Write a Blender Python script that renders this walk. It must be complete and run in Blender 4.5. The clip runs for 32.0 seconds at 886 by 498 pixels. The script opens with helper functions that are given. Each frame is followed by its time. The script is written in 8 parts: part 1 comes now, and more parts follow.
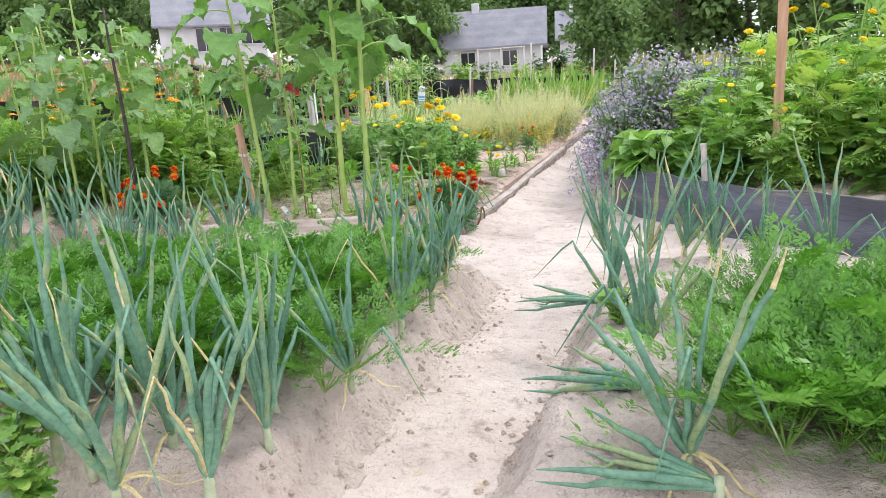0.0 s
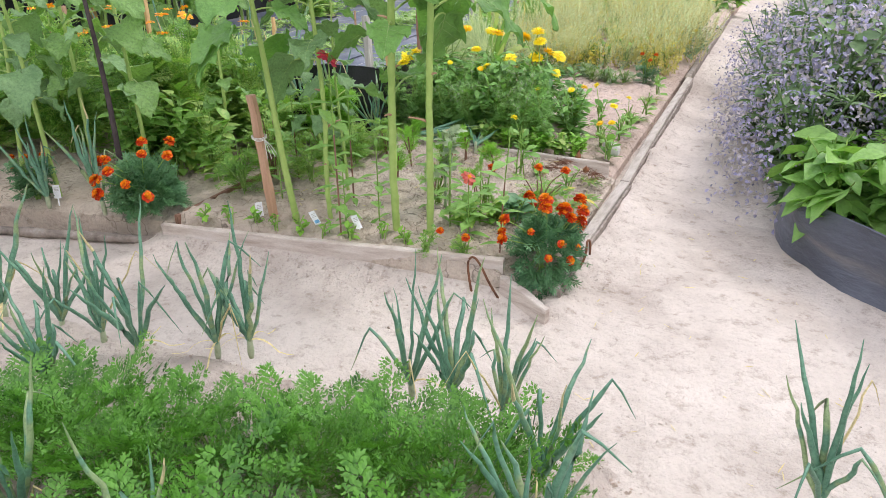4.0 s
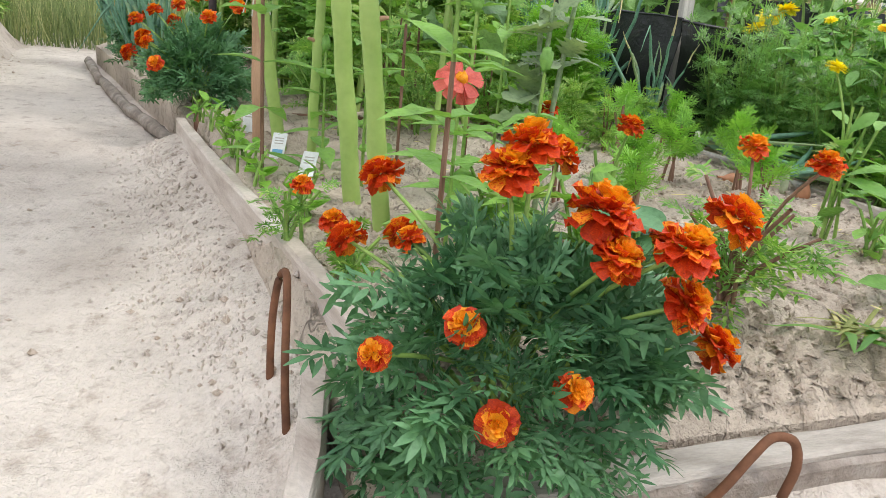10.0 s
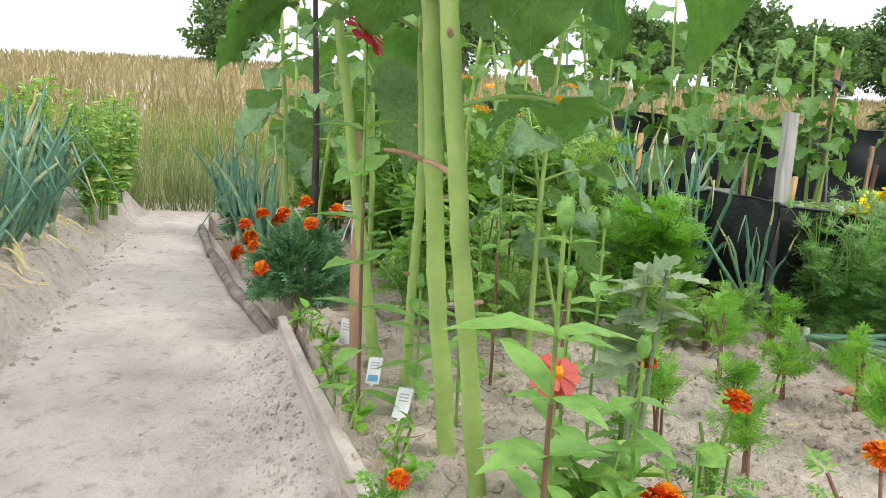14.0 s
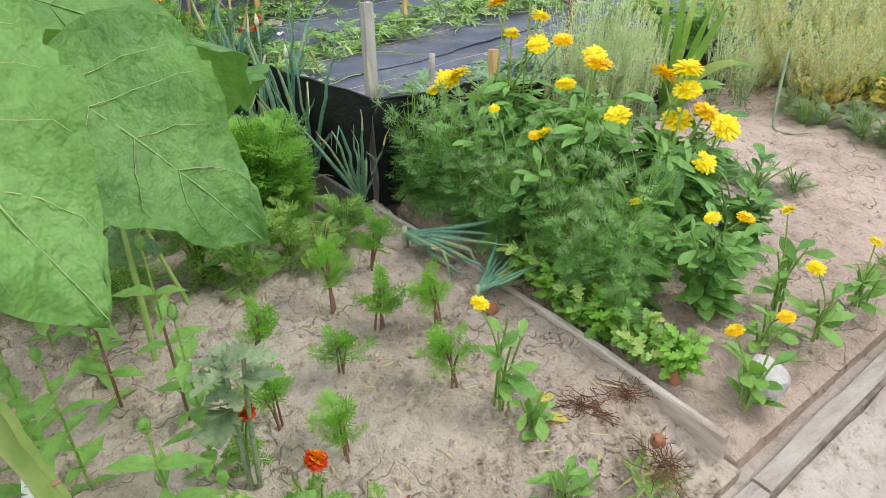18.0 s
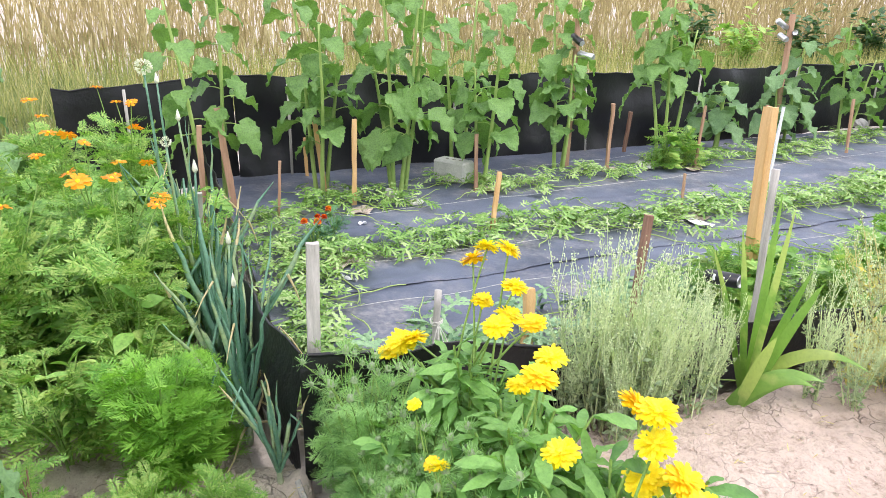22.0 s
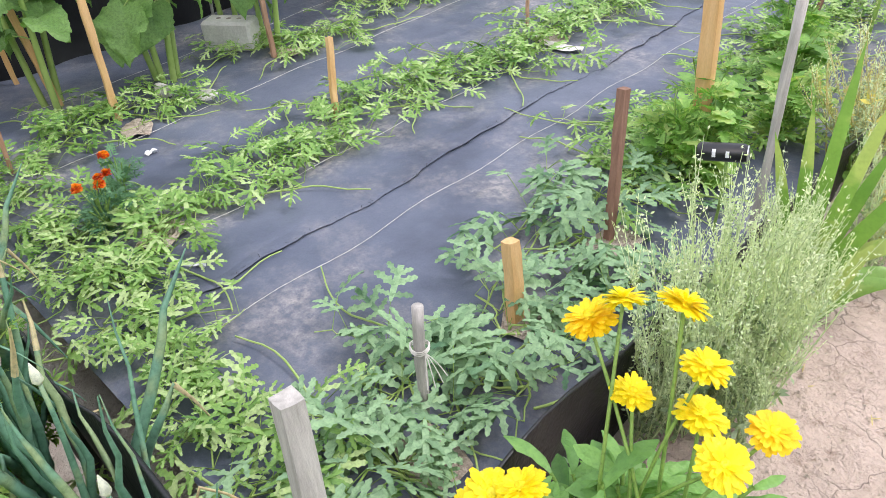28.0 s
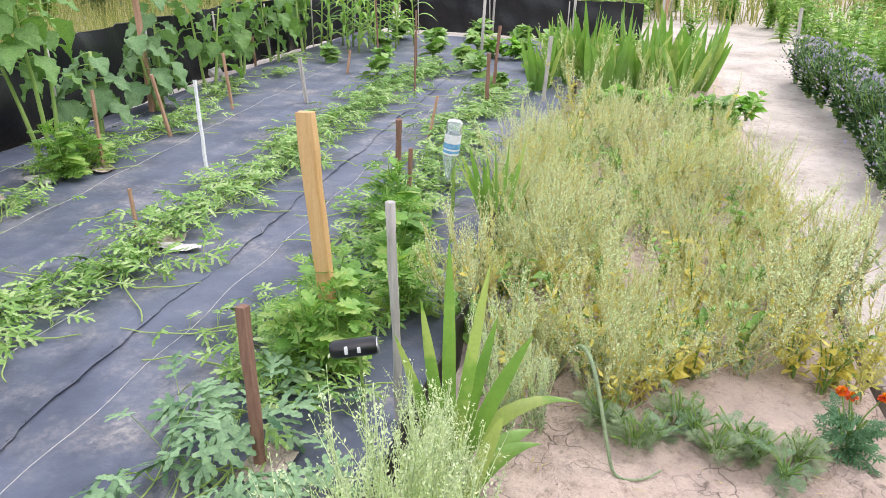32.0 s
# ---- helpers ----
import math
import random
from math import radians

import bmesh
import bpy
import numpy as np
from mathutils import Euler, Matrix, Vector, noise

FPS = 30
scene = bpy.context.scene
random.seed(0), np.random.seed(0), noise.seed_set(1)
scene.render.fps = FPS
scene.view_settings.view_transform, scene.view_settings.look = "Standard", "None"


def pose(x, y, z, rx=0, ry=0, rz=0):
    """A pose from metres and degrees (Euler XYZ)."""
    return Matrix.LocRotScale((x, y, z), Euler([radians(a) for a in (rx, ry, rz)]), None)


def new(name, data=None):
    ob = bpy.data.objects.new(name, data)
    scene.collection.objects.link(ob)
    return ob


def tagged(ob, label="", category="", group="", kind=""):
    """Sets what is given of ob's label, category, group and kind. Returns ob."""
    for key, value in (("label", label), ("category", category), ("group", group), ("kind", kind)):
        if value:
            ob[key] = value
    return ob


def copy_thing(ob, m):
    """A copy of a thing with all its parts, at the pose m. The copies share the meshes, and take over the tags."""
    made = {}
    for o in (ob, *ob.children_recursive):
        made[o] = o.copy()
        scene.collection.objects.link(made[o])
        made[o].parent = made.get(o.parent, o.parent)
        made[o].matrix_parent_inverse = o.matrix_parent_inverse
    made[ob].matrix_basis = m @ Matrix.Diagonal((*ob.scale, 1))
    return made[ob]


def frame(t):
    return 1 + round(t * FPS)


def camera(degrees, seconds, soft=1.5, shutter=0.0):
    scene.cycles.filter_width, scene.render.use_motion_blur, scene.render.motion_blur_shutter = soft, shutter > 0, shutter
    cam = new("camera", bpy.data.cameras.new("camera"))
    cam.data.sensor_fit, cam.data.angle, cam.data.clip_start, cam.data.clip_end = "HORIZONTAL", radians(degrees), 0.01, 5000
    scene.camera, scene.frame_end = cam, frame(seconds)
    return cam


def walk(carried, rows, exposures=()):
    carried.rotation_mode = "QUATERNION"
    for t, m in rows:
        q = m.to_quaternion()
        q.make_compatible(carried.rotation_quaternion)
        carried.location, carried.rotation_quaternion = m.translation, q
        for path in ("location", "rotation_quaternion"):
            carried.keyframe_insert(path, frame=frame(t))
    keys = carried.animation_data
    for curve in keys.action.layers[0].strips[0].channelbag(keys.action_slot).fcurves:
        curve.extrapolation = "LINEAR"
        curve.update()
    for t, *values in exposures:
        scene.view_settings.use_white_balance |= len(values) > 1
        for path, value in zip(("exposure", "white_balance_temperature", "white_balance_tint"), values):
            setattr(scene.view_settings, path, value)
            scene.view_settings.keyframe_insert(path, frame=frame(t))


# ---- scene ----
from mathutils.bvhtree import BVHTree
cam = camera(64.33, 32.0, soft=0.6)

# seconds, place in metres, turn in degrees
PATH = [
    (0.0, 1.967, -3.990, 0.891, 75.98, 3.28, 23.99),
    (0.5, 1.941, -4.002, 0.886, 76.42, 2.41, 29.29),
    (1.0, 1.927, -4.016, 0.887, 76.60, 2.96, 31.01),
    (1.5, 1.893, -3.897, 0.931, 71.87, 4.21, 25.08),
    (2.0, 1.764, -3.683, 1.162, 64.98, 5.67, 21.71),
    (2.5, 1.646, -3.493, 1.339, 62.75, 2.99, 26.12),
    (3.0, 1.561, -3.226, 1.397, 63.98, 2.04, 29.42),
    (3.5, 1.427, -2.918, 1.440, 64.15, 1.54, 33.31),
    (4.0, 1.190, -2.515, 1.470, 63.41, 0.19, 30.84),
    (4.5, 1.057, -2.141, 1.485, 67.16, 0.83, 33.72),
    (6.5, 0.718, -0.723, 1.274, 58.44, -3.73, 51.73),
    (7.0, 0.600, -0.437, 1.082, 61.32, -4.59, 58.10),
    (7.5, 0.586, -0.292, 0.793, 66.85, -5.40, 68.84),
    (8.0, 0.667, -0.223, 0.698, 69.27, -0.59, 75.63),
    (8.5, 0.736, -0.194, 0.690, 73.89, -1.86, 77.51),
    (9.0, 0.779, -0.170, 0.590, 72.29, -3.39, 77.81),
    (9.5, 0.783, -0.132, 0.477, 71.37, -4.45, 80.15),
    (10.0, 0.801, -0.091, 0.409, 70.85, -5.17, 77.49),
    (10.5, 0.810, -0.052, 0.411, 72.26, -6.26, 77.72),
    (11.0, 0.808, 0.026, 0.435, 74.52, -6.56, 71.25),
    (11.5, 0.821, 0.071, 0.462, 75.73, -8.01, 64.08),
    (12.0, 0.832, 0.095, 0.515, 75.61, -6.53, 61.32),
    (12.5, 0.802, 0.051, 0.573, 76.95, -4.59, 66.38),
    (13.0, 0.773, -0.006, 0.588, 74.24, -0.54, 73.87),
    (13.5, 0.743, -0.071, 0.622, 76.64, -2.05, 82.02),
    (14.0, 0.724, -0.104, 0.678, 79.64, -2.57, 84.38),
    (14.5, 0.708, -0.122, 0.721, 79.02, -2.67, 85.49),
    (16.5, 0.756, -0.060, 0.985, 60.92, 3.71, 71.91),
    (17.0, 0.900, -0.019, 1.213, 53.95, 0.84, 63.96),
    (17.5, 0.797, 0.049, 1.298, 55.01, 1.71, 59.99),
    (18.0, 0.647, 0.208, 1.356, 58.12, 0.82, 57.06),
    (18.5, 0.557, 0.469, 1.408, 61.15, -1.80, 66.67),
    (19.0, 0.451, 0.630, 1.449, 60.94, -0.48, 76.09),
    (19.5, 0.298, 0.651, 1.496, 66.12, -2.25, 80.37),
    (20.0, 0.218, 0.793, 1.402, 66.86, -3.96, 86.73),
    (20.5, 0.240, 1.024, 1.390, 64.74, -5.28, 88.84),
    (21.0, 0.273, 1.133, 1.440, 65.29, -1.06, 82.65),
    (21.5, 0.316, 1.180, 1.481, 69.62, -1.12, 79.23),
    (22.0, 0.353, 1.232, 1.490, 70.46, -0.95, 74.09),
    (22.5, 0.375, 1.286, 1.500, 70.77, 0.20, 69.20),
    (23.0, 0.372, 1.328, 1.502, 69.91, 0.68, 67.38),
    (23.5, 0.364, 1.387, 1.479, 69.26, -0.26, 60.29),
    (24.0, 0.372, 1.419, 1.476, 67.58, 0.39, 54.72),
    (24.5, 0.355, 1.430, 1.471, 67.68, -1.63, 52.43),
    (25.0, 0.174, 1.371, 1.475, 67.47, -2.95, 52.36),
    (25.5, -0.089, 1.290, 1.461, 65.34, -0.57, 50.62),
    (26.0, -0.226, 1.245, 1.439, 62.81, 2.22, 52.13),
    (26.5, -0.327, 1.318, 1.425, 62.07, -1.27, 59.68),
    (28.5, -1.239, 1.111, 1.554, 52.07, 3.29, 47.19),
    (29.0, -1.298, 1.089, 1.570, 51.03, 2.28, 47.38),
    (29.5, -1.308, 1.150, 1.571, 54.44, 2.29, 40.06),
    (30.0, -1.293, 1.199, 1.590, 57.70, 3.36, 36.79),
    (30.5, -1.265, 1.274, 1.610, 60.10, 3.13, 31.60),
    (31.0, -1.228, 1.314, 1.625, 63.05, 1.71, 27.97),
    (31.5, -1.177, 1.354, 1.622, 65.19, -0.04, 23.39),
    (32.0, -1.118, 1.395, 1.623, 66.34, -0.46, 20.10),
]
walk(cam, [(t, pose(x, y, z, rx, ry, rz)) for t, x, y, z, rx, ry, rz in PATH], exposures=[(t, e, 6430, 15) if t < 7 or t > 18 else (t, e, 6520, 9) for t, e in ((0.0, 0.54), (1.0, 0.48), (3.0, 0.42), (4.0, 0.4), (6.5, 0.33), (7.0, 0.33), (8.0, 0.4), (10.0, 0.44), (11.0, 0.58), (12.0, 0.72), (13.0, 0.86), (14.0, 0.47), (17.0, 0.34), (18.0, 0.22), (19.0, 0.42), (20.0, 0.80), (23.0, 0.78), (24.0, 0.6), (26.0, 0.55), (29.0, 0.55), (30.0, 0.68), (31.0, 0.49), (32.0, 0.48))])

# ---- light: thin bright overcast, soft sun ----
world = bpy.data.worlds.new("sky")
scene.world = world
world.use_nodes = True
nt = world.node_tree
sky = nt.nodes.new("ShaderNodeTexSky")
sky.sky_type = 'NISHITA'
sky.sun_disc = False
sky.sun_elevation = radians(52)
sky.sun_rotation = radians(150)
sky.air_density = 1.0
sky.dust_density = 4.0
back = nt.nodes["Background"]
back.inputs[1].default_value = 0.14
soften = nt.nodes.new("ShaderNodeMixRGB")
soften.inputs[0].default_value = 0.7
soften.inputs[2].default_value = (8.9, 9.2, 10.0, 1)
nt.links.new(sky.outputs[0], soften.inputs[1])
nt.links.new(soften.outputs[0], back.inputs[0])
sun_data = bpy.data.lights.new("sun", 'SUN')
sun_data.energy = 1.4
sun_data.angle = radians(14)
sun_data.color = (1.0, 0.96, 0.9)
sun = new("sun", sun_data)
sun.matrix_world = pose(0, 0, 10, 38, 0, 150)
# ---- materials ----
def nodes_of(name):
    m = bpy.data.materials.new(name)
    m.use_nodes = True
    t = m.node_tree
    return m, t, t.nodes["Principled BSDF"], t.nodes["Material Output"]


def ramp(t, fac, stops):
    r = t.nodes.new("ShaderNodeValToRGB")
    e = r.color_ramp.elements
    while len(e) < len(stops):
        e.new(0.5)
    for el, (p, c) in zip(e, stops):
        el.position, el.color = p, (*c, 1)
    t.links.new(fac, r.inputs[0])
    return r.outputs[0]


def noise_of(t, scale, detail=4, rough=0.6, coord="Object", stretch=None):
    tc = t.nodes.new("ShaderNodeTexCoord")
    n = t.nodes.new("ShaderNodeTexNoise")
    n.inputs["Scale"].default_value, n.inputs["Detail"].default_value, n.inputs["Roughness"].default_value = scale, detail, rough
    src = tc.outputs[coord]
    if stretch:
        mp = t.nodes.new("ShaderNodeMapping")
        mp.inputs["Scale"].default_value = stretch
        t.links.new(src, mp.inputs[0])
        src = mp.outputs[0]
    t.links.new(src, n.inputs["Vector"])
    return n.outputs["Fac"]


def mixed(t, kind, fac, a, b):
    m = t.nodes.new("ShaderNodeMixRGB")
    m.blend_type = kind
    for i, v in enumerate((fac, a, b)):
        if hasattr(v, "node"):
            t.links.new(v, m.inputs[i])
        else:
            m.inputs[i].default_value = v if i == 0 else (*v, 1)
    return m.outputs[0]


def bumped(t, bsdf, heights):
    prev = None
    for h, strength, dist in heights:
        b = t.nodes.new("ShaderNodeBump")
        b.inputs["Strength"].default_value, b.inputs["Distance"].default_value = strength, dist
        t.links.new(h, b.inputs["Height"])
        if prev:
            t.links.new(prev, b.inputs["Normal"])
        prev = b.outputs[0]
    t.links.new(prev, bsdf.inputs["Normal"])


def surface(name, stops, scale, rough=0.8, fine=60, bump=0.3, dist=0.01, stretch=None, spec=0.3, fine_mix=0.35, metal=0.0):
    """A plain rough surface: colour by coarse noise, grain by fine noise."""
    m, t, b, o = nodes_of(name)
    a = noise_of(t, scale, 5, 0.6, stretch=stretch)
    f = noise_of(t, fine, 4, 0.7, stretch=stretch)
    c = ramp(t, a, stops)
    g = ramp(t, f, [(0.3, (0.55, 0.55, 0.55)), (0.7, (1.2, 1.2, 1.2))])
    t.links.new(mixed(t, 'MULTIPLY', fine_mix, c, g), b.inputs["Base Color"])
    b.inputs["Roughness"].default_value = rough
    b.inputs["Metallic"].default_value = metal
    b.inputs["Specular IOR Level"].default_value = spec
    bumped(t, b, [(f, bump, dist)])
    return m


def leaf_material(name, dark, light, tip=None, rough=0.5, glow=0.3, scale=9.0, vein=0.0, isle=0.5, speck=0.7):
    """Foliage: colour varies by plant, by leaf and within the leaf; light passes through."""
    m, t, b, o = nodes_of(name)
    geo = t.nodes.new("ShaderNodeNewGeometry")
    info = t.nodes.new("ShaderNodeObjectInfo")
    n = noise_of(t, scale, 3, 0.6)
    add = t.nodes.new("ShaderNodeMath")
    add.operation = 'MULTIPLY_ADD'
    t.links.new(geo.outputs["Random Per Island"], add.inputs[0])
    add.inputs[1].default_value = isle
    t.links.new(n, add.inputs[2])
    add2 = t.nodes.new("ShaderNodeMath")
    add2.operation = 'MULTIPLY_ADD'
    t.links.new(info.outputs["Random"], add2.inputs[0])
    add2.inputs[1].default_value = 0.25
    t.links.new(add.outputs[0], add2.inputs[2])
    stops = [(0.42, dark), (0.6 + 0.7 * isle, light)]
    if tip:
        stops.append((1.0, tip))
    r = t.nodes.new("ShaderNodeValToRGB")
    e = r.color_ramp.elements
    while len(e) < len(stops):
        e.new(0.5)
    for el, (p, c) in zip(e, stops):
        el.position, el.color = p, (*c, 1)
    t.links.new(add2.outputs[0], r.inputs[0])
    grain = ramp(t, noise_of(t, 75, 3, 0.7), [(0.34, (0.62, 0.66, 0.6)), (0.5, (1, 1, 1)), (0.68, (1.25, 1.2, 1.15))])
    tone = mixed(t, 'MULTIPLY', speck, r.outputs[0], grain)
    t.links.new(tone, b.inputs["Base Color"])
    b.inputs["Roughness"].default_value = rough
    b.inputs["Specular IOR Level"].default_value = 0.45
    bumped(t, b, [(noise_of(t, 40 if vein == 0 else vein, 3, 0.6), 0.35 if vein == 0 else 0.9, 0.004 if vein == 0 else 0.012)])
    tr = t.nodes.new("ShaderNodeBsdfTranslucent")
    bright = mixed(t, 'MULTIPLY', 1.0, tone, (1.3, 1.4, 0.65))
    t.links.new(bright, tr.inputs[0])
    mx = t.nodes.new("ShaderNodeMixShader")
    mx.inputs[0].default_value = glow
    t.links.new(b.outputs[0], mx.inputs[1])
    t.links.new(tr.outputs[0], mx.inputs[2])
    t.links.new(mx.outputs[0], o.inputs["Surface"])
    return m


def sand_material(name, pale, mid, dark, cracks=0.0, relief=1.0):
    m, t, b, o = nodes_of(name)
    a = noise_of(t, 1.3, 6, 0.65)
    f = noise_of(t, 16, 6, 0.7)
    g = noise_of(t, 90, 3, 0.7)
    c = ramp(t, a, [(0.32, dark), (0.5, mid), (0.66, pale)])
    spots = ramp(t, f, [(0.32, (0.62, 0.57, 0.53)), (0.46, (1, 1, 1)), (0.8, (1.06, 1.05, 1.04))])
    c = mixed(t, 'MULTIPLY', 0.8, c, spots)
    grain = ramp(t, noise_of(t, 55, 5, 0.75), [(0.34, (0.6, 0.57, 0.55)), (0.48, (1, 1, 1)), (0.7, (1.12, 1.11, 1.1))])
    c = mixed(t, 'MULTIPLY', 0.28, c, grain)
    hs = [(noise_of(t, 5.5, 4, 0.6), 0.5 * relief, 0.09), (f, 0.75 * relief, 0.04), (noise_of(t, 34, 4, 0.65), 0.6 * relief, 0.018), (g, 0.7, 0.01)]
    if cracks:
        tc = t.nodes.new("ShaderNodeTexCoord")
        wob = t.nodes.new("ShaderNodeTexNoise")
        wob.inputs["Scale"].default_value = 7
        t.links.new(tc.outputs["Object"], wob.inputs["Vector"])
        vec = t.nodes.new("ShaderNodeMixRGB")
        vec.blend_type = 'ADD'
        vec.inputs[0].default_value = 0.22
        t.links.new(tc.outputs["Object"], vec.inputs[1])
        t.links.new(wob.outputs["Color"], vec.inputs[2])
        v = t.nodes.new("ShaderNodeTexVoronoi")
        v.feature = 'DISTANCE_TO_EDGE'
        v.inputs["Scale"].default_value = 6.5
        t.links.new(vec.outputs[0], v.inputs["Vector"])
        line = ramp(t, v.outputs["Distance"], [(0.0, (0, 0, 0)), (0.007, (0.15, 0.15, 0.15)), (0.02, (1, 1, 1))])
        patch = ramp(t, noise_of(t, 1.7, 2, 0.5), [(0.44, (0, 0, 0)), (0.56, (cracks, cracks, cracks))])
        shown = mixed(t, 'MIX', patch, (1, 1, 1), line)
        c = mixed(t, 'MULTIPLY', 0.46, c, shown)
        hs.append((shown, 0.6, 0.01))
    t.links.new(c, b.inputs["Base Color"])
    b.inputs["Roughness"].default_value = 0.95
    b.inputs["Specular IOR Level"].default_value = 0.15
    bumped(t, b, hs)
    return m


M_SAND = sand_material("pale_sand", (0.7, 0.63, 0.565), (0.615, 0.55, 0.49), (0.44, 0.38, 0.33), relief=0.6)
M_BED = sand_material("bed_soil", (0.67, 0.58, 0.485), (0.57, 0.485, 0.4), (0.4, 0.33, 0.265), cracks=1.0)
M_CLOD = sand_material("soil_clod", (0.6, 0.51, 0.43), (0.52, 0.43, 0.355), (0.4, 0.32, 0.26))
M_EARTH = sand_material("crumbly_bed_earth", (0.66, 0.585, 0.52), (0.565, 0.495, 0.435), (0.4, 0.335, 0.285))
M_BED2 = sand_material("cracked_pink_soil", (0.71, 0.57, 0.49), (0.62, 0.495, 0.42), (0.45, 0.35, 0.295), cracks=1.0)
M_BOARD = surface("weathered_board", [(0.3, (0.4, 0.33, 0.28)), (0.5, (0.57, 0.5, 0.44)), (0.75, (0.7, 0.65, 0.6))], 5, 0.8, 90, 0.5, 0.004, (1, 1, 6))
M_BARK = surface("grey_log_bark", [(0.3, (0.17, 0.14, 0.12)), (0.55, (0.34, 0.29, 0.25)), (0.8, (0.5, 0.46, 0.42))], 14, 0.9, 60, 0.9, 0.01)
M_PINE = surface("fresh_pine", [(0.3, (0.62, 0.36, 0.14)), (0.7, (0.74, 0.5, 0.25))], 4, 0.6, 60, 0.3, 0.002, (8, 8, 0.8))
M_PEACH = surface("peach_wood", [(0.3, (0.4, 0.23, 0.14)), (0.7, (0.56, 0.36, 0.24))], 5, 0.7, 70, 0.4, 0.003, (8, 8, 0.8))
M_BROWN = surface("brown_wood", [(0.3, (0.19, 0.1, 0.07)), (0.7, (0.34, 0.2, 0.14))], 6, 0.75, 70, 0.4, 0.003, (8, 8, 0.8))
M_GREYWOOD = surface("grey_weathered_wood", [(0.3, (0.36, 0.34, 0.31)), (0.7, (0.6, 0.57, 0.53))], 6, 0.85, 70, 0.5, 0.003, (9, 9, 0.7))
def fabric_material(name):
    """Woven black fabric, sun-greyed, with dry dust in cloudy patches."""
    m, t, b, o = nodes_of(name)
    c = ramp(t, noise_of(t, 1.9, 5, 0.6), [(0.3, (0.058, 0.069, 0.102)), (0.5, (0.1, 0.118, 0.168)), (0.7, (0.14, 0.16, 0.215))])
    cloud = ramp(t, noise_of(t, 2.3, 8, 0.66), [(0.47, (0, 0, 0)), (0.57, (0.28, 0.28, 0.28)), (0.68, (0.8, 0.8, 0.8))])
    grit = ramp(t, noise_of(t, 28, 5, 0.7), [(0.38, (0.15, 0.15, 0.15)), (0.62, (1, 1, 1))])
    c = mixed(t, 'MIX', mixed(t, 'MULTIPLY', 1.0, cloud, grit), c, (0.47, 0.43, 0.4))
    weave = noise_of(t, 190, 3, 0.7)
    c = mixed(t, 'MULTIPLY', 0.4, c, ramp(t, weave, [(0.3, (0.6, 0.6, 0.6)), (0.7, (1.2, 1.2, 1.2))]))
    t.links.new(c, b.inputs["Base Color"])
    b.inputs["Roughness"].default_value = 0.52
    b.inputs["Specular IOR Level"].default_value = 0.5
    bumped(t, b, [(noise_of(t, 7, 5, 0.6), 0.4, 0.02), (weave, 0.35, 0.003)])
    return m


M_FABRIC = fabric_material("black_weed_fabric")
M_FENCE = surface("black_fence_film", [(0.3, (0.006, 0.006, 0.007)), (0.7, (0.016, 0.016, 0.019))], 3, 0.4, 9, 0.5, 0.02, spec=0.5)
M_TUB = surface("dusty_black_film", [(0.3, (0.06, 0.068, 0.09)), (0.58, (0.105, 0.115, 0.148)), (0.78, (0.26, 0.24, 0.22))], 1.6, 0.36, 11, 0.6, 0.02, (1, 1, 4), spec=0.55)
M_RUST = surface("rusty_iron", [(0.3, (0.1, 0.045, 0.025)), (0.7, (0.24, 0.11, 0.06))], 20, 0.85, 90, 0.5, 0.002)
M_SLAB = surface("pale_sawn_slab", [(0.3, (0.34, 0.3, 0.26)), (0.5, (0.5, 0.45, 0.4)), (0.75, (0.6, 0.56, 0.51))], 7, 0.85, 80, 0.6, 0.006, (5, 1, 5))
M_DARKSTEM = surface("dark_purplish_stem", [(0.3, (0.035, 0.025, 0.03)), (0.7, (0.1, 0.075, 0.075))], 9, 0.6, 60, 0.3, 0.002)
M_STONE = surface("pale_stone", [(0.3, (0.5, 0.48, 0.45)), (0.7, (0.74, 0.72, 0.69))], 9, 0.9, 50, 0.7, 0.01)
M_BLOCK = surface("concrete_block", [(0.3, (0.6, 0.58, 0.53)), (0.7, (0.76, 0.74, 0.69))], 9, 0.95, 60, 0.8, 0.01)
M_WHITE = surface("white_card", [(0.3, (0.76, 0.77, 0.78)), (0.7, (0.82, 0.83, 0.84))], 9, 0.5, 60, 0.1, 0.001)
M_STRING = surface("pale_string", [(0.3, (0.6, 0.58, 0.52)), (0.7, (0.75, 0.73, 0.68))], 30, 0.9, 90, 0.3, 0.001)
M_BLUE = surface("blue_print", [(0.3, (0.12, 0.32, 0.55)), (0.7, (0.2, 0.45, 0.68))], 30, 0.4, 60, 0.1, 0.001)
M_CAN = surface("black_can", [(0.3, (0.012, 0.012, 0.014)), (0.7, (0.025, 0.025, 0.03))], 9, 0.28, 60, 0.05, 0.001, spec=0.6)
M_METAL = surface("bare_aluminium", [(0.3, (0.6, 0.6, 0.62)), (0.7, (0.72, 0.72, 0.74))], 20, 0.3, 60, 0.1, 0.001, metal=0.9)
M_WALLHOUSE = surface("white_render", [(0.3, (0.5, 0.51, 0.53)), (0.7, (0.64, 0.65, 0.66))], 1.2, 0.9, 20, 0.2, 0.01)
M_ROOF = surface("grey_roofing", [(0.3, (0.2, 0.21, 0.24)), (0.7, (0.3, 0.31, 0.34))], 0.8, 0.8, 8, 0.4, 0.03)
M_DARKGLASS = surface("dark_window", [(0.3, (0.02, 0.022, 0.025)), (0.7, (0.035, 0.037, 0.04))], 2, 0.12, 20, 0.0, 0.001, spec=0.6)

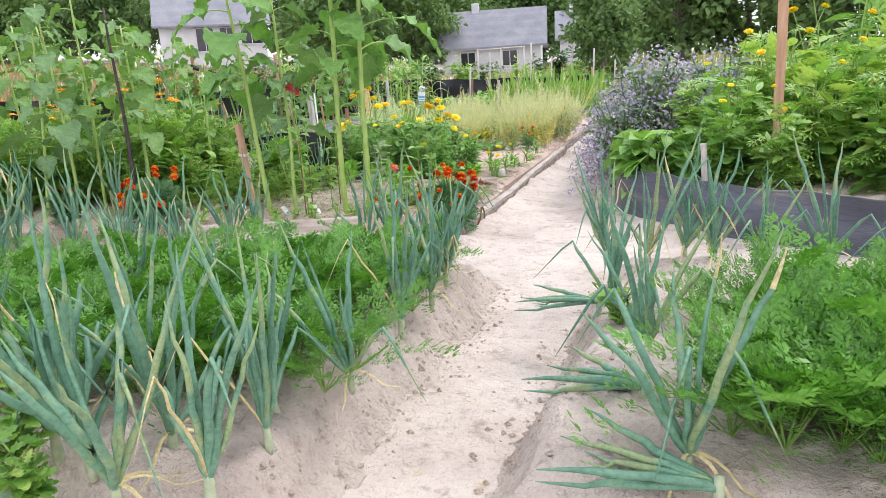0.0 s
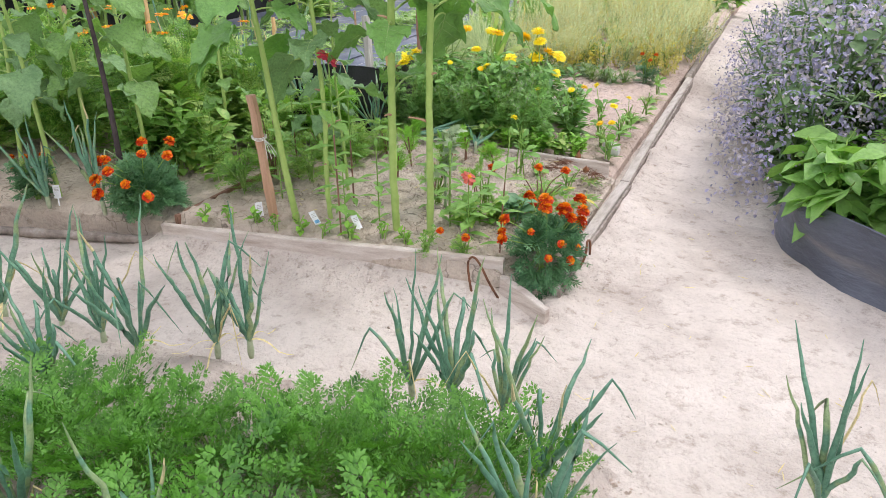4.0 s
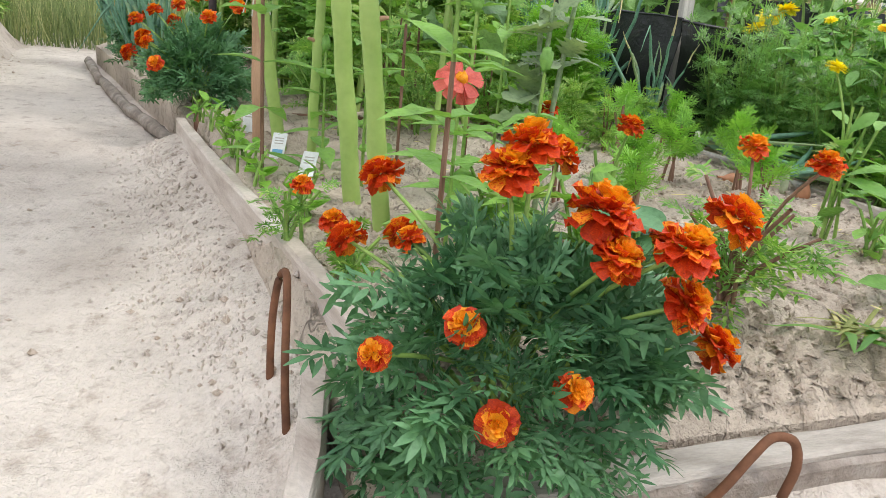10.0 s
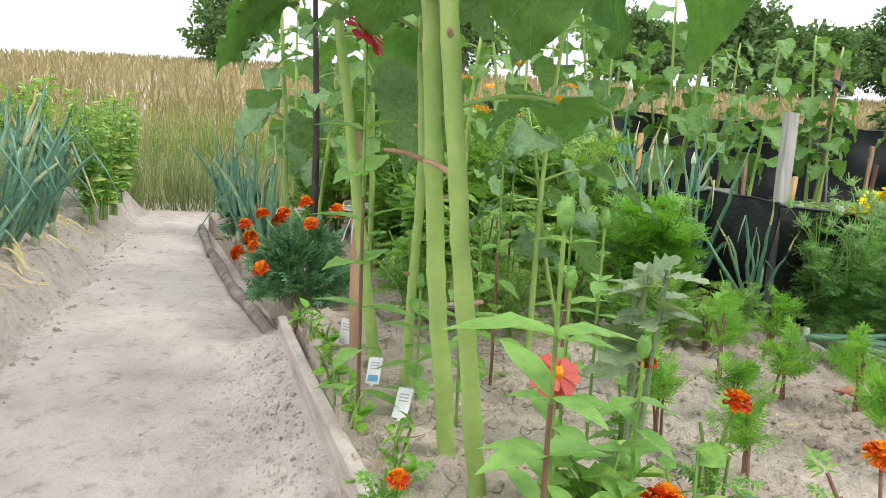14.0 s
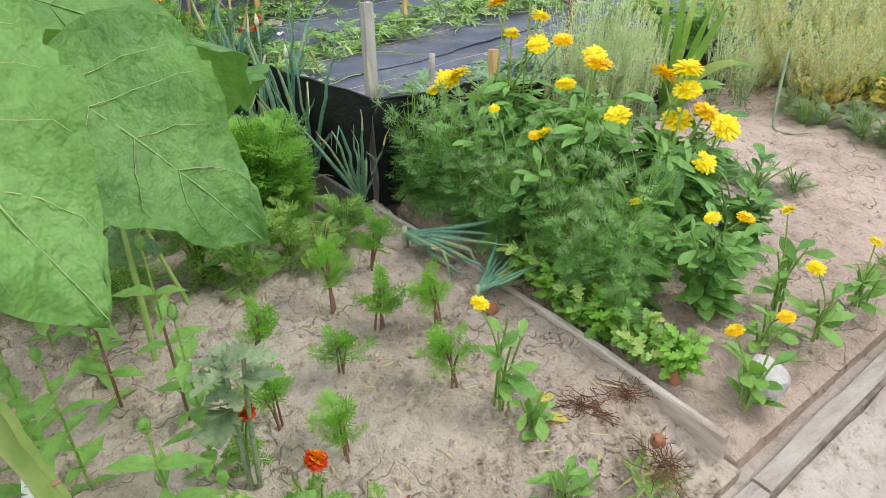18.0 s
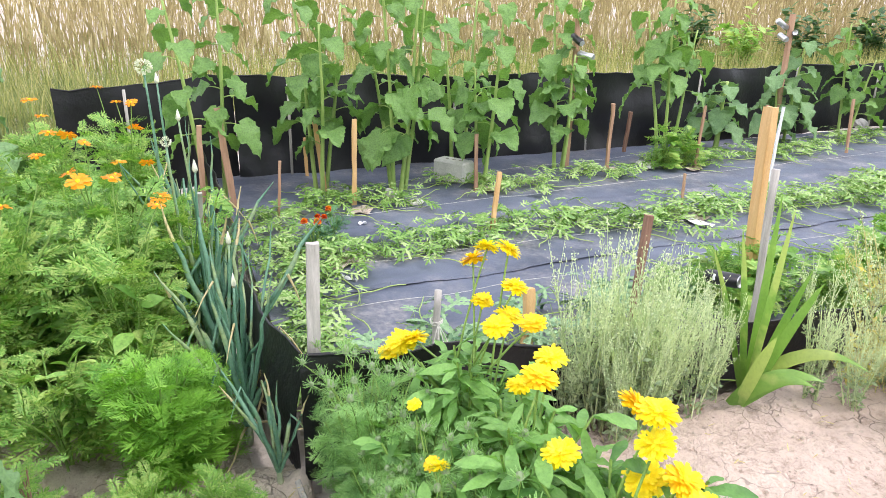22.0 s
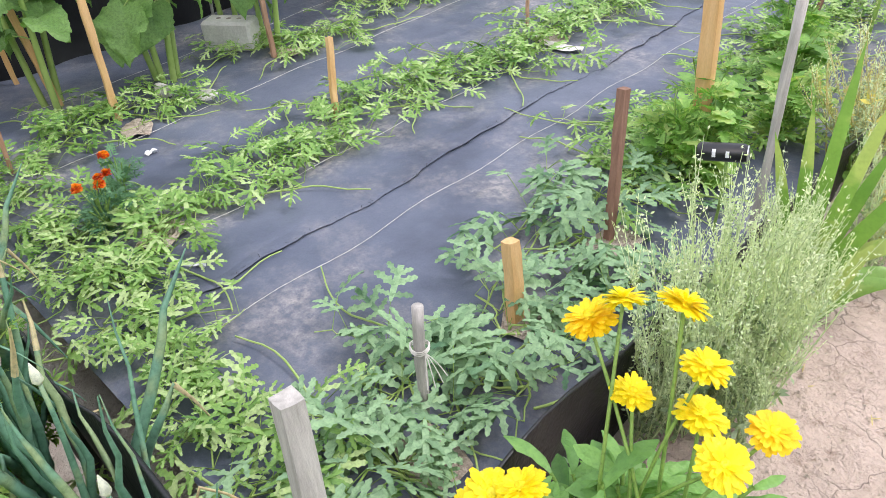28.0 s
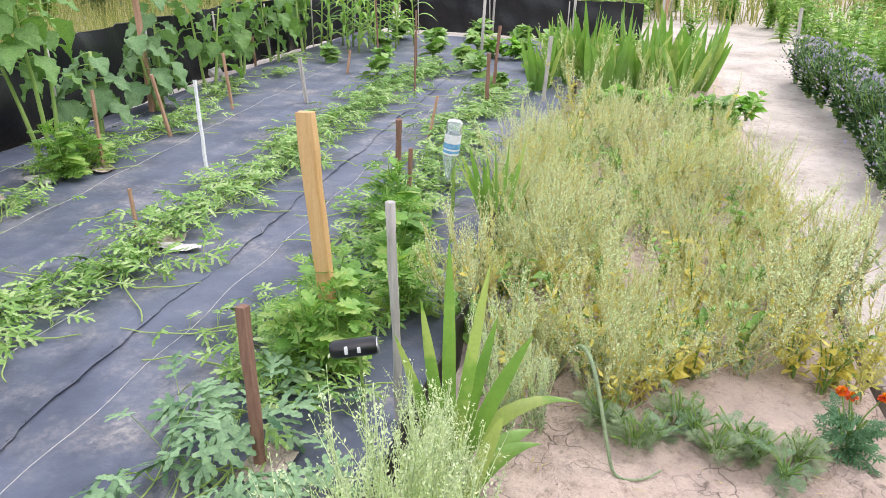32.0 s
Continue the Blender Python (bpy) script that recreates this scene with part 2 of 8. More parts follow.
M_ONION = leaf_material("onion_leaf", (0.045, 0.15, 0.1), (0.165, 0.335, 0.225), (0.3, 0.4, 0.2), 0.4, 0.12, 6, isle=0.45)
M_ONIONDRY = leaf_material("dry_onion_tip", (0.5, 0.4, 0.2), (0.68, 0.58, 0.34), None, 0.7, 0.25, 10)
M_BULB = surface("onion_neck", [(0.3, (0.3, 0.38, 0.22)), (0.7, (0.5, 0.54, 0.38))], 9, 0.5, 60, 0.1, 0.002)
M_REDBULB = surface("brown_onion_skin", [(0.3, (0.36, 0.15, 0.08)), (0.7, (0.5, 0.25, 0.14))], 9, 0.5, 60, 0.2, 0.002)
M_CARROT = leaf_material("carrot_leaf", (0.02, 0.1, 0.013), (0.13, 0.33, 0.046), None, 0.45, 0.2, 14, isle=0.2)
M_CALLEAF = leaf_material("calendula_leaf", (0.055, 0.175, 0.036), (0.22, 0.43, 0.11), None, 0.45, 0.28, 8, 25, speck=0.45)
M_STALK = leaf_material("green_stalk", (0.13, 0.26, 0.05), (0.27, 0.42, 0.1), None, 0.45, 0.1, 8)
M_SUNSTEM = leaf_material("sunflower_stem", (0.22, 0.36, 0.08), (0.38, 0.52, 0.15), None, 0.45, 0.06, 14, speck=0.12)
M_SUNLEAF = leaf_material("sunflower_leaf", (0.05, 0.16, 0.035), (0.17, 0.35, 0.085), None, 0.5, 0.22, 9, 34, speck=0.45)
M_SUNFAR = leaf_material("fence_sunflower_leaf", (0.06, 0.16, 0.045), (0.2, 0.36, 0.105), None, 0.5, 0.28, 6, 40)
M_BLUEHERB = leaf_material("blue_green_feathery_leaf", (0.12, 0.23, 0.12), (0.28, 0.42, 0.25), None, 0.55, 0.25, 8, isle=0.25)
M_SUNLEAF2 = leaf_material("sunflower_leaf_greyish", (0.07, 0.17, 0.065), (0.19, 0.33, 0.14), None, 0.55, 0.22, 5, 30)
M_MARLEAF = leaf_material("marigold_leaf", (0.045, 0.14, 0.06), (0.14, 0.3, 0.145), None, 0.5, 0.2, 8, isle=0.3)
M_GREEN = leaf_material("mid_green_leaf", (0.1, 0.25, 0.045), (0.27, 0.48, 0.11), (0.4, 0.54, 0.16), 0.5, 0.32, 7)
M_ZINLEAF = leaf_material("zinnia_leaf", (0.1, 0.25, 0.05), (0.26, 0.47, 0.12), None, 0.5, 0.3, 6, 25, speck=0.4)
M_LIME = leaf_material("lime_green_leaf", (0.075, 0.24, 0.025), (0.27, 0.52, 0.08), None, 0.5, 0.32, 10, isle=0.3)
M_UMBEL = leaf_material("papery_white_umbel", (0.5, 0.55, 0.42), (0.78, 0.79, 0.7), None, 0.6, 0.2, 20)
M_VEIN = leaf_material("pale_leaf_vein", (0.24, 0.38, 0.12), (0.36, 0.5, 0.2), None, 0.5, 0.1, 8)
M_GOLD = leaf_material("golden_petal", (0.93, 0.56, 0.006), (0.96, 0.7, 0.012), None, 0.5, 0.22, 20)
M_SEEDY = leaf_material("yellowing_seedhead", (0.36, 0.4, 0.1), (0.74, 0.68, 0.26), None, 0.7, 0.3, 9, isle=0.5)
M_DILL = leaf_material("dill_leaf", (0.07, 0.21, 0.05), (0.3, 0.52, 0.18), None, 0.5, 0.36, 8, isle=0.25)
M_GREYGREEN = leaf_material("grey_green_leaf", (0.16, 0.24, 0.13), (0.34, 0.43, 0.26), None, 0.6, 0.25, 8)
M_MELON = leaf_material("melon_leaf", (0.07, 0.19, 0.04), (0.28, 0.47, 0.12), (0.44, 0.58, 0.25), 0.5, 0.24, 9)
M_MELON2 = leaf_material("bluish_melon_leaf", (0.045, 0.14, 0.06), (0.27, 0.43, 0.23), None, 0.5, 0.16, 9)
M_WEED = leaf_material("dry_weed_stem", (0.4, 0.4, 0.16), (0.74, 0.64, 0.32), None, 0.7, 0.25, 8)
M_SEED = leaf_material("pale_seedhead", (0.36, 0.47, 0.26), (0.76, 0.82, 0.6), None, 0.7, 0.32, 9, isle=0.5, speck=0.3)
M_GLAD = leaf_material("gladiolus_blade", (0.08, 0.22, 0.04), (0.23, 0.4, 0.09), (0.42, 0.52, 0.17), 0.4, 0.28, 4, speck=0.25)
M_BORAGE = leaf_material("borage_leaf", (0.05, 0.12, 0.045), (0.16, 0.26, 0.11), None, 0.6, 0.22, 7)
M_LILAC = leaf_material("lilac_flower", (0.2, 0.19, 0.38), (0.42, 0.39, 0.6), (0.54, 0.48, 0.6), 0.6, 0.28, 9)
M_ORANGE = leaf_material("marigold_petal", (0.5, 0.022, 0.004), (0.78, 0.085, 0.006), (0.92, 0.3, 0.012), 0.5, 0.22, 26)
M_AMBER = leaf_material("amber_petal", (0.82, 0.2, 0.006), (0.93, 0.4, 0.015), None, 0.5, 0.25, 20)
M_YELLOW = leaf_material("calendula_petal", (0.9, 0.68, 0.005), (0.95, 0.8, 0.01), (0.97, 0.86, 0.05), 0.5, 0.22, 20)
M_PINK = leaf_material("crimson_petal", (0.5, 0.02, 0.06), (0.72, 0.06, 0.14), None, 0.5, 0.2, 20)
M_CORAL = leaf_material("coral_petal", (0.52, 0.075, 0.065), (0.68, 0.15, 0.12), None, 0.5, 0.25, 20)
M_YELLEAF = leaf_material("yellowed_leaf", (0.5, 0.45, 0.07), (0.72, 0.62, 0.16), None, 0.6, 0.3, 8)
M_WHEAT = leaf_material("ripe_wheat", (0.205, 0.165, 0.08), (0.35, 0.285, 0.15), (0.44, 0.375, 0.215), 0.8, 0.2, 2)
M_VERGE = leaf_material("verge_grass", (0.1, 0.15, 0.06), (0.28, 0.33, 0.15), (0.42, 0.42, 0.22), 0.7, 0.25, 2)
M_GRASS = leaf_material("meadow_grass", (0.13, 0.17, 0.045), (0.34, 0.36, 0.13), (0.5, 0.46, 0.22), 0.7, 0.25, 2)
M_TREE = leaf_material("tree_leaf", (0.045, 0.105, 0.03), (0.145, 0.25, 0.08), None, 0.55, 0.25, 0.8)
M_HEDGE = leaf_material("dark_herb", (0.025, 0.07, 0.03), (0.09, 0.19, 0.07), None, 0.55, 0.2, 5)
# ---- mesh helpers ----
class Geo:
    def __init__(self):
        self.v, self.q, self.t, self.n = [], [], [], 0

    def add(self, v, q=None, t=None):
        self.v.append(np.asarray(v, float).reshape(-1, 3))
        if q is not None and len(q):
            self.q.append(np.asarray(q) + self.n)
        if t is not None and len(t):
            self.t.append(np.asarray(t) + self.n)
        self.n += len(self.v[-1])
        return self

    def mesh(self, name, mat, smooth=True):
        me = bpy.data.meshes.new(name)
        v = np.concatenate(self.v).astype(np.float32)
        fs = ([np.concatenate(self.q)] if self.q else []) + ([np.concatenate(self.t)] if self.t else [])
        loops = np.concatenate([f.ravel() for f in fs]).astype(np.int32)
        sizes = np.concatenate([np.full(len(f), f.shape[1]) for f in fs])
        starts = np.concatenate([[0], np.cumsum(sizes)[:-1]]).astype(np.int32)
        me.vertices.add(len(v))
        me.vertices.foreach_set("co", v.ravel())
        me.loops.add(len(loops))
        me.loops.foreach_set("vertex_index", loops)
        me.polygons.add(len(starts))
        me.polygons.foreach_set("loop_start", starts)
        me.polygons.foreach_set("use_smooth", np.full(len(starts), smooth))
        me.update(calc_edges=True)
        me.materials.append(mat)
        return me


def part(name, geo, mat, parent=None, label="", smooth=True):
    """One mesh object, under a thing or under a part."""
    ob = new(name, geo.mesh(name, mat, smooth))
    ob.parent = parent
    return tagged(ob, label)


def thing(name, label, category, group="", kind=""):
    ob = new(name)
    ob.empty_display_size = 0.05
    return tagged(ob, label, category, group, kind)


def unit(a):
    a = np.asarray(a, float)
    return a / (np.linalg.norm(a, axis=-1, keepdims=True) + 1e-9)


def tube(points, radii, sides=6, cap=True):
    p = np.asarray(points, float)
    r = np.broadcast_to(np.asarray(radii, float), len(p))
    d = unit(np.gradient(p, axis=0))
    ref = np.where(np.abs(d[:, 2:]) > 0.9, [[1.0, 0, 0]], [[0, 0, 1.0]])
    x = unit(np.cross(d, ref))
    y = np.cross(d, x)
    a = np.linspace(0, 2 * np.pi, sides, endpoint=False)
    v = p[:, None] + r[:, None, None] * (np.cos(a)[None, :, None] * x[:, None] + np.sin(a)[None, :, None] * y[:, None])
    i, j = np.meshgrid(np.arange(len(p) - 1), np.arange(sides), indexing="ij")
    k = (j + 1) % sides
    q = np.stack([i * sides + j, i * sides + k, (i + 1) * sides + k, (i + 1) * sides + j], -1).reshape(-1, 4)
    v = v.reshape(-1, 3)
    t = []
    if cap:
        n = len(v)
        v = np.vstack([v, p[:1], p[-1:]])
        m = (len(p) - 1) * sides
        t = [(n, (s + 1) % sides, s) for s in range(sides)] + [(n + 1, m + s, m + (s + 1) % sides) for s in range(sides)]
    return v, q, t


def grid_faces(rows, cols):
    i, j = np.meshgrid(np.arange(rows - 1), np.arange(cols - 1), indexing="ij")
    a = i * cols + j
    return np.stack([a, a + 1, a + cols + 1, a + cols], -1).reshape(-1, 4)


def leaf_form(widths, cols=3, fold=0.25, droop=0.25, wave=0.0, seed=0):
    """A leaf along +y, one long, with its half widths row by row."""
    r = np.random.default_rng(seed)
    w = np.asarray(widths, float)
    n = len(w)
    t = np.linspace(0, 1, n)[:, None]
    s = np.linspace(-1, 1, cols)[None, :]
    x = w[:, None] * s
    z = fold * np.abs(x) - droop * t ** 1.7 + wave * (r.normal(size=(n, cols))) * np.abs(s) * np.minimum(1, w[:, None] * 5)
    v = np.stack([x, t + 0 * s, z], -1).reshape(-1, 3)
    return v, grid_faces(n, cols)


def scatter(geo, form, pos, way, normal, size):
    """Copies of a small form, each with its y along way and its z near normal."""
    v, q = form[0], form[1]
    pos, way, normal = np.atleast_2d(pos), np.atleast_2d(way), np.atleast_2d(normal)
    y = unit(way)
    z = unit(normal - (normal * y).sum(-1, keepdims=True) * y)
    x = np.cross(y, z)
    s = np.broadcast_to(np.asarray(size, float), len(pos))[:, None, None]
    out = pos[:, None] + s * (v[None, :, :1] * x[:, None] + v[None, :, 1:2] * y[:, None] + v[None, :, 2:] * z[:, None])
    f = (q[None] + (np.arange(len(pos)) * len(v))[:, None, None]).reshape(-1, q.shape[1])
    if q.shape[1] == 4:
        geo.add(out.reshape(-1, 3), q=f)
    else:
        geo.add(out.reshape(-1, 3), t=f)
    return geo


def arc(base, way, length, bend, n=6, up=(0, 0, 1)):
    """A bent line: starts along way and sinks by bend."""
    t = np.linspace(0, 1, n)[:, None]
    return np.asarray(base, float) + unit(way) * length * t - np.asarray(up, float) * bend * length * t ** 2


def blade(points, widths, side, fold=0.0):
    p = np.asarray(points, float)
    w = np.asarray(widths, float)[:, None]
    s = unit(side)
    d = unit(np.gradient(p, axis=0))
    nrm = unit(np.cross(np.broadcast_to(s, d.shape), d))
    v = np.stack([p - s * w + nrm * fold * w, p, p + s * w + nrm * fold * w], 1).reshape(-1, 3)
    return v, grid_faces(len(p), 3)


def box_geo(size, bevel=0.004, at=(0, 0, 0)):
    bm = bmesh.new()
    bmesh.ops.create_cube(bm, size=1)
    bmesh.ops.scale(bm, vec=size, verts=bm.verts)
    bmesh.ops.bevel(bm, geom=list(bm.edges), offset=bevel, segments=1, affect='EDGES')
    bmesh.ops.translate(bm, vec=at, verts=bm.verts)
    bmesh.ops.triangulate(bm, faces=bm.faces)
    v = np.array([tuple(x.co) for x in bm.verts])
    t = np.array([[x.index for x in f.verts] for f in bm.faces])
    bm.free()
    return Geo().add(v, t=t)


def spread(makers, places, group):
    """Plants of one kind: each maker builds one, the rest are copies. A place is x, y, z, turn, size, lean."""
    made = {}
    r = np.random.default_rng(len(places) + len(group))
    out = []
    for i, (x, y, z, turn, size, lean) in enumerate(places):
        k = i % len(makers)
        m = pose(x, y, z, lean * math.cos(i * 2.4), lean * math.sin(i * 2.4), turn)
        if k not in made:
            made[k] = makers[k]()
            made[k]["group"] = group
            made[k].matrix_basis = m
            ob = made[k]
        else:
            ob = copy_thing(made[k], m)
        ob.scale = (size, size, size * (0.93 + 0.14 * r.random()))
        out.append(ob)
    return out


def edge_x(y):
    """The bed's edge along the main path."""
    return -0.1 * (y - 1.8)


GROUND = -0.17
# ---- ground ----
def hill(x, y):
    """The land rises gently behind the tall fence and beyond the gardens."""
    d = np.maximum(0, -x - 7.5 - 0.15 * np.maximum(0, y))
    e = np.maximum(0, y - 24)
    return 0.082 * np.minimum(d, 60) + 0.03 * np.minimum(e, 80)


def fbm(x, y, seed, octaves=3):
    out = np.zeros_like(x)
    r = np.random.default_rng(seed)
    for o in range(octaves):
        for _ in range(5):
            a, f, p = r.uniform(0, 6.28), 2 ** o * r.uniform(0.6, 1.4), r.uniform(0, 6.28)
            out += np.sin((x * np.cos(a) + y * np.sin(a)) * f * 3 + p) / 5 / 2 ** (o * 0.8)
    return out


def ground_height(x, y):
    near = np.exp(-((x / 9) ** 2) - ((y - 2) / 12) ** 2)
    # sand trodden up against the boards of the beds
    tt = np.clip((-x * 1.76 - y * 0.395) / (1.76 ** 2 + 0.395 ** 2), 0, 1)
    df = np.hypot(x + 1.76 * tt, y + 0.395 * tt)
    ex = -0.1 * (y - 1.8)
    ds = np.where((y > -0.02) & (y < 9), np.abs(x - ex - 0.05), 9.0)
    bank = np.maximum(0.085 * np.exp(-(df / 0.12) ** 2), 0.06 * np.exp(-(ds / 0.13) ** 2))
    return GROUND + bank + hill(x, y) + near * (0.012 * fbm(x, y, 3, 3) + 0.006 * fbm(x * 6, y * 6, 5, 3))


xs = np.concatenate([[-400, -250, -150, -90, -60, -40, -28, -20, -14, -10.5, -8.5, -7.5, -6.6], np.arange(-6, 3.0, 0.05), [3.3, 3.8, 4.5, 6, 9, 14, 22, 36, 60, 110, 200, 400]])
ys = np.concatenate([[-400, -200, -90, -40, -20, -12, -8, -6, -5], np.arange(-4.5, 8.0, 0.05), np.arange(8.2, 9, 0.2), np.arange(9.2, 16, 0.4), [18, 22, 26, 32, 40, 55, 75, 110, 170, 260, 420]])
gx, gy = np.meshgrid(xs, ys, indexing="ij")
r0 = np.random.default_rng(11)
gz = ground_height(gx, gy)
# footprints and crumbs trodden into the paths
for _ in range(700):
    px, py = r0.uniform(-5, 2.6), r0.uniform(-4, 9)
    if py > 0.2:
        px = edge_x(py) + r0.uniform(0.05, 0.8)
    a = r0.uniform(0, 3.14)
    dx, dy = gx - px, gy - py
    u, v = dx * np.cos(a) + dy * np.sin(a), -dx * np.sin(a) + dy * np.cos(a)
    s = r0.uniform(0.035, 0.12)
    gz += r0.uniform(-0.026, 0.014) * np.exp(-(u / s) ** 2 - (v / (s * 0.5)) ** 2)
ground = part("ground", Geo().add(np.stack([gx, gy, gz], -1), grid_faces(len(xs), len(ys))), M_SAND)
tagged(ground, "pale trodden sandy garden ground with footprints", "ground", kind="structure")


def soil_patch(name, corners, z, mat, label, res=0.05, rough=0.012, seed=1, crown=0.02, fall=0.0, wavy=0.0, bank=0.0):
    """A raised sheet of soil with four corners, crumbly on top and closed down to the ground at its rim."""
    a, b, c, d = [np.array(p, float) for p in corners]
    n = max(4, int(max(np.linalg.norm(b - a), np.linalg.norm(c - d)) / res))
    m = max(4, int(max(np.linalg.norm(d - a), np.linalg.norm(c - b)) / res))
    s, t = np.meshgrid(np.linspace(0, 1, n), np.linspace(0, 1, m), indexing="ij")
    p = (1 - s)[..., None] * ((1 - t)[..., None] * a + t[..., None] * d) + s[..., None] * ((1 - t)[..., None] * b + t[..., None] * c)
    if wavy:
        p = p + wavy * np.stack([fbm(p[..., 0] * 1.6, p[..., 1] * 1.6, seed + 50, 3), fbm(p[..., 0] * 1.6, p[..., 1] * 1.6, seed + 60, 3)], -1)
    h = z + crown * (1 - (2 * s - 1) ** 4) * (1 - (2 * t - 1) ** 4)
    h = h + rough * fbm(p[..., 0] * 5, p[..., 1] * 5, seed, 3) + rough * 0.5 * np.random.default_rng(seed).normal(size=h.shape)
    h = h - fall * np.exp(-(t / 0.13) ** 2)
    if bank:
        # the sides slope down to the path
        ls, lt = np.linalg.norm(b - a), np.linalg.norm(d - a)
        e = np.clip(np.minimum(np.minimum(s, 1 - s) * ls, np.minimum(t, 1 - t) * lt) / bank + 0.12 * fbm(p[..., 0] * 3, p[..., 1] * 3, seed + 70, 2), 0, 1)
        h = h - (z - GROUND + 0.01) * (1 - e * e * (3 - 2 * e))
    h[0], h[-1], h[:, 0], h[:, -1] = (np.minimum(e, z - 0.03 - fall * 0.8) for e in (h[0], h[-1], h[:, 0], h[:, -1]))
    top = np.concatenate([p, h[..., None]], -1)
    g = Geo().add(top, grid_faces(n, m))
    rim = np.concatenate([top[0], top[1:, -1], top[-1, -2::-1], top[-2:0:-1, 0]])
    low = rim.copy()
    low[:, 2] = GROUND - 0.06
    k = len(rim)
    g.add(np.concatenate([rim, low]), [(i, (i + 1) % k, k + (i + 1) % k, k + i) for i in range(k)])
    return tagged(part(name, g, mat), label, "soil", kind="structure")


soil_patch("flower_bed_soil", [(0.17, 0.0), (0.02, 1.495), (-1.74, 1.37), (-1.74, -0.36)], -0.005, M_BED, "pale cracked sandy soil inside the board-edged flower bed", 0.022, 0.012, 4, 0.012, 0.06)
soil_patch("flower_bed_soil", [(-1.75, -0.36), (-1.75, 1.19), (-5.4, 0.7), (-4.4, -1.25)], -0.02, M_BED, "pale sandy soil under the dense flower bed", 0.07, 0.014, 5)
soil_patch("weedy_bed_soil", [(0.0, 1.5), (-0.57, 7.2), (-1.95, 7.0), (-1.68, 1.45)], 0.0, M_BED2, "pinkish cracked bare soil of the weedy bed", 0.03, 0.01, 6, 0.01, 0.05)
soil_patch("weedy_bed_soil", [(-0.55, 7.2), (-1.1, 13.5), (-3.2, 13.5), (-1.95, 7.0)], 0.0, M_BED2, "pinkish soil of the far gladiolus bed", 0.12, 0.012, 7, 0.01)
BED = 0.03
soil_patch("vegetable_bed_soil", [(1.06, -3.05), (-5.0, -3.94), (-5.4, -1.96), (0.84, -0.74)], BED, M_EARTH, "pale crumbly soil of the heaped onion and carrot bed", 0.035, 0.014, 22, 0.01, 0.0, 0.04, 0.24)
soil_patch("vegetable_bed_soil", [(1.34, -2.85), (1.26, -0.66), (3.4, -0.35), (3.4, -2.6)], BED, M_EARTH, "pale crumbly soil of the heaped carrot bed", 0.035, 0.014, 23, 0.01, 0.0, 0.04, 0.2)


def raised(p):
    """A place given on the level of the path, moved up onto the heaped beds along the walker's line of sight."""
    x, y, z, turn, size, lean = p
    w = min(1, max(0, (-0.8 - y) / 1.7))
    cx, cy = 1.19 * (1 - w) + 1.85 * w, -2.515 * (1 - w) - 3.85 * w
    return cx + 0.87 * (x - cx), cy + 0.87 * (y - cy), BED - 0.005, turn, size * 0.89, lean


# clods fallen from the heaped beds and the trodden banks, each laid on the soil under it
def soil_tree():
    vs, fs = [], []
    for ob in bpy.data.objects:
        if ob.type == 'MESH' and (ob.name.startswith("ground") or "_soil" in ob.name):
            k = len(vs)
            vs += [v.co.copy() for v in ob.data.vertices]
            fs += [[k + i for i in p.vertices] for p in ob.data.polygons]
    return BVHTree.FromPolygons(vs, fs)


SOIL = soil_tree()


def clods(name, a, b, n, wide, seed, label, mat, big=0.008):
    r = np.random.default_rng(seed)
    a, b = np.array(a), np.array(b)
    side = np.array((b[1] - a[1], a[0] - b[0])) / np.linalg.norm(b - a)
    p = a + (b - a) * r.random((n, 1)) + side * (r.normal(size=n) * wide)[:, None]
    size = 0.0025 + big * r.random(n) ** 3
    z = np.array([(SOIL.ray_cast((x, y, 2.0), (0, 0, -1))[0] or (0, 0, GROUND))[2] for x, y in p])
    octa = np.array([(1, 0, 0), (0, 1, 0), (-1, 0, 0), (0, -1, 0), (0, 0, 0.8), (0, 0, -0.8)], float)
    v = octa[None] * size[:, None, None] * r.uniform(0.6, 1.4, (n, 6, 3))
    v = v + np.stack([p[:, 0], p[:, 1], z + size * 0.2], -1)[:, None]
    tri = np.array([(0, 1, 4), (1, 2, 4), (2, 3, 4), (3, 0, 4), (1, 0, 5), (2, 1, 5), (3, 2, 5), (0, 3, 5)])
    g = Geo().add(v.reshape(-1, 3), t=(tri[None] + 6 * np.arange(n)[:, None, None]).reshape(-1, 3))
    tagged(part(name, g, mat, smooth=False), label, "soil clods", kind="stuff")


clods("soil_clods", (0.0, -0.06), (-1.75, -0.45), 400, 0.05, 71, "small dry clods of soil beside the board", M_EARTH)
clods("soil_clods", (-0.02, 0.05), (-1.6, 0.6), 600, 0.3, 72, "small dry clods of soil in the flower bed", M_CLOD)
clods("soil_clods", (-0.1, 1.0), (-0.9, 1.1), 450, 0.17, 73, "small dry clods of soil in the flower bed", M_CLOD, 0.011)
clods("soil_clods", (1.0, -3.0), (0.8, -0.8), 500, 0.07, 74, "crumbled clods on the bank of the onion bed", M_CLOD, 0.01)
clods("soil_clods", (1.4, -2.8), (1.32, -0.7), 500, 0.07, 75, "crumbled clods on the bank of the carrot bed", M_CLOD, 0.01)
clods("soil_clods", (0.8, -0.82), (-4.5, -1.86), 600, 0.08, 76, "crumbled clods along the cross path", M_CLOD, 0.01)
clods("soil_clods", (-0.25, 1.75), (-1.2, 3.3), 400, 0.3, 77, "small dry clods on the bare pinkish soil", M_CLOD)

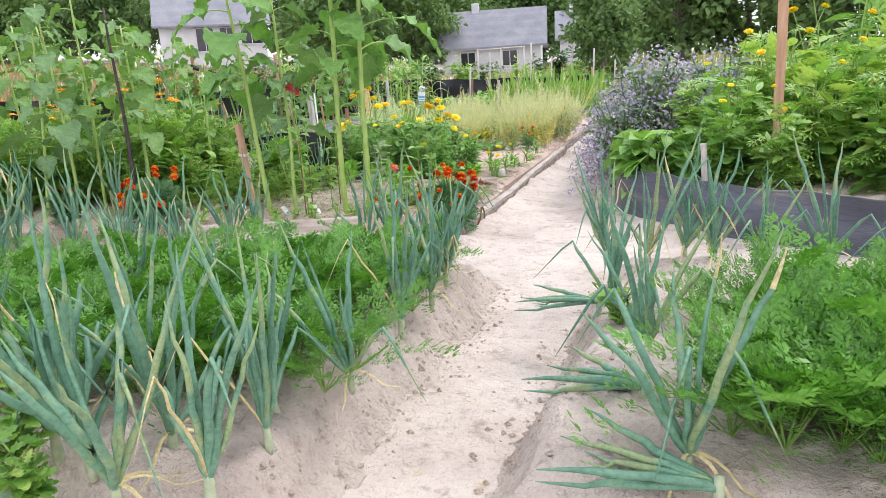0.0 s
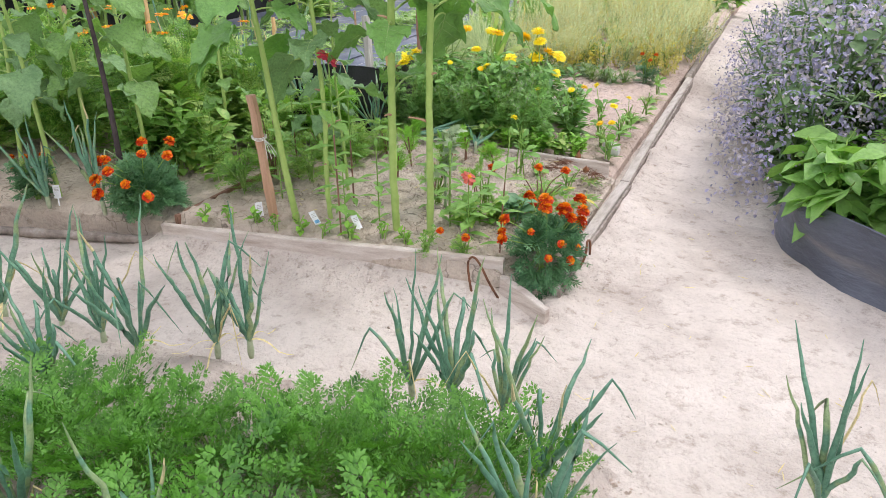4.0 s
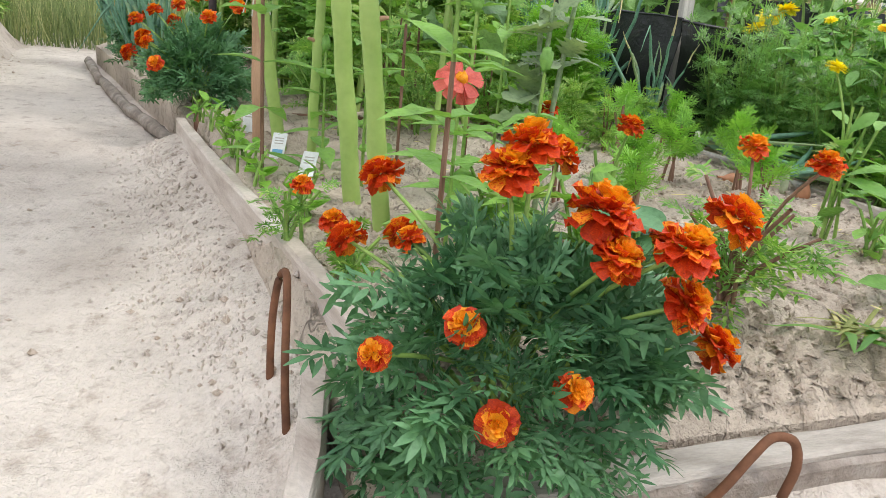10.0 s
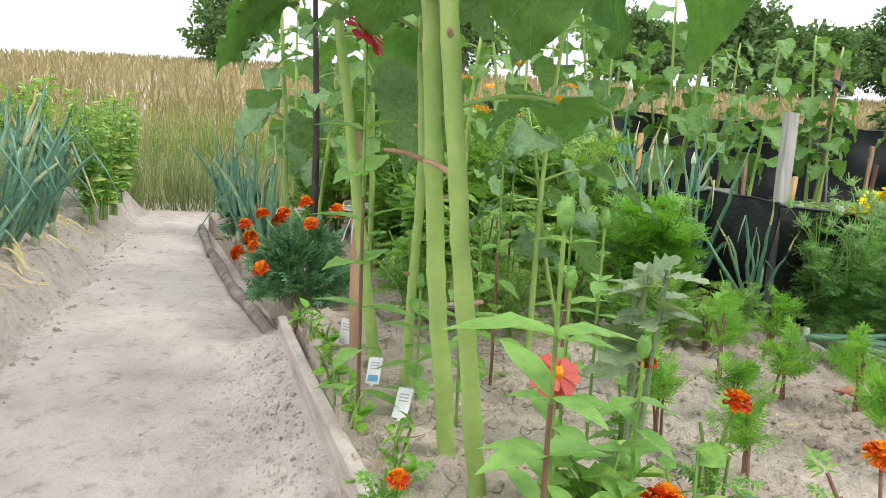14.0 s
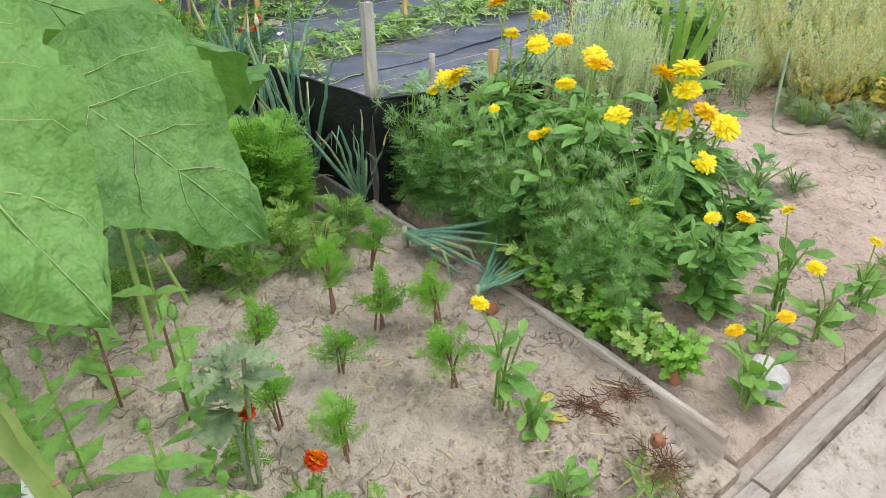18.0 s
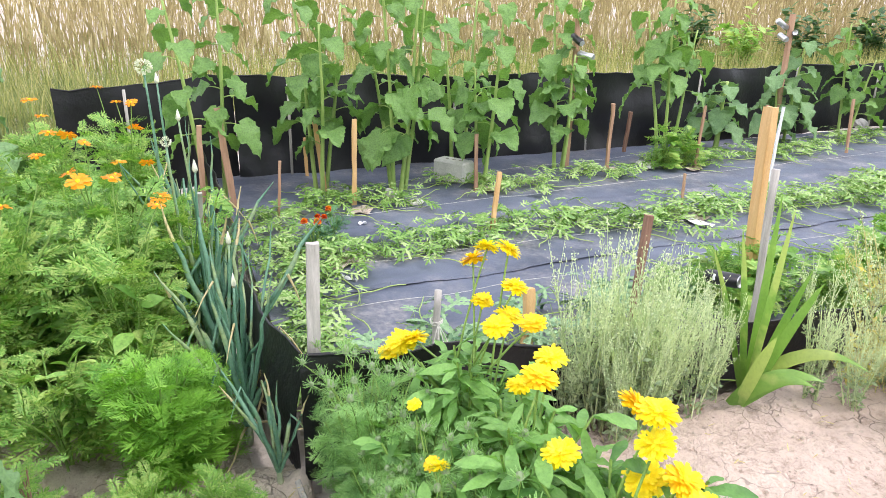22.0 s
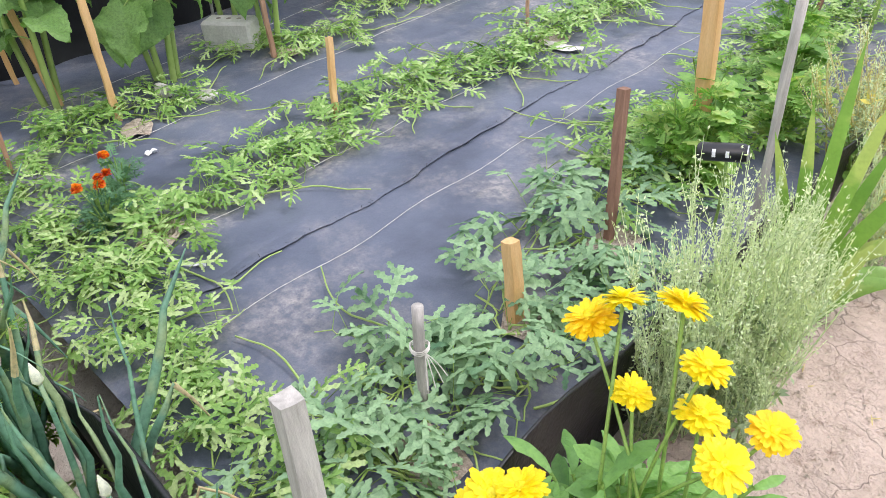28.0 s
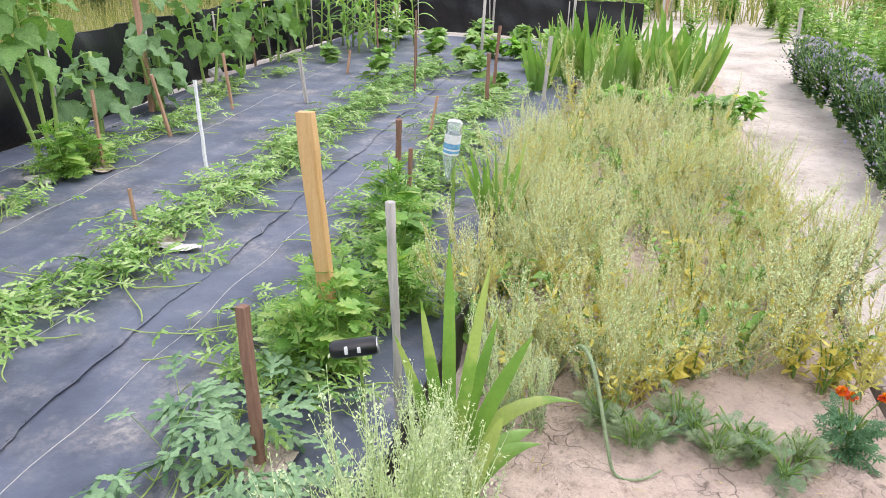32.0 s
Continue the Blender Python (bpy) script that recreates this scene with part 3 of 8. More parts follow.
# ---- boards and logs round the beds ----
def plank(name, a, b, height, thick, mat, label, lift=0.0, seed=0, parent=None):
    """A plank on edge from a to b (top corners given at the upper edge), a little bowed and worn."""
    a, b = np.array(a, float), np.array(b, float)
    n = max(3, int(np.linalg.norm(b - a) / 0.12))
    d = unit(b - a)
    side = unit(np.cross(d, (0, 0, 1)))
    t = np.linspace(0, 1, n)
    r = np.random.default_rng(seed)
    mid = a + (b - a) * t[:, None] + side * (0.006 * np.sin(t * 5 + seed))[:, None]
    bev = min(0.006, thick * 0.2)
    prof = [(-thick / 2, -height), (thick / 2, -height), (thick / 2, -bev), (thick / 2 - bev, 0), (-thick / 2 + bev, 0), (-thick / 2, -bev)]
    v = np.stack([mid + side * x + np.array((0, 0, 1)) * (z + (r.normal(size=n) * 0.002)[:, None] * (z > -0.01)) for x, z in prof], 1)
    k = len(prof)
    i, j = np.meshgrid(np.arange(n - 1), np.arange(k), indexing="ij")
    jj = (j + 1) % k
    q = np.stack([i * k + j, i * k + jj, (i + 1) * k + jj, (i + 1) * k + j], -1).reshape(-1, 4)
    g = Geo().add(v.reshape(-1, 3), q, [(0, 2, 1), (0, 3, 2), (0, 5, 3), (3, 5, 4)] + [(m + (n - 1) * k, p + (n - 1) * k, o + (n - 1) * k) for m, o, p in ((0, 2, 1), (0, 3, 2), (0, 5, 3), (3, 5, 4))])
    ob = part(name, g, mat, parent, smooth=False)
    return ob if parent else tagged(ob, label, "board", "bed edging")


plank("edging_board", (-0.01, 0.015, 0.022), (-1.765, -0.405, -0.038), 0.17, 0.034, M_BOARD, "grey weathered wooden board edging the flower bed", seed=1)
def slab(a, b, height, label, seed):
    ob = plank("edging_slab", a, b, height, 0.055, M_SLAB, label, seed=seed)
    o = np.array((0.034, 0, -0.014))
    part_ob = plank("bark", np.array(a) + o, np.array(b) + o, height * 0.6, 0.014, M_BARK, "", seed=seed + 20, parent=ob)
    tagged(part_ob, "rough grey bark left on the slab's side")


slab((edge_x(0.06) + 0.035, 0.06, -0.075), (edge_x(1.49) + 0.045, 1.49, -0.08), 0.13, "pale sawn slab with bark edging the path", 2)
slab((edge_x(1.5) + 0.045, 1.5, -0.08), (edge_x(4.3) + 0.03, 4.3, -0.04), 0.14, "rough grey slab edging the weedy bed", 3)
plank("edging_board", (edge_x(4.3) + 0.02, 4.31, -0.045), (edge_x(8.5), 8.5, -0.03), 0.18, 0.05, M_BARK, "dark slab edging the far part of the weedy bed", seed=4)
plank("dividing_board", (-0.02, 1.465, 0.03), (-0.92, 1.42, 0.008), 0.16, 0.022, M_BOARD, "grey plank dividing the two beds", seed=5)
plank("dividing_board", (-0.93, 1.415, 0.008), (-1.6, 1.33, 0.012), 0.12, 0.02, M_GREYWOOD, "grey plank sunk between the beds", seed=6)
plank("dividing_board", (-1.72, 1.28, 0.03), (-2.5, 1.19, 0.02), 0.12, 0.02, M_GREYWOOD, "grey plank lying along the low black fence", seed=7)
plank("dividing_board", (-1.72, -0.36, 0.0), (-1.78, 0.45, 0.0), 0.1, 0.022, M_BROWN, "thin brown lath across the bed", seed=8)
plank("broken_board", (0.01, -0.035, -0.03), (0.25, -0.075, -0.11), 0.1, 0.035, M_BOARD, "split board end lying at the bed corner", seed=9)


def log_edge(name, pts, rad, label, mat=M_BARK, seed=0):
    p = np.array(pts, float)
    t = np.linspace(0, len(p) - 1, 30)
    line = np.stack([np.interp(t, np.arange(len(p)), p[:, i]) for i in range(3)], 1)
    v, q, c = tube(line, rad * (1 + 0.12 * np.sin(t * 7 + seed)), 10)
    v = v + np.random.default_rng(seed).normal(size=v.shape) * rad * 0.06
    return tagged(part(name, Geo().add(v, q, c), mat), label, "log", "bed edging")


log_edge("edging_log", [(-1.78, -0.43, -0.135), (-2.2, -0.58, -0.145), (-2.6, -0.74, -0.15), (-3.4, -1.0, -0.15)], 0.026, "thin grey barked log edging the flower bed, half buried", seed=2)
log_edge("edging_log", [(-3.42, -1.02, -0.15), (-4.4, -1.3, -0.15)], 0.026, "thin grey log at the end of the path, half buried", seed=3)


def bent(pts, n=6):
    """A smooth line through the given points."""
    p = np.array(pts, float)
    q = np.vstack([2 * p[0] - p[1], p, 2 * p[-1] - p[-2]])
    t = np.linspace(0, 1, n, endpoint=False)[:, None]
    out = [0.5 * (2 * q[i] + (q[i + 1] - q[i - 1]) * t + (2 * q[i - 1] - 5 * q[i] + 4 * q[i + 1] - q[i + 2]) * t ** 2 + (3 * q[i] - q[i - 1] - 3 * q[i + 1] + q[i + 2]) * t ** 3) for i in range(1, len(p))]
    return np.vstack(out + [p[-1:]])


# iron hoop pushed in against the board
hoop = [(x + 0.12 - 0.3 * z, y + 0.015, z) for x, y, z in ((-0.27, -0.11, -0.17), (-0.262, -0.108, -0.05), (-0.25, -0.1, 0.02), (-0.225, -0.09, 0.045), (-0.2, -0.088, 0.02), (-0.17, -0.09, -0.07), (-0.13, -0.085, -0.17))]
v, q, c = tube(bent(hoop), 0.0055, 8)
tagged(part("iron_hook", Geo().add(v, q, c), M_RUST), "bent rusty iron bar against the edging board", "hook")

# ---- black film fences ----
def film(name, pts, heights, label, mat, thick=0.004, seed=0, rows=9, sag=0.02, lean=0.0, pegs=True):
    p = np.array(pts, float)
    seg = np.concatenate([[0], np.cumsum(np.linalg.norm(np.diff(p[:, :2], axis=0), axis=1))])
    n = max(6, int(seg[-1] / 0.11))
    s = np.linspace(0, seg[-1], n)
    x, y, z = (np.interp(s, seg, p[:, i]) for i in range(3))
    h = np.interp(s, seg, heights)
    nx, ny = np.gradient(y), -np.gradient(x)
    ln = np.hypot(nx, ny) + 1e-9
    nx, ny = nx / ln, ny / ln
    t = np.linspace(0, 1, rows)
    r = np.random.default_rng(seed)
    ripple = sag * (np.sin(s * 5.1 + seed)[:, None] * np.sin(t * 3.1)[None] + 0.6 * np.sin(s * 11 + t[None, :].T * 4).T + 0.4 * np.sin(s[:, None] * 2.3 + t[None] * 9))
    off = ripple + lean * t[None] * h[:, None]
    top = h + 0.012 * np.sin(s * 3.3 + seed) + 0.006 * r.normal(size=n)
    v = np.stack([x[:, None] + nx[:, None] * off, y[:, None] + ny[:, None] * off, z[:, None] + t[None] * top[:, None]], -1)
    g = Geo().add(v, grid_faces(n, rows))
    v2 = v + np.stack([nx, ny, 0 * nx], -1)[:, None] * thick
    g.add(v2, grid_faces(n, rows)[:, ::-1])
    rim = np.stack([v[:, -1], v2[:, -1]], 1)
    g.add(rim, grid_faces(n, 2))
    ob = tagged(part(name, g, mat), label, "fence")
    # rolled hem along the top and pegs behind the film
    hem = (v[:, -1] + v2[:, -1]) / 2
    part("hem", Geo().add(*tube(hem, 0.006 + 0.002 * np.sin(s * 9), 5)), mat, ob)
    for k in range(4, n - 2, 14) if pegs else ():
        b = v2[k, 0] + np.array((nx[k], ny[k], 0)) * 0.05
        tp = v2[k, -1] + np.array((nx[k], ny[k], 0)) * 0.05
        part("peg", Geo().add(*tube([b - (0, 0, 0.05), b * 0.5 + tp * 0.5, tp - (0, 0, 0.02)], 0.012, 6)), M_GREYWOOD, ob)
    return ob


film("low_film_fence", [(-5.7, 0.85, -0.03), (-4.2, 1.08, -0.03), (-3.0, 1.14, -0.03), (-2.35, 1.2, -0.03), (-1.95, 1.26, -0.03), (-1.655, 1.345, -0.03)], [0.42, 0.4, 0.4, 0.44, 0.46, 0.46], "low black plastic film fence bounding the melon bed", M_FENCE, seed=1, pegs=False)
film("low_film_fence", [(-1.65, 1.352, -0.03), (-1.66, 1.62, -0.03), (-1.69, 1.93, -0.03), (-1.76, 2.2, -0.03), (-1.84, 3.0, -0.03), (-1.95, 4.0, -0.03), (-2.2, 5.6, -0.03), (-2.5, 7.5, -0.03)], [0.45, 0.44, 0.42, 0.34, 0.26, 0.24, 0.22, 0.2], "low black plastic film fence along the weedy bed", M_FENCE, seed=2, pegs=False)
film("tall_film_fence", [(-5.55, -0.1, -0.05), (-5.85, 0.9, -0.05), (-5.95, 1.2, -0.05)], [0.85, 0.9, 0.9], "short black plastic film fence by the flowers", M_FENCE, seed=3, sag=0.03)
film("tall_film_fence", [(-5.9, 1.2, -0.05), (-6.0, 2.3, -0.05), (-6.4, 4.6, -0.05), (-6.9, 7.4, -0.05), (-7.35, 10, -0.05), (-7.6, 13, -0.05), (-7.4, 15.6, -0.05)], [0.92, 0.88, 0.84, 0.84, 0.84, 0.82, 0.8], "tall black plastic film fence behind the sunflowers", M_FENCE, seed=4, sag=0.055)
film("far_film_fence", [(-7.3, 15.7, -0.1), (-2.3, 15.2, -0.1)], [0.8, 0.7], "dark plastic film fence across the far end", M_FENCE, seed=5, sag=0.03)

THREAD_S = (np.array([(-0.06, 0, 0), (0.06, 0, 0), (0.05, 1, 0), (-0.05, 1, 0)]), np.array([(0, 1, 2, 3)]))
# ---- weed fabric over the melon bed ----
a, b, c2, d = (-1.73, 1.42), (-3.0, 14.2), (-7.5, 14.2), (-5.92, 1.0)
n, m = 150, 320
s, t = np.meshgrid(np.linspace(0, 1, n), np.linspace(0, 1, m), indexing="ij")
fx = (1 - s) * ((1 - t) * a[0] + t * b[0]) + s * ((1 - t) * d[0] + t * c2[0])
fy = (1 - s) * ((1 - t) * a[1] + t * b[1]) + s * ((1 - t) * d[1] + t * c2[1])
fz = 0.004 * fbm(fx * 2, fy * 2, 8, 3)
# lengthwise folds where the sheets overlap
def fold_line(x0, slope, amp, width, wig):
    c = x0 + slope * (fy - 2) + wig * np.sin(fy * 3.1) + wig * 0.6 * np.sin(fy * 7.7 + 1)
    e = (fx - c) / width
    return amp * np.exp(-e ** 2) * (0.7 + 0.3 * np.sin(fy * 4.3))
fz += fold_line(-3.22, -0.13, 0.012, 0.06, 0.018)
fz += fold_line(-4.2, -0.16, 0.012, 0.05, 0.02) + fold_line(-5.0, -0.2, 0.014, 0.04, 0.03)
fabric = part("weed_fabric", Geo().add(np.stack([fx, fy, fz], -1), grid_faces(n, m)), M_FABRIC)
tagged(fabric, "dark grey woven weed fabric laid over the melon bed, dusty and creased", "weed fabric", kind="structure")
# ragged lap where two sheets of the fabric meet
yy = np.linspace(1.35, 12.5, 420)
rq = np.random.default_rng(21)
cx = -3.14 - 0.13 * (yy - 2) + 0.018 * np.sin(yy * 3.1) + 0.011 * np.sin(yy * 7.7 + 1) + 0.012 * np.convolve(rq.normal(size=420), np.ones(4) / 4, "same")
lift = 0.6 + 0.4 * np.sin(yy * 4.3) + 0.25 * np.convolve(rq.normal(size=420), np.ones(5) / 5, "same")
prof = [(-0.12, 0.0, 0), (-0.07, 0.003, 0.2), (-0.02, 0.003, 0.9), (0.005, 0.003, 1), (0.007, 0.001, 1), (0.002, 0.0, 0.4), (-0.02, -0.001, 0)]
lap = np.stack([np.stack([cx + a0, yy, 0.004 + b0 + 0.014 * k0 * np.clip(lift - 0.45, 0.02, 1.0)], -1) for a0, b0, k0 in prof], 1)
part("fabric_lap", Geo().add(lap, grid_faces(420, len(prof))), M_FABRIC, fabric, "ragged overlapping edge of the fabric")
rq = np.random.default_rng(22)
k = rq.integers(0, 420, 2600)
fray = scatter(Geo(), THREAD_S, np.stack([cx[k] + rq.normal(size=2600) * 0.007, yy[k] + rq.normal(size=2600) * 0.013, 0.006 + 0.014 * np.clip(lift[k] - 0.45, 0.02, 1.0)], -1), rq.normal(size=(2600, 3)) * (0.5, 0.8, 0.2), rq.normal(size=(2600, 3)) * 0.3 + (0, 0, 1.0), rq.uniform(0.006, 0.018, 2600))
tagged(part("fabric_fray", fray, M_FENCE, fabric, "frayed black threads along the lap"), kind="stuff")
# thin cords stretched over the fabric
for k, (x0, sl) in enumerate(((-2.93, -0.125), (-3.52, -0.14), (-4.5, -0.18), (-5.3, -0.21))):
    yy = np.linspace(1.6, 11, 90)
    line = np.stack([x0 + sl * (yy - 2) + 0.012 * np.sin(yy * 9 + k), yy, 0.016 + 0.004 * np.sin(yy * 5)], 1)
    v, q, c = tube(line, 0.0013, 4)
    tagged(part("cord", Geo().add(v, q, c), M_STRING), "thin pale cord holding down the weed fabric", "cord", "cords")

# ---- black-sided raised bed across the path ----
film("raised_bed_film", [(0.98, 1.42, -0.2), (1.06, 1.12, -0.2), (1.3, 0.86, -0.2), (1.6, 0.64, -0.2), (1.95, 0.4, -0.2), (2.5, 0.12, -0.2), (3.4, -0.2, -0.2)], [0.3, 0.34, 0.36, 0.36, 0.35, 0.34, 0.34], "dusty black film wall of a raised bed", M_TUB, seed=7, sag=0.026, thick=0.006, rows=15, pegs=False)
soil_patch("raised_bed_soil", [(1.1, 1.15), (3.4, -0.1), (4.6, 2.2), (1.2, 3.0)], 0.05, M_BED, "soil of the raised bed", 0.12, 0.02, 31)

# ---- far country: wheat, meadow, trees, houses ----
def blades_field(name, n, region, height, mat, label, seed, width=0.012, ears=False):
    """Countless stalks, as one mesh."""
    r = np.random.default_rng(seed)
    x, y = region(r, n)
    keep = np.isfinite(x)
    x, y = x[keep], y[keep]
    n = len(x)
    z = ground_height(x, y) - 0.02
    dist = np.hypot(x, y)
    h = height * r.uniform(0.65, 1.15, n)
    w = width * (1 + dist / 14)
    a = r.uniform(0, 6.28, n)
    lx, ly = r.normal(size=n) * 0.16 * h, r.normal(size=n) * 0.16 * h
    dx, dy = np.cos(a) * w, np.sin(a) * w
    p = np.stack([x, y, z], -1)
    side = np.stack([dx, dy, 0 * dx], -1)
    lean = np.stack([lx, ly, h], -1)
    rows = [p - side * 0.7, p + side * 0.7, p + lean * 0.6 + side * 0.6, p + lean * 0.6 - side * 0.6, p + lean * 0.82 + side * (1.6 if ears else 0.5), p + lean * 0.82 - side * (1.6 if ears else 0.5), p + lean * np.array([1.15, 1.15, 1]), ]
    v = np.stack(rows, 1).reshape(-1, 3)
    k = np.arange(n)[:, None] * 7
    g = Geo().add(v, np.concatenate([k + [[0, 1, 2, 3]], k + [[3, 2, 4, 5]]]), k + [[5, 4, 6]])
    return tagged(part(name, g, mat), label, "field", kind="stuff")


def wheat_region(r, n):
    d = r.uniform(0, 1, n) ** 1.8 * 42
    y = r.uniform(-22, 30, n)
    x = -11.5 - 0.15 * np.maximum(0, y) - d
    return x, y


def meadow_region(r, n):
    y = r.uniform(-8, 18, n)
    x = -7.6 - 0.15 * np.maximum(0, y) - r.uniform(0, 1, n) ** 1.4 * 5
    return x, y


blades_field("wheat_field", 26000, wheat_region, 0.85, M_WHEAT, "ripe golden wheat on the rising field", 41, 0.007, True)
blades_field("meadow_grass", 17000, meadow_region, 0.7, M_GRASS, "tall half-dry meadow grass behind the fence", 42, 0.004)
def verge_region(r, n):
    return -5.3 - 5.7 * r.uniform(0, 1, n) ** 1.3, r.uniform(-4.5, -0.2, n)
blades_field("path_grass", 12000, verge_region, 0.42, M_VERGE, "rough green grass at the end of the path", 43, 0.004)
def far_region(r, n):
    return r.uniform(-16, 26, n), 20 + r.uniform(0, 1, n) ** 1.5 * 50
blades_field("far_meadow", 12000, far_region, 0.6, M_GRASS, "green and straw-coloured meadow beyond the gardens", 44, 0.012)
LEAF_CARD = leaf_form([0.05, 0.34, 0.05], 3, 0.3, 0.2)


def tree(name, x, y, height, spread_r, label, seed, leaves=2200, conical=False):
    r = np.random.default_rng(seed)
    root = thing(name, label, "tree", "far trees")
    z0 = float(ground_height(np.array([x]), np.array([y]))[0])
    root.matrix_basis = pose(x, y, z0 - 0.1)
    g = Geo()
    line = np.array([(0, 0, 0), (0.02, 0.03, 0.3), (0.0, 0.02, 0.6), (0.03, 0, 0.9)]) * height
    g.add(*tube(line, np.array([0.035, 0.028, 0.02, 0.006]) * height, 7))
    tips = []
    for k in range(11):
        h = height * r.uniform(0.22, 0.8)
        a = k * 2.4
        ln = spread_r * r.uniform(0.6, 1.05) * (1.1 - 0.6 * h / height)
        w = (math.cos(a), math.sin(a), r.uniform(0.2, 0.8))
        p = arc((0, 0, h), w, ln, -0.1, 5)
        g.add(*tube(p, np.linspace(0.011, 0.002, 5) * height, 5))
        tips += [p[3], p[4]]
    part("trunk", g, M_BARK, root)
    clumps = []
    for k in range(34):
        h = height * r.uniform(0.2, 1.0)
        f = (1 - (h / height) ** 1.5) if conical else math.sin(min(1, max(0.06, (h / height - 0.12) / 0.9)) * math.pi) ** 0.6
        a, d = r.uniform(0, 6.28), spread_r * f * r.uniform(0.3, 1.0)
        clumps.append((d * math.cos(a), d * math.sin(a), h))
    clumps = np.array(clumps + [tuple(t) for t in tips])
    k = r.integers(0, len(clumps), leaves)
    o = unit(r.normal(size=(leaves, 3)))
    p = clumps[k] + o * (r.random((leaves, 1)) ** 0.5) * spread_r * 0.3 * np.array([1, 1, 0.75])
    g = Geo()
    scatter(g, LEAF_CARD, p, unit(o + r.normal(size=o.shape) * 0.7), r.normal(size=o.shape) + (0, 0, 1), spread_r * r.uniform(0.07, 0.15, leaves))
    part("crown", g, M_TREE, root)
    return root


def at_bearing(cx, cy, az, dist):
    a = radians(az)
    return cx - math.sin(a) * dist, cy + math.cos(a) * dist


for i, (az, dist, h, w, cone) in enumerate(((101, 46, 5.2, 2.6, False), (88, 44, 5.6, 3.0, False), (83, 48, 6.0, 3.2, False), (62, 46, 5.6, 3.0, False), (57, 50, 4.8, 2.8, False), (35, 40, 6.6, 3.6, True), (31, 44, 7.0, 3.2, False), (27, 46, 6.4, 3.0, False), (24, 52, 6.2, 3.2, False), (50, 60, 7, 3.6, False), (9, 38, 7.6, 3.0, True), (5, 34, 7.2, 3.2, False), (0, 36, 6.8, 3.2, False), (-7, 34, 6.5, 3.2, False), (-14, 30, 6.2, 3.0, False), (-22, 28, 6.0, 3.0, False), (13, 60, 5.5, 2.6, False), (71, 62, 6.5, 3.4, False))):
    x, y = at_bearing(0.9, -0.3, az, dist)
    tree("far_tree", x, y, h, w, "dark green leafy tree beyond the gardens", 60 + i, 4500, cone)
woods = [tree("far_tree", *at_bearing(0.9, -0.3, az, 66), 9.0, 4.2, "tall dark green tree in the woods behind the houses", 110 + i, 5000) for i, az in enumerate((11, 20, 29))]
for i, az in enumerate((13.5, 16, 18, 22.5, 25, 27, 31.5, 34, 36, 47.5, 50, 52.5, 55, 58, 61, 64, 68, 8, 5)):
    x, y = at_bearing(0.9, -0.3, az, 62 + (i * 7) % 12)
    z0 = float(ground_height(np.array([x]), np.array([y]))[0])
    ob = copy_thing(woods[i % 3], pose(x, y, z0 - 0.1, 0, 0, 57 * i))
    k = 0.75 + 0.1 * (i * 5 % 4)
    k *= 0.78 if 48 < az < 66 else 1.0
    ob.scale = (k, k, k * 0.95)
x, y = at_bearing(0.82, 0.07, 34.2, 27)
tree("garden_tree", x, y, 5.0, 2.2, "dense dark green conifer beside the white house", 90, 6000, True)
x, y = at_bearing(1.9, -4, 11.6, 26)
tree("garden_tree", x, y, 4.2, 1.5, "dark green shrub beside the far path", 91, 5000)


def house(name, x, y, turn, wx, wy, wall_h, roof_h, label, windows, gable_tiles=9):
    root = thing(name, label, "house", "far houses")
    z0 = float(ground_height(np.array([x]), np.array([y]))[0])
    root.matrix_basis = pose(x, y, z0 - 0.15, 0, 0, turn)
    g = box_geo((wx, wy, wall_h), 0.03, (0, 0, wall_h / 2))
    g.add([(-wx / 2, -wy / 2, wall_h), (-wx / 2, wy / 2, wall_h), (-wx / 2, 0, wall_h + roof_h * 0.93), (wx / 2, -wy / 2, wall_h), (wx / 2, wy / 2, wall_h), (wx / 2, 0, wall_h + roof_h * 0.93)], None, [(0, 2, 1), (3, 4, 5)])
    part("wall", g, M_WALLHOUSE, root, smooth=False)
    for s in (-1, 1):
        n = gable_tiles
        e, o = wy / 2 + 0.35, wx / 2 + 0.4
        top = [(s * e * (1 - k / n), wall_h - 0.15 + (roof_h + 0.15) * k / n + 0.03 * (k % 2)) for k in range(n + 1)]
        v = [(x, yy, zz + dz) for yy, zz in top for x in (-o, o) for dz in (0.05, -0.08)]
        q = []
        for k in range(n):
            c = 4 * k
            q += [(c, c + 2, c + 6, c + 4), (c + 1, c + 5, c + 7, c + 3), (c, c + 4, c + 5, c + 1), (c + 2, c + 3, c + 7, c + 6)]
        q += [(0, 1, 3, 2)]
        g = Geo().add(v, q)
        part("roof", g, M_ROOF, root, smooth=False)
    part("chimney", box_geo((0.5, 0.5, 0.9), 0.02, (-wx * 0.2, 0, wall_h + roof_h + 0.1)), M_WALLHOUSE, root, smooth=False)
    for (u, h, ww, hh) in windows:
        w = part("window", box_geo((ww, 0.08, hh), 0.01, (u, -wy / 2 - 0.02, h)), M_DARKGLASS, root, smooth=False)
        f = Geo()
        for (sx, sz, px, pz) in ((ww + 0.12, 0.07, 0, hh / 2), (ww + 0.12, 0.07, 0, -hh / 2), (0.07, hh, ww / 2, 0), (0.07, hh, -ww / 2, 0), (0.05, hh, 0, 0)):
            b = box_geo((sx, 0.06, sz), 0.005, (u + px, -wy / 2 - 0.06, h + pz))
            f.add(b.v[0], t=b.t[0])
        part("window_frame", f, M_WALLHOUSE, w, smooth=False)


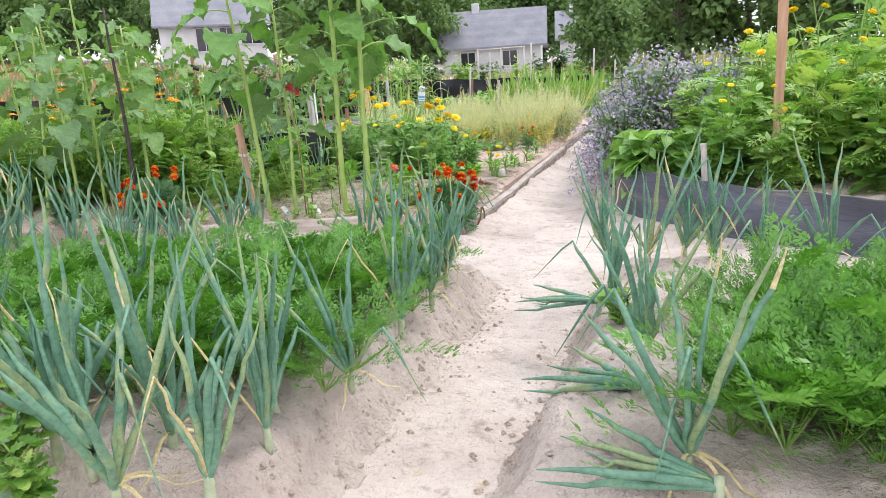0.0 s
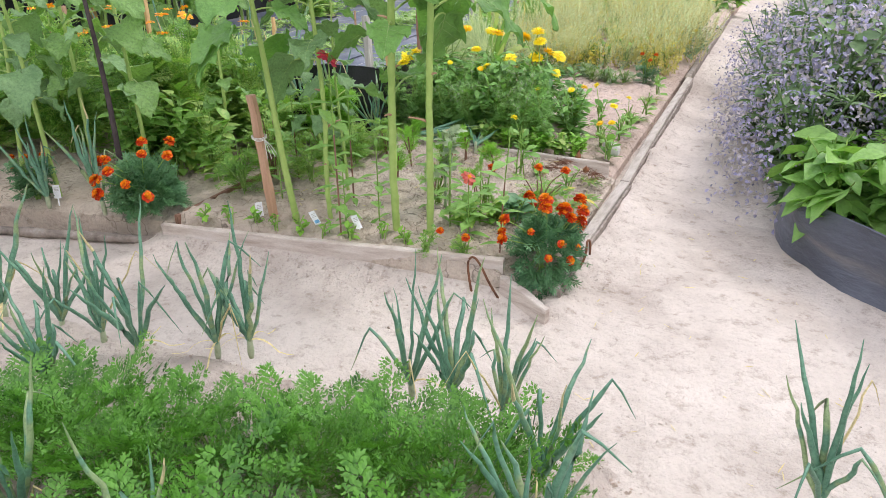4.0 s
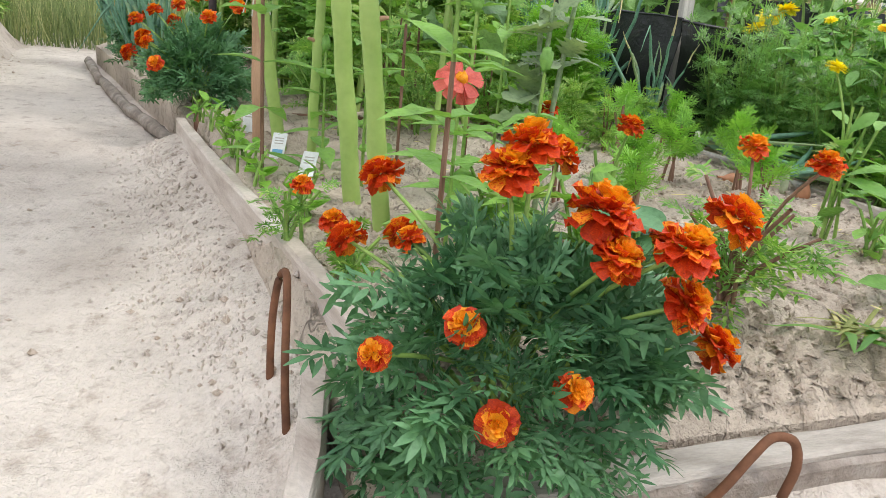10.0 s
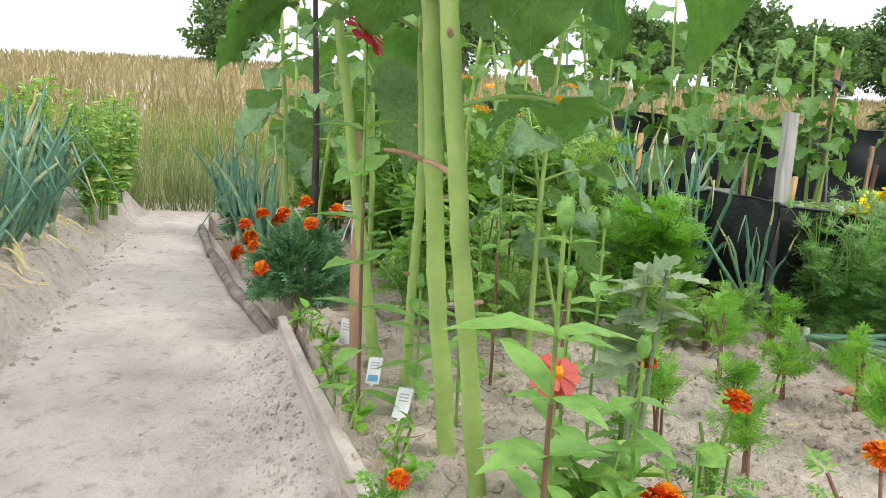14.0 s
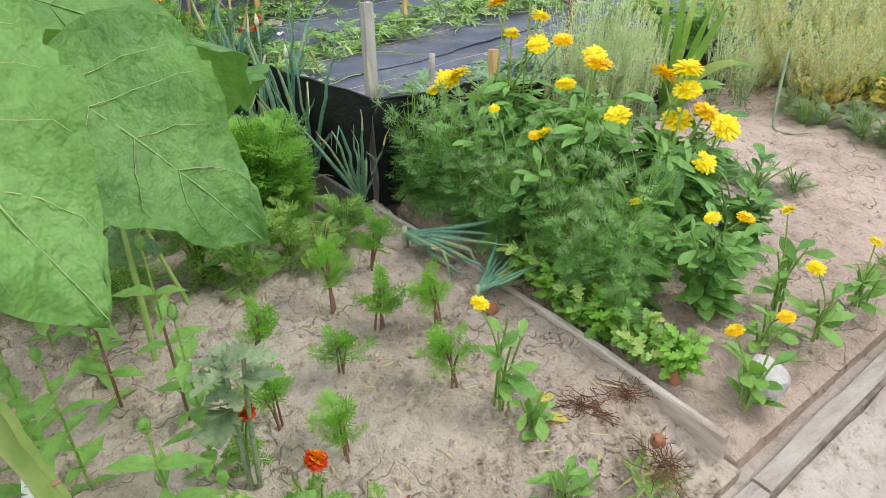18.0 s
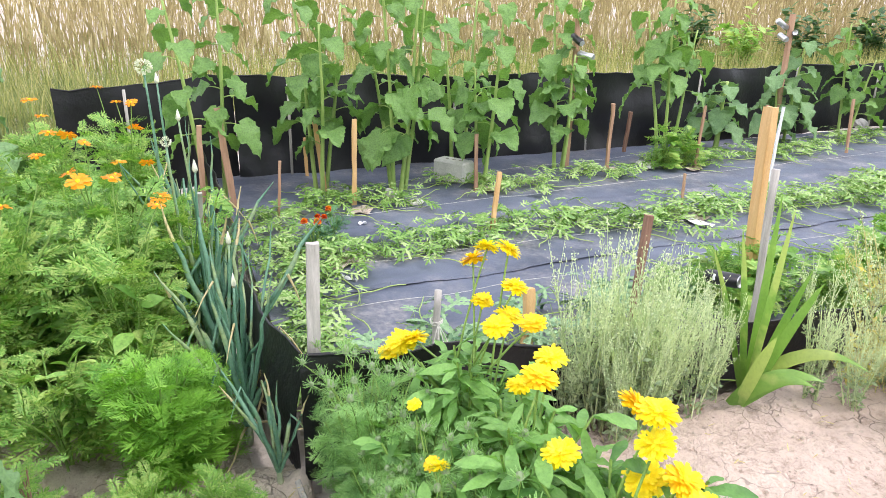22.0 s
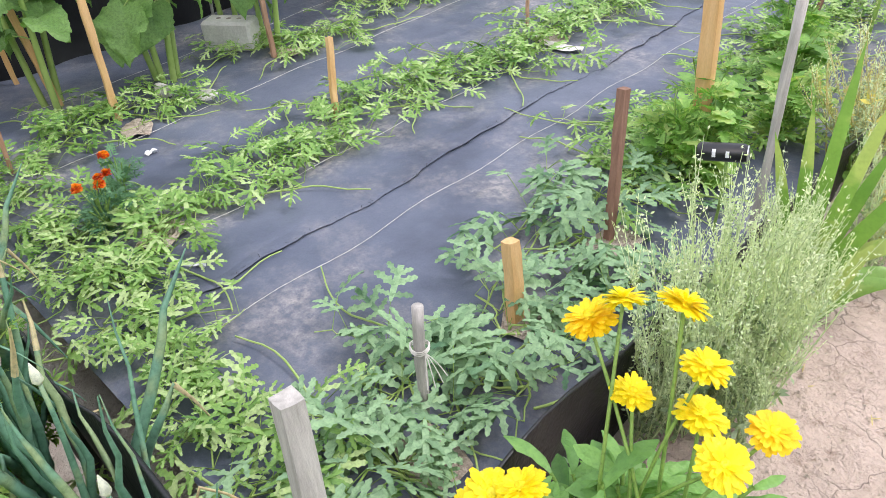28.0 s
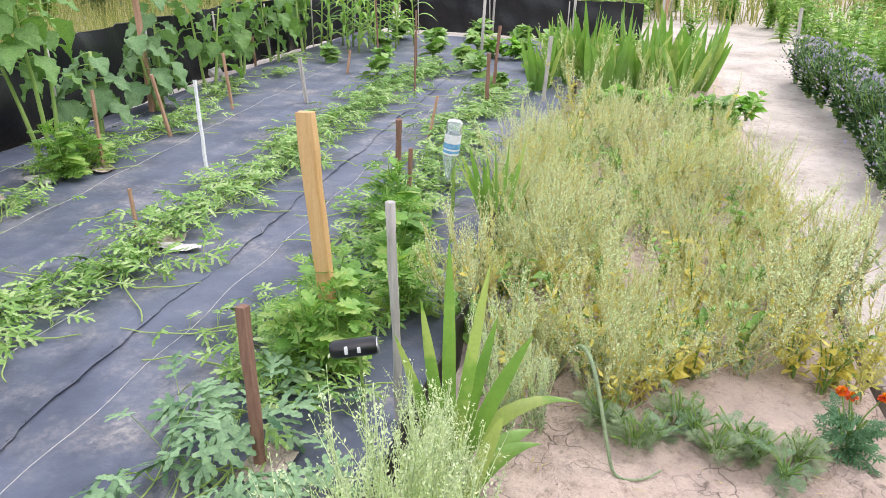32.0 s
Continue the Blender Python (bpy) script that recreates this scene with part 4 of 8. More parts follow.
x, y = at_bearing(0.9, -1.0, 42.4, 55)
house("house", x, y, 42, 7.2, 7, 3.2, 3.0, "white rendered house with a grey roof and dark openings", [(-0.6, 2.1, 1.2, 1.6), (0.9, 2.1, 1.0, 1.6), (2.6, 2.3, 1.5, 1.2)])
x, y = at_bearing(1.97, -3.99, 19.8, 52)
house("house", x, y, 15, 6.5, 6, 2.1, 2.4, "distant white house with a grey slate roof", [(-1.6, 1.2, 1.0, 1.0), (1.2, 1.2, 1.0, 1.0)])
x, y = at_bearing(1.97, -3.99, 13.2, 62)
house("house", x, y, 15, 3.5, 6, 2.4, 2.2, "distant small white house", [(0.3, 1.4, 1.0, 1.0)])

# bean trellis of thin poles
x, y = at_bearing(1.97, -3.99, 19.4, 24)
root = thing("garden_trellis", "pale pole trellis in the far gardens", "trellis")
root.matrix_basis = pose(x, y, GROUND, 0, 0, 19)
for u in (-0.75, 0.0, 0.75):
    part("post", Geo().add(*tube([(u, 0, 0), (u, 0, 1.75)], 0.03, 6)), M_GREYWOOD, root)
for h in (1.05, 1.72):
    part("rail", Geo().add(*tube([(-0.8, 0, h), (0.8, 0, h + 0.03)], 0.025, 6)), M_GREYWOOD, root)
for i in range(9):
    px, py = at_bearing(1.97, -3.99, 22 - i * 1.6, 16 + (i * 37 % 11))
    hh = 1.0 + (i * 53 % 7) * 0.09
    tagged(part("garden_pole", Geo().add(*tube([(px, py, GROUND), (px + 0.05, py, hh)], 0.02, 6)), M_GREYWOOD), "thin grey wooden pole in the far gardens", "pole", "far poles")
# ---- leaf forms ----
LANCE = leaf_form([0.02, 0.1, 0.15, 0.16, 0.13, 0.07, 0.01], 3, 0.3, 0.25)
SPOON = leaf_form([0.04, 0.08, 0.14, 0.2, 0.22, 0.17, 0.02], 3, 0.25, 0.25)
OVAL = leaf_form([0.02, 0.2, 0.3, 0.32, 0.26, 0.14, 0.01], 3, 0.3, 0.3)
LOBED = leaf_form([0.03, 0.2, 0.34, 0.16, 0.3, 0.46, 0.18, 0.26, 0.36, 0.16, 0.2, 0.17, 0.03], 3, 0.15, 0.25)
def lobed_leaf(lobes, strip=0.05, droop=0.25, seed=0):
    """A deeply cut leaf: blunt lobes along a midrib and one at its tip."""
    r = np.random.default_rng(seed)
    g = Geo()
    v, q = leaf_form([strip * 0.5, strip, strip, strip, strip], 3, 0.1, droop)
    g.add(v, q)
    one = leaf_form([0.09, 0.09, 0.1, 0.2, 0.11, 0.1, 0.18, 0.1, 0.13, 0.02], 3, 0.2, 0.25)
    for t, ln, ang in lobes:
        for s in (-1, 1):
            d = np.array([[s * math.sin(ang), math.cos(ang), r.uniform(-0.1, 0.2)]])
            scatter(g, one, np.array([[0, t, -droop * t ** 1.7]]), d, np.array([[r.normal() * 0.15, -0.2, 1.0]]), ln * r.uniform(0.85, 1.15))
    scatter(g, one, np.array([[0, 0.72, -droop * 0.55]]), np.array([[0, 1, -0.3]]), np.array([[0, 0, 1.0]]), 0.42)
    return np.concatenate(g.v), np.concatenate(g.q)


MELONS = [lobed_leaf(((0.14, 0.36, 1.25), (0.4, 0.54, 0.98), (0.66, 0.38, 0.7)), 0.06, 0.22, i) for i in range(3)]


def big_heart(seed, rows=23, cols=13):
    """A broad toothed sunflower leaf with ruffled margin and sunken veins."""
    r = np.random.default_rng(seed)
    t = np.linspace(0, 1, rows)
    w = np.interp(t, [0, 0.05, 0.15, 0.27, 0.42, 0.6, 0.78, 0.92, 1], [0.05, 0.26, 0.4, 0.45, 0.42, 0.33, 0.2, 0.08, 0.005])
    w = w * (1 + 0.05 * (np.arange(rows) % 2) + 0.015 * r.normal(size=rows))
    s = np.linspace(-1, 1, cols)[None]
    T = t[:, None]
    x = w[:, None] * s
    y = T - 0.1 * np.abs(s) ** 2 * np.maximum(0, 0.25 - T) * 4
    z = 0.2 * np.abs(x) - (0.34 + 0.1 * (seed % 3)) * T ** 1.8
    z = z + 0.07 * np.abs(s) ** 2 * np.sin(T * 17 + s * 2 + seed) + 0.03 * np.sin(T * 9 + s * 4 + seed * 2) * np.abs(s) + 0.026 * np.sin((T - np.abs(s) * 0.35) * 38) * np.minimum(1, 5 * np.abs(x)) + 0.006 * r.normal(size=x.shape)
    return np.stack([x, y, z], -1).reshape(-1, 3), grid_faces(rows, cols)


BIG = [big_heart(i) for i in range(4)]


def vein_form(seed):
    """Midrib and side veins lying on a big leaf."""
    v = BIG[seed][0].reshape(23, 13, 3)
    g = Geo()
    g.add(*tube(v[::2, 6] + (0, 0, 0.004), np.linspace(0.0075, 0.0018, 12), 4, False))
    for k in (2, 5, 9, 13):
        for sd in (-1, 1):
            line = np.array([v[min(22, k + j), 6 + sd * j] for j in range(6)]) + (0, 0, 0.004)
            g.add(*tube(line, np.linspace(0.0034, 0.001, 6), 3, False))
    return np.concatenate(g.v), np.concatenate(g.q)


VEINS = [vein_form(i) for i in range(4)]
LEAFLET = (np.array([(0, 0, 0), (-0.17, 0.55, 0.05), (0, 1, 0), (0.17, 0.55, 0.05)]), np.array([(0, 1, 2, 3)]))
OVAL_S = (np.array([(0, 0, 0), (-0.24, 0.5, 0.05), (0, 1, 0), (0.24, 0.5, 0.05)]), np.array([(0, 1, 2, 3)]))
CUTLEAF = (np.array([(0, 0, 0), (-0.2, 0.4, 0.04), (-0.1, 0.6, 0.03), (-0.16, 0.95, 0.0), (0.02, 0.75, 0.02), (0.14, 1.0, 0.0), (0.11, 0.6, 0.03), (0.22, 0.38, 0.04)]), np.array([(0, 1, 2, 7), (2, 3, 4, 7), (7, 4, 5, 6)]))
THREAD = (np.array([(-0.035, 0, 0), (0.035, 0, 0), (0.03, 1, 0), (-0.03, 1, 0)]), np.array([(0, 1, 2, 3)]))
PETAL = leaf_form([0.06, 0.2, 0.3, 0.3], 3, 0.3, 0.25)
RUFFLE = leaf_form([0.06, 0.22, 0.34, 0.38, 0.28], 5, 0.1, 0.22, 0.09, 4)
STRAP = leaf_form([0.07, 0.15, 0.18, 0.17, 0.1], 3, 0.1, 0.12)


def feather(pairs=8, sub=3, ln=0.34, start=0.3, leaflet=LEAFLET, leaf_len=0.11, droop=0.3, seed=0, ragged=False):
    """A much divided leaf along +y, one long: (form, stalk line)."""
    r = np.random.default_rng(seed)
    g = Geo()
    pos, way, nor, size = [], [], [], []
    for t in np.linspace(start, 1, pairs):
        p = np.array((0, t, -droop * t ** 1.7))
        l = ln * (1.05 - 0.75 * abs((t - start) / (1 - start) - 0.25))
        for s in (-1, 1):
            d = unit(np.array((s * 0.85, r.uniform(0.3, 0.9), r.uniform(-0.4, 0.5))))
            l = l * r.uniform(0.7, 1.2)
            for k in range(sub):
                if ragged and r.random() < 0.22:
                    continue
                u = (k + 1) / sub
                q = p + d * l * u
                for e in (-1, 1) if k < sub - 1 else (0,):
                    w = unit(d + np.array((e * 0.5, -e * s * 0.8, r.uniform(-0.2, 0.2))))
                    pos.append(q - d * l / sub * 0.5), way.append(w), nor.append((r.uniform(-0.2, 0.2), r.uniform(-0.2, 0.2), 1)), size.append(leaf_len * r.uniform(0.8, 1.25) * (1.15 - 0.35 * u))
    scatter(g, leaflet, np.array(pos), np.array(way), np.array(nor), np.array(size))
    return np.concatenate(g.v), np.concatenate(g.q)


FEATHERS = [feather(11, 5, 0.33, 0.1, CUTLEAF, 0.085, (0.25, 0.45, 0.6, 0.35, 0.5)[i], seed=i, ragged=True) for i in range(5)]
DILLS = [feather(9, 4, 0.36, 0.15, THREAD, 0.15, 0.15, seed=10 + i) for i in range(3)]
LIMES = [feather(8, 3, 0.4, 0.12, (THREAD[0] * (1.9, 1, 1), THREAD[1]), 0.24, 0.25, seed=60 + i) for i in range(3)]
FINEMARI = [feather(8, 3, 0.3, 0.2, leaf_form([0.03, 0.15, 0.02], 3, 0.2, 0.1), 0.17, 0.3, seed=40 + i) for i in range(3)]
MARIS = [feather(6, 2, 0.3, 0.2, leaf_form([0.03, 0.15, 0.12, 0.02], 3, 0.2, 0.15), 0.29, 0.3, seed=20 + i) for i in range(3)]


def dirs(r, n, up_lo, up_hi):
    a = np.arange(n) * 2.39996 + r.uniform(0, 6.28)
    e = r.uniform(up_lo, up_hi, n)
    return np.stack([np.cos(a) * np.cos(e), np.sin(a) * np.cos(e), np.sin(e)], -1)


# ---- onions ----
def make_onion(seed, height=0.5, count=8, name="onion_plant", label="green onion plant with hollow upright leaves, some bent and dry-tipped", fallen=False, thick=0.0097):
    def build():
        r = np.random.default_rng(seed)
        root = thing(name, label, "onion")
        neck = tube([(0, 0, -0.03), (0, 0, 0.0), (0, 0, 0.025), (0, 0, 0.07)], [0.01, 0.014, 0.012, 0.01], 8)
        part("neck", Geo().add(*neck), M_BULB, root, "pale onion neck")
        w = dirs(r, count, 0.03 if fallen else 1.02, 0.25 if fallen else 1.5)
        if fallen:
            w = w * (1, 0.45, 1)
            w[:, 0] = np.abs(w[:, 0]) + 0.5
        for k in range(count):
            ln = height * r.uniform(0.65, 1.12)
            p = arc((0, 0, 0.04), w[k], ln, r.uniform(-0.1, 0.35) * (1 if fallen else 1.5 * math.cos(math.asin(min(1, w[k][2])))), 11)
            p[1:, :2] += np.cumsum(r.normal(size=(10, 2)) * 0.005, axis=0)
            kink = r.random() < 0.42
            if kink:
                i = r.integers(5, 9)
                out = unit(w[k] * (1, 1, 0)) * r.uniform(0.3, 0.9) + (0, 0, -1)
                step = ln / 10
                for j in range(i + 1, 11):
                    p[j] = p[j - 1] + unit(out + (0, 0, 0.9 * max(0, 1 - (j - i) * 0.7))) * step
            p[:, 2] = np.maximum(p[:, 2], 0.008)
            rad = thick * r.uniform(0.65, 1.2) * np.array([0.9, 1, 1.05, 1.05, 1, 0.95, 0.85, 0.72, 0.55, 0.35, 0.12])
            if kink:
                rad[i:] *= 0.72
                rad[i] *= 1.15
            dry = kink and not fallen and r.random() < 0.07
            lf = part("leaf", Geo().add(*tube(p, rad * (0.4 if dry else 1.0), 7, False)), M_ONIONDRY if dry else M_ONION, root)
            if r.random() < 0.12:
                part("dry_tip", Geo().add(*tube(p[8:], rad[8:] * 1.12 + 0.0004, 5, False)), M_ONIONDRY, lf, "withered straw-coloured tip")
        if r.random() < 0.6 and not fallen:
            g = Geo()
            for k in range(3):
                a = r.uniform(0, 6.28)
                p = arc((0, 0, 0.05), (math.cos(a), math.sin(a), 0.5), 0.2, 1.1, 7)
                p[:, 2] = np.maximum(p[:, 2], 0.006)
                g.add(*blade(p, np.linspace(0.006, 0.002, 7), (-math.sin(a), math.cos(a), 0.2), 0.3))
            part("dry_leaf", g, M_ONIONDRY, root, "withered straw-coloured leaf")
        return root
    return build


rr = np.random.default_rng(101)


def P(x, y, z=None, size=1.0, lean=4.0, turn=None):
    return (x, y, GROUND + 0.03 if z is None else z, rr.uniform(0, 360) if turn is None else turn, size * rr.uniform(0.9, 1.12), lean)


onion_places = [P(*p) for p in ((0.78, -2.2), (0.72, -1.42), (0.68, -1.16), (0.6, -0.93), (0.36, -0.73), (0.17, -0.74), (0.0, -0.76), (-0.72, -0.86), (-0.83, -0.93), (-1.11, -1.08), (-1.32, -1.09), (-1.55, -1.12), (-1.9, -1.17), (-2.25, -1.28), (-2.6, -1.4), (-2.95, -1.5), (0.74, -1.75),
                                        (0.64, -2.42, None, 1.1), (0.24, -2.54, None, 1.1), (0.07, -2.64), (-0.4, -2.62), (0.56, -2.95, None, 1.2), (0.76, -2.84, None, 1.2), (0.35, -2.85, None, 1.1), (0.5, -2.7, None, 1.15), (0.18, -2.82, None, 1.15), (-0.35, -2.78, None, 1.1), (-0.15, -2.95, None, 1.1), (0.74, -2.58, None, 1.05), (-1.22, -1.36), (-0.7, -1.75), (-0.2, -1.7), (-1.9, -1.7), (-2.3, -2.1),
                                        (1.52, -1.42), (1.7, -1.72), (1.58, -0.66), (1.74, -0.5), (1.88, -0.55), (1.86, -2.37), (1.36, -0.62), (2.1, -0.62), (2.4, -0.45), (2.6, -0.9))]
spread([make_onion(s, 0.53 + 0.025 * (s % 4), 8 + s % 3) for s in range(6)], [raised(p) for p in onion_places], "onion row")
spread([make_onion(31, 0.42, 9, label="fallen onion plant with leaves flat over the sand", fallen=True)], [raised(p) for p in (P(1.46, -1.36, None, 1, 2, 175), P(1.72, -2.05, None, 1, 2, 160), P(1.93, -2.48, None, 1.05, 2, 165))], "onion row")
leek_places = [P(-1.75 - 0.12 * i + rr.uniform(-0.05, 0.05), -1.5 - 0.024 * i + rr.uniform(-0.12, 0.06), BED - 0.02, 1.2 + 0.12 * (i % 3), 6) for i in range(14)]
spread([make_onion(s, 0.55, 9) for s in (41, 42, 43)], leek_places, "onion row beside the path")
fence_onions = [P(*p) for p in ((-2.05, 1.17, 0.0, 1.3), (-2.3, 1.12, 0.0, 1.3), (-2.6, 1.05, 0.0, 1.3), (-2.85, 1.02, 0.0, 1.3), (-3.1, 0.99, 0.0, 1.3), (-3.4, 0.95, 0.0, 1.25), (-3.8, 0.9, 0.0, 1.2), (-1.62, 1.27, 0.0, 0.85), (-2.45, 1.06, 0.0, 1.35), (-1.9, 1.18, 0.0, 1.1))]
spread([make_onion(s, 0.56, 9, thick=0.0088) for s in (51, 52, 53)], fence_onions, "onions along the low fence")
spread([make_onion(32, 0.45, 10, label="onion plant fallen over the bed edge", fallen=True)], [P(-1.28, 1.27, 0.02, 1, 2, 20), P(-0.84, 1.28, 0.02, 0.8, 2, 100)], "onions along the low fence")

def make_umbel(seed, height, ball):
    """A tall hollow onion stalk with a round flower head or a pointed bud."""
    def build():
        r = np.random.default_rng(seed)
        root = thing("onion_flower", "tall onion stalk with a round white flower head" if ball > 0.02 else "tall onion stalk with a pale pointed bud", "onion")
        t = np.linspace(0, 1, 9)[:, None]
        p = np.concatenate([0.03 * np.sin(t * 2.2 + seed), 0.02 * np.sin(t * 3 + seed * 2), t * height], 1)
        part("stalk", Geo().add(*tube(p, [0.006, 0.008, 0.009, 0.009, 0.008, 0.007, 0.006, 0.005, 0.004], 8)), M_ONION, root)
        g = Geo()
        if ball > 0.02:
            d = unit(r.normal(size=(170, 3)))
            scatter(g, OVAL_S, p[-1] + (0, 0, ball) + d * ball * 0.72, d, r.normal(size=(170, 3)), ball * 0.42)
            part("umbel", g, M_UMBEL, root, "round head of tiny white flowers")
        else:
            part("bud", Geo().add(*tube(p[-1] + np.array([(0, 0, -0.004), (0, 0, 0.008), (0, 0, 0.022), (0, 0, 0.05)]), [0.004, ball, ball * 0.8, 0.001], 8)), M_UMBEL, root, "papery white bud")
        return root
    return build


for i, (x, y, h, b) in enumerate(((-2.92, 0.86, 1.17, 0.034), (-2.72, 0.95, 0.9, 0.022), (-3.2, 0.9, 1.1, 0.012), (-2.45, 1.08, 0.85, 0.012), (-2.25, 1.14, 0.62, 0.011), (-3.05, 0.98, 0.95, 0.012), (-1.98, 1.2, 0.55, 0.01))):
    ob = make_umbel(i, h, b)()
    ob.matrix_basis = pose(x, y, 0.0, 0, 0, 40 * i)
    ob["group"] = "onions along the low fence"

# ---- carrots ----
def make_carrot(seed, height=0.27):
    def build():
        r = np.random.default_rng(seed)
        root = thing("carrot_plant", "bushy carrot plant with finely divided bright green leaves", "carrot")
        st, fo = Geo(), Geo()
        w = dirs(r, 11, 0.62, 1.5)
        for k in range(11):
            ln = height * r.uniform(0.6, 1.3)
            p = arc((0, 0, 0), w[k], ln * 0.45, -0.05, 4)
            st.add(*tube(p, [0.003, 0.0028, 0.0024, 0.002], 4, False))
            nrm = unit(np.cross(w[k], (-w[k][1], w[k][0], 0)))
            scatter(fo, FEATHERS[k % 5], p[2:3] , (w[k] + unit(w[k] * (1, 1, 0.0)) * 0.25)[None], -nrm[None] if nrm[2] < 0 else nrm[None], ln * r.uniform(0.55, 0.8))
        tagged(part("stalk_clump", st, M_STALK, root), kind="stuff")
        tagged(part("foliage", fo, M_CARROT, root), kind="stuff")
        return root
    return build


def row_places(a, b, step, width, z, size=1.0, lean=6):
    a, b = np.array(a), np.array(b)
    n = int(np.linalg.norm(b - a) / step)
    out = []
    for i in range(n):
        t = (i + rr.uniform(-0.3, 0.3)) / n
        p = a + (b - a) * t + rr.normal(size=2) * width
        out.append((p[0], p[1], z, rr.uniform(0, 360), size * rr.uniform(0.62, 1.22), lean))
    return out


GZ = GROUND + 0.02
carrots = row_places((0.5, -0.99), (-2.5, -2.27), 0.046, 0.055, GZ, 1.02) + row_places((0.62, -1.53), (-2.4, -2.78), 0.046, 0.06, GZ, 1.12) + row_places((0.65, -2.1), (-2.2, -3.25), 0.046, 0.065, GZ, 1.15)
carrots += row_places((1.9, -1.53), (3.0, -1.25), 0.045, 0.06, GZ, 1.1) + row_places((2.0, -2.17), (3.1, -1.9), 0.04, 0.06, GZ, 1.4) + row_places((2.0, -1.86), (3.0, -1.6), 0.05, 0.05, GZ, 1.3)
spread([make_carrot(s) for s in (1, 2, 3, 4)], [raised(p) for p in carrots], "carrot rows")
# ---- flower heads ----
def ring_form(form, count, tilt, inner, size, jitter, r, lift=0.0):
    a = np.linspace(0, 2 * np.pi, count, endpoint=False) + r.uniform(0, 6.28)
    a = a + r.normal(size=count) * 0.08
    e = tilt + r.normal(size=count) * jitter
    out = np.stack([np.cos(a) * np.cos(e), np.sin(a) * np.cos(e), np.sin(e)], -1)
    pos = np.stack([np.cos(a) * inner, np.sin(a) * inner, np.full(count, lift)], -1)
    nor = np.stack([-np.cos(a) * np.sin(e), -np.sin(a) * np.sin(e), np.cos(e)], -1)
    g = Geo()
    scatter(g, form, pos, out, nor, size * r.uniform(0.85, 1.12, count))
    return g


def dome(rad, h, seed=0, n=7, m=10):
    t = np.linspace(0, 1, n)[:, None] * np.pi / 2
    a = np.linspace(0, 2 * np.pi, m)[None]
    k = 1 + 0.1 * np.random.default_rng(seed).normal(size=(n, m))
    k[:, -1] = k[:, 0]
    v = np.stack([rad * k * np.sin(t) * np.cos(a), rad * k * np.sin(t) * np.sin(a), h * k * np.cos(t) + 0 * a], -1)
    return v.reshape(-1, 3), grid_faces(n, m)


HEADS = {}


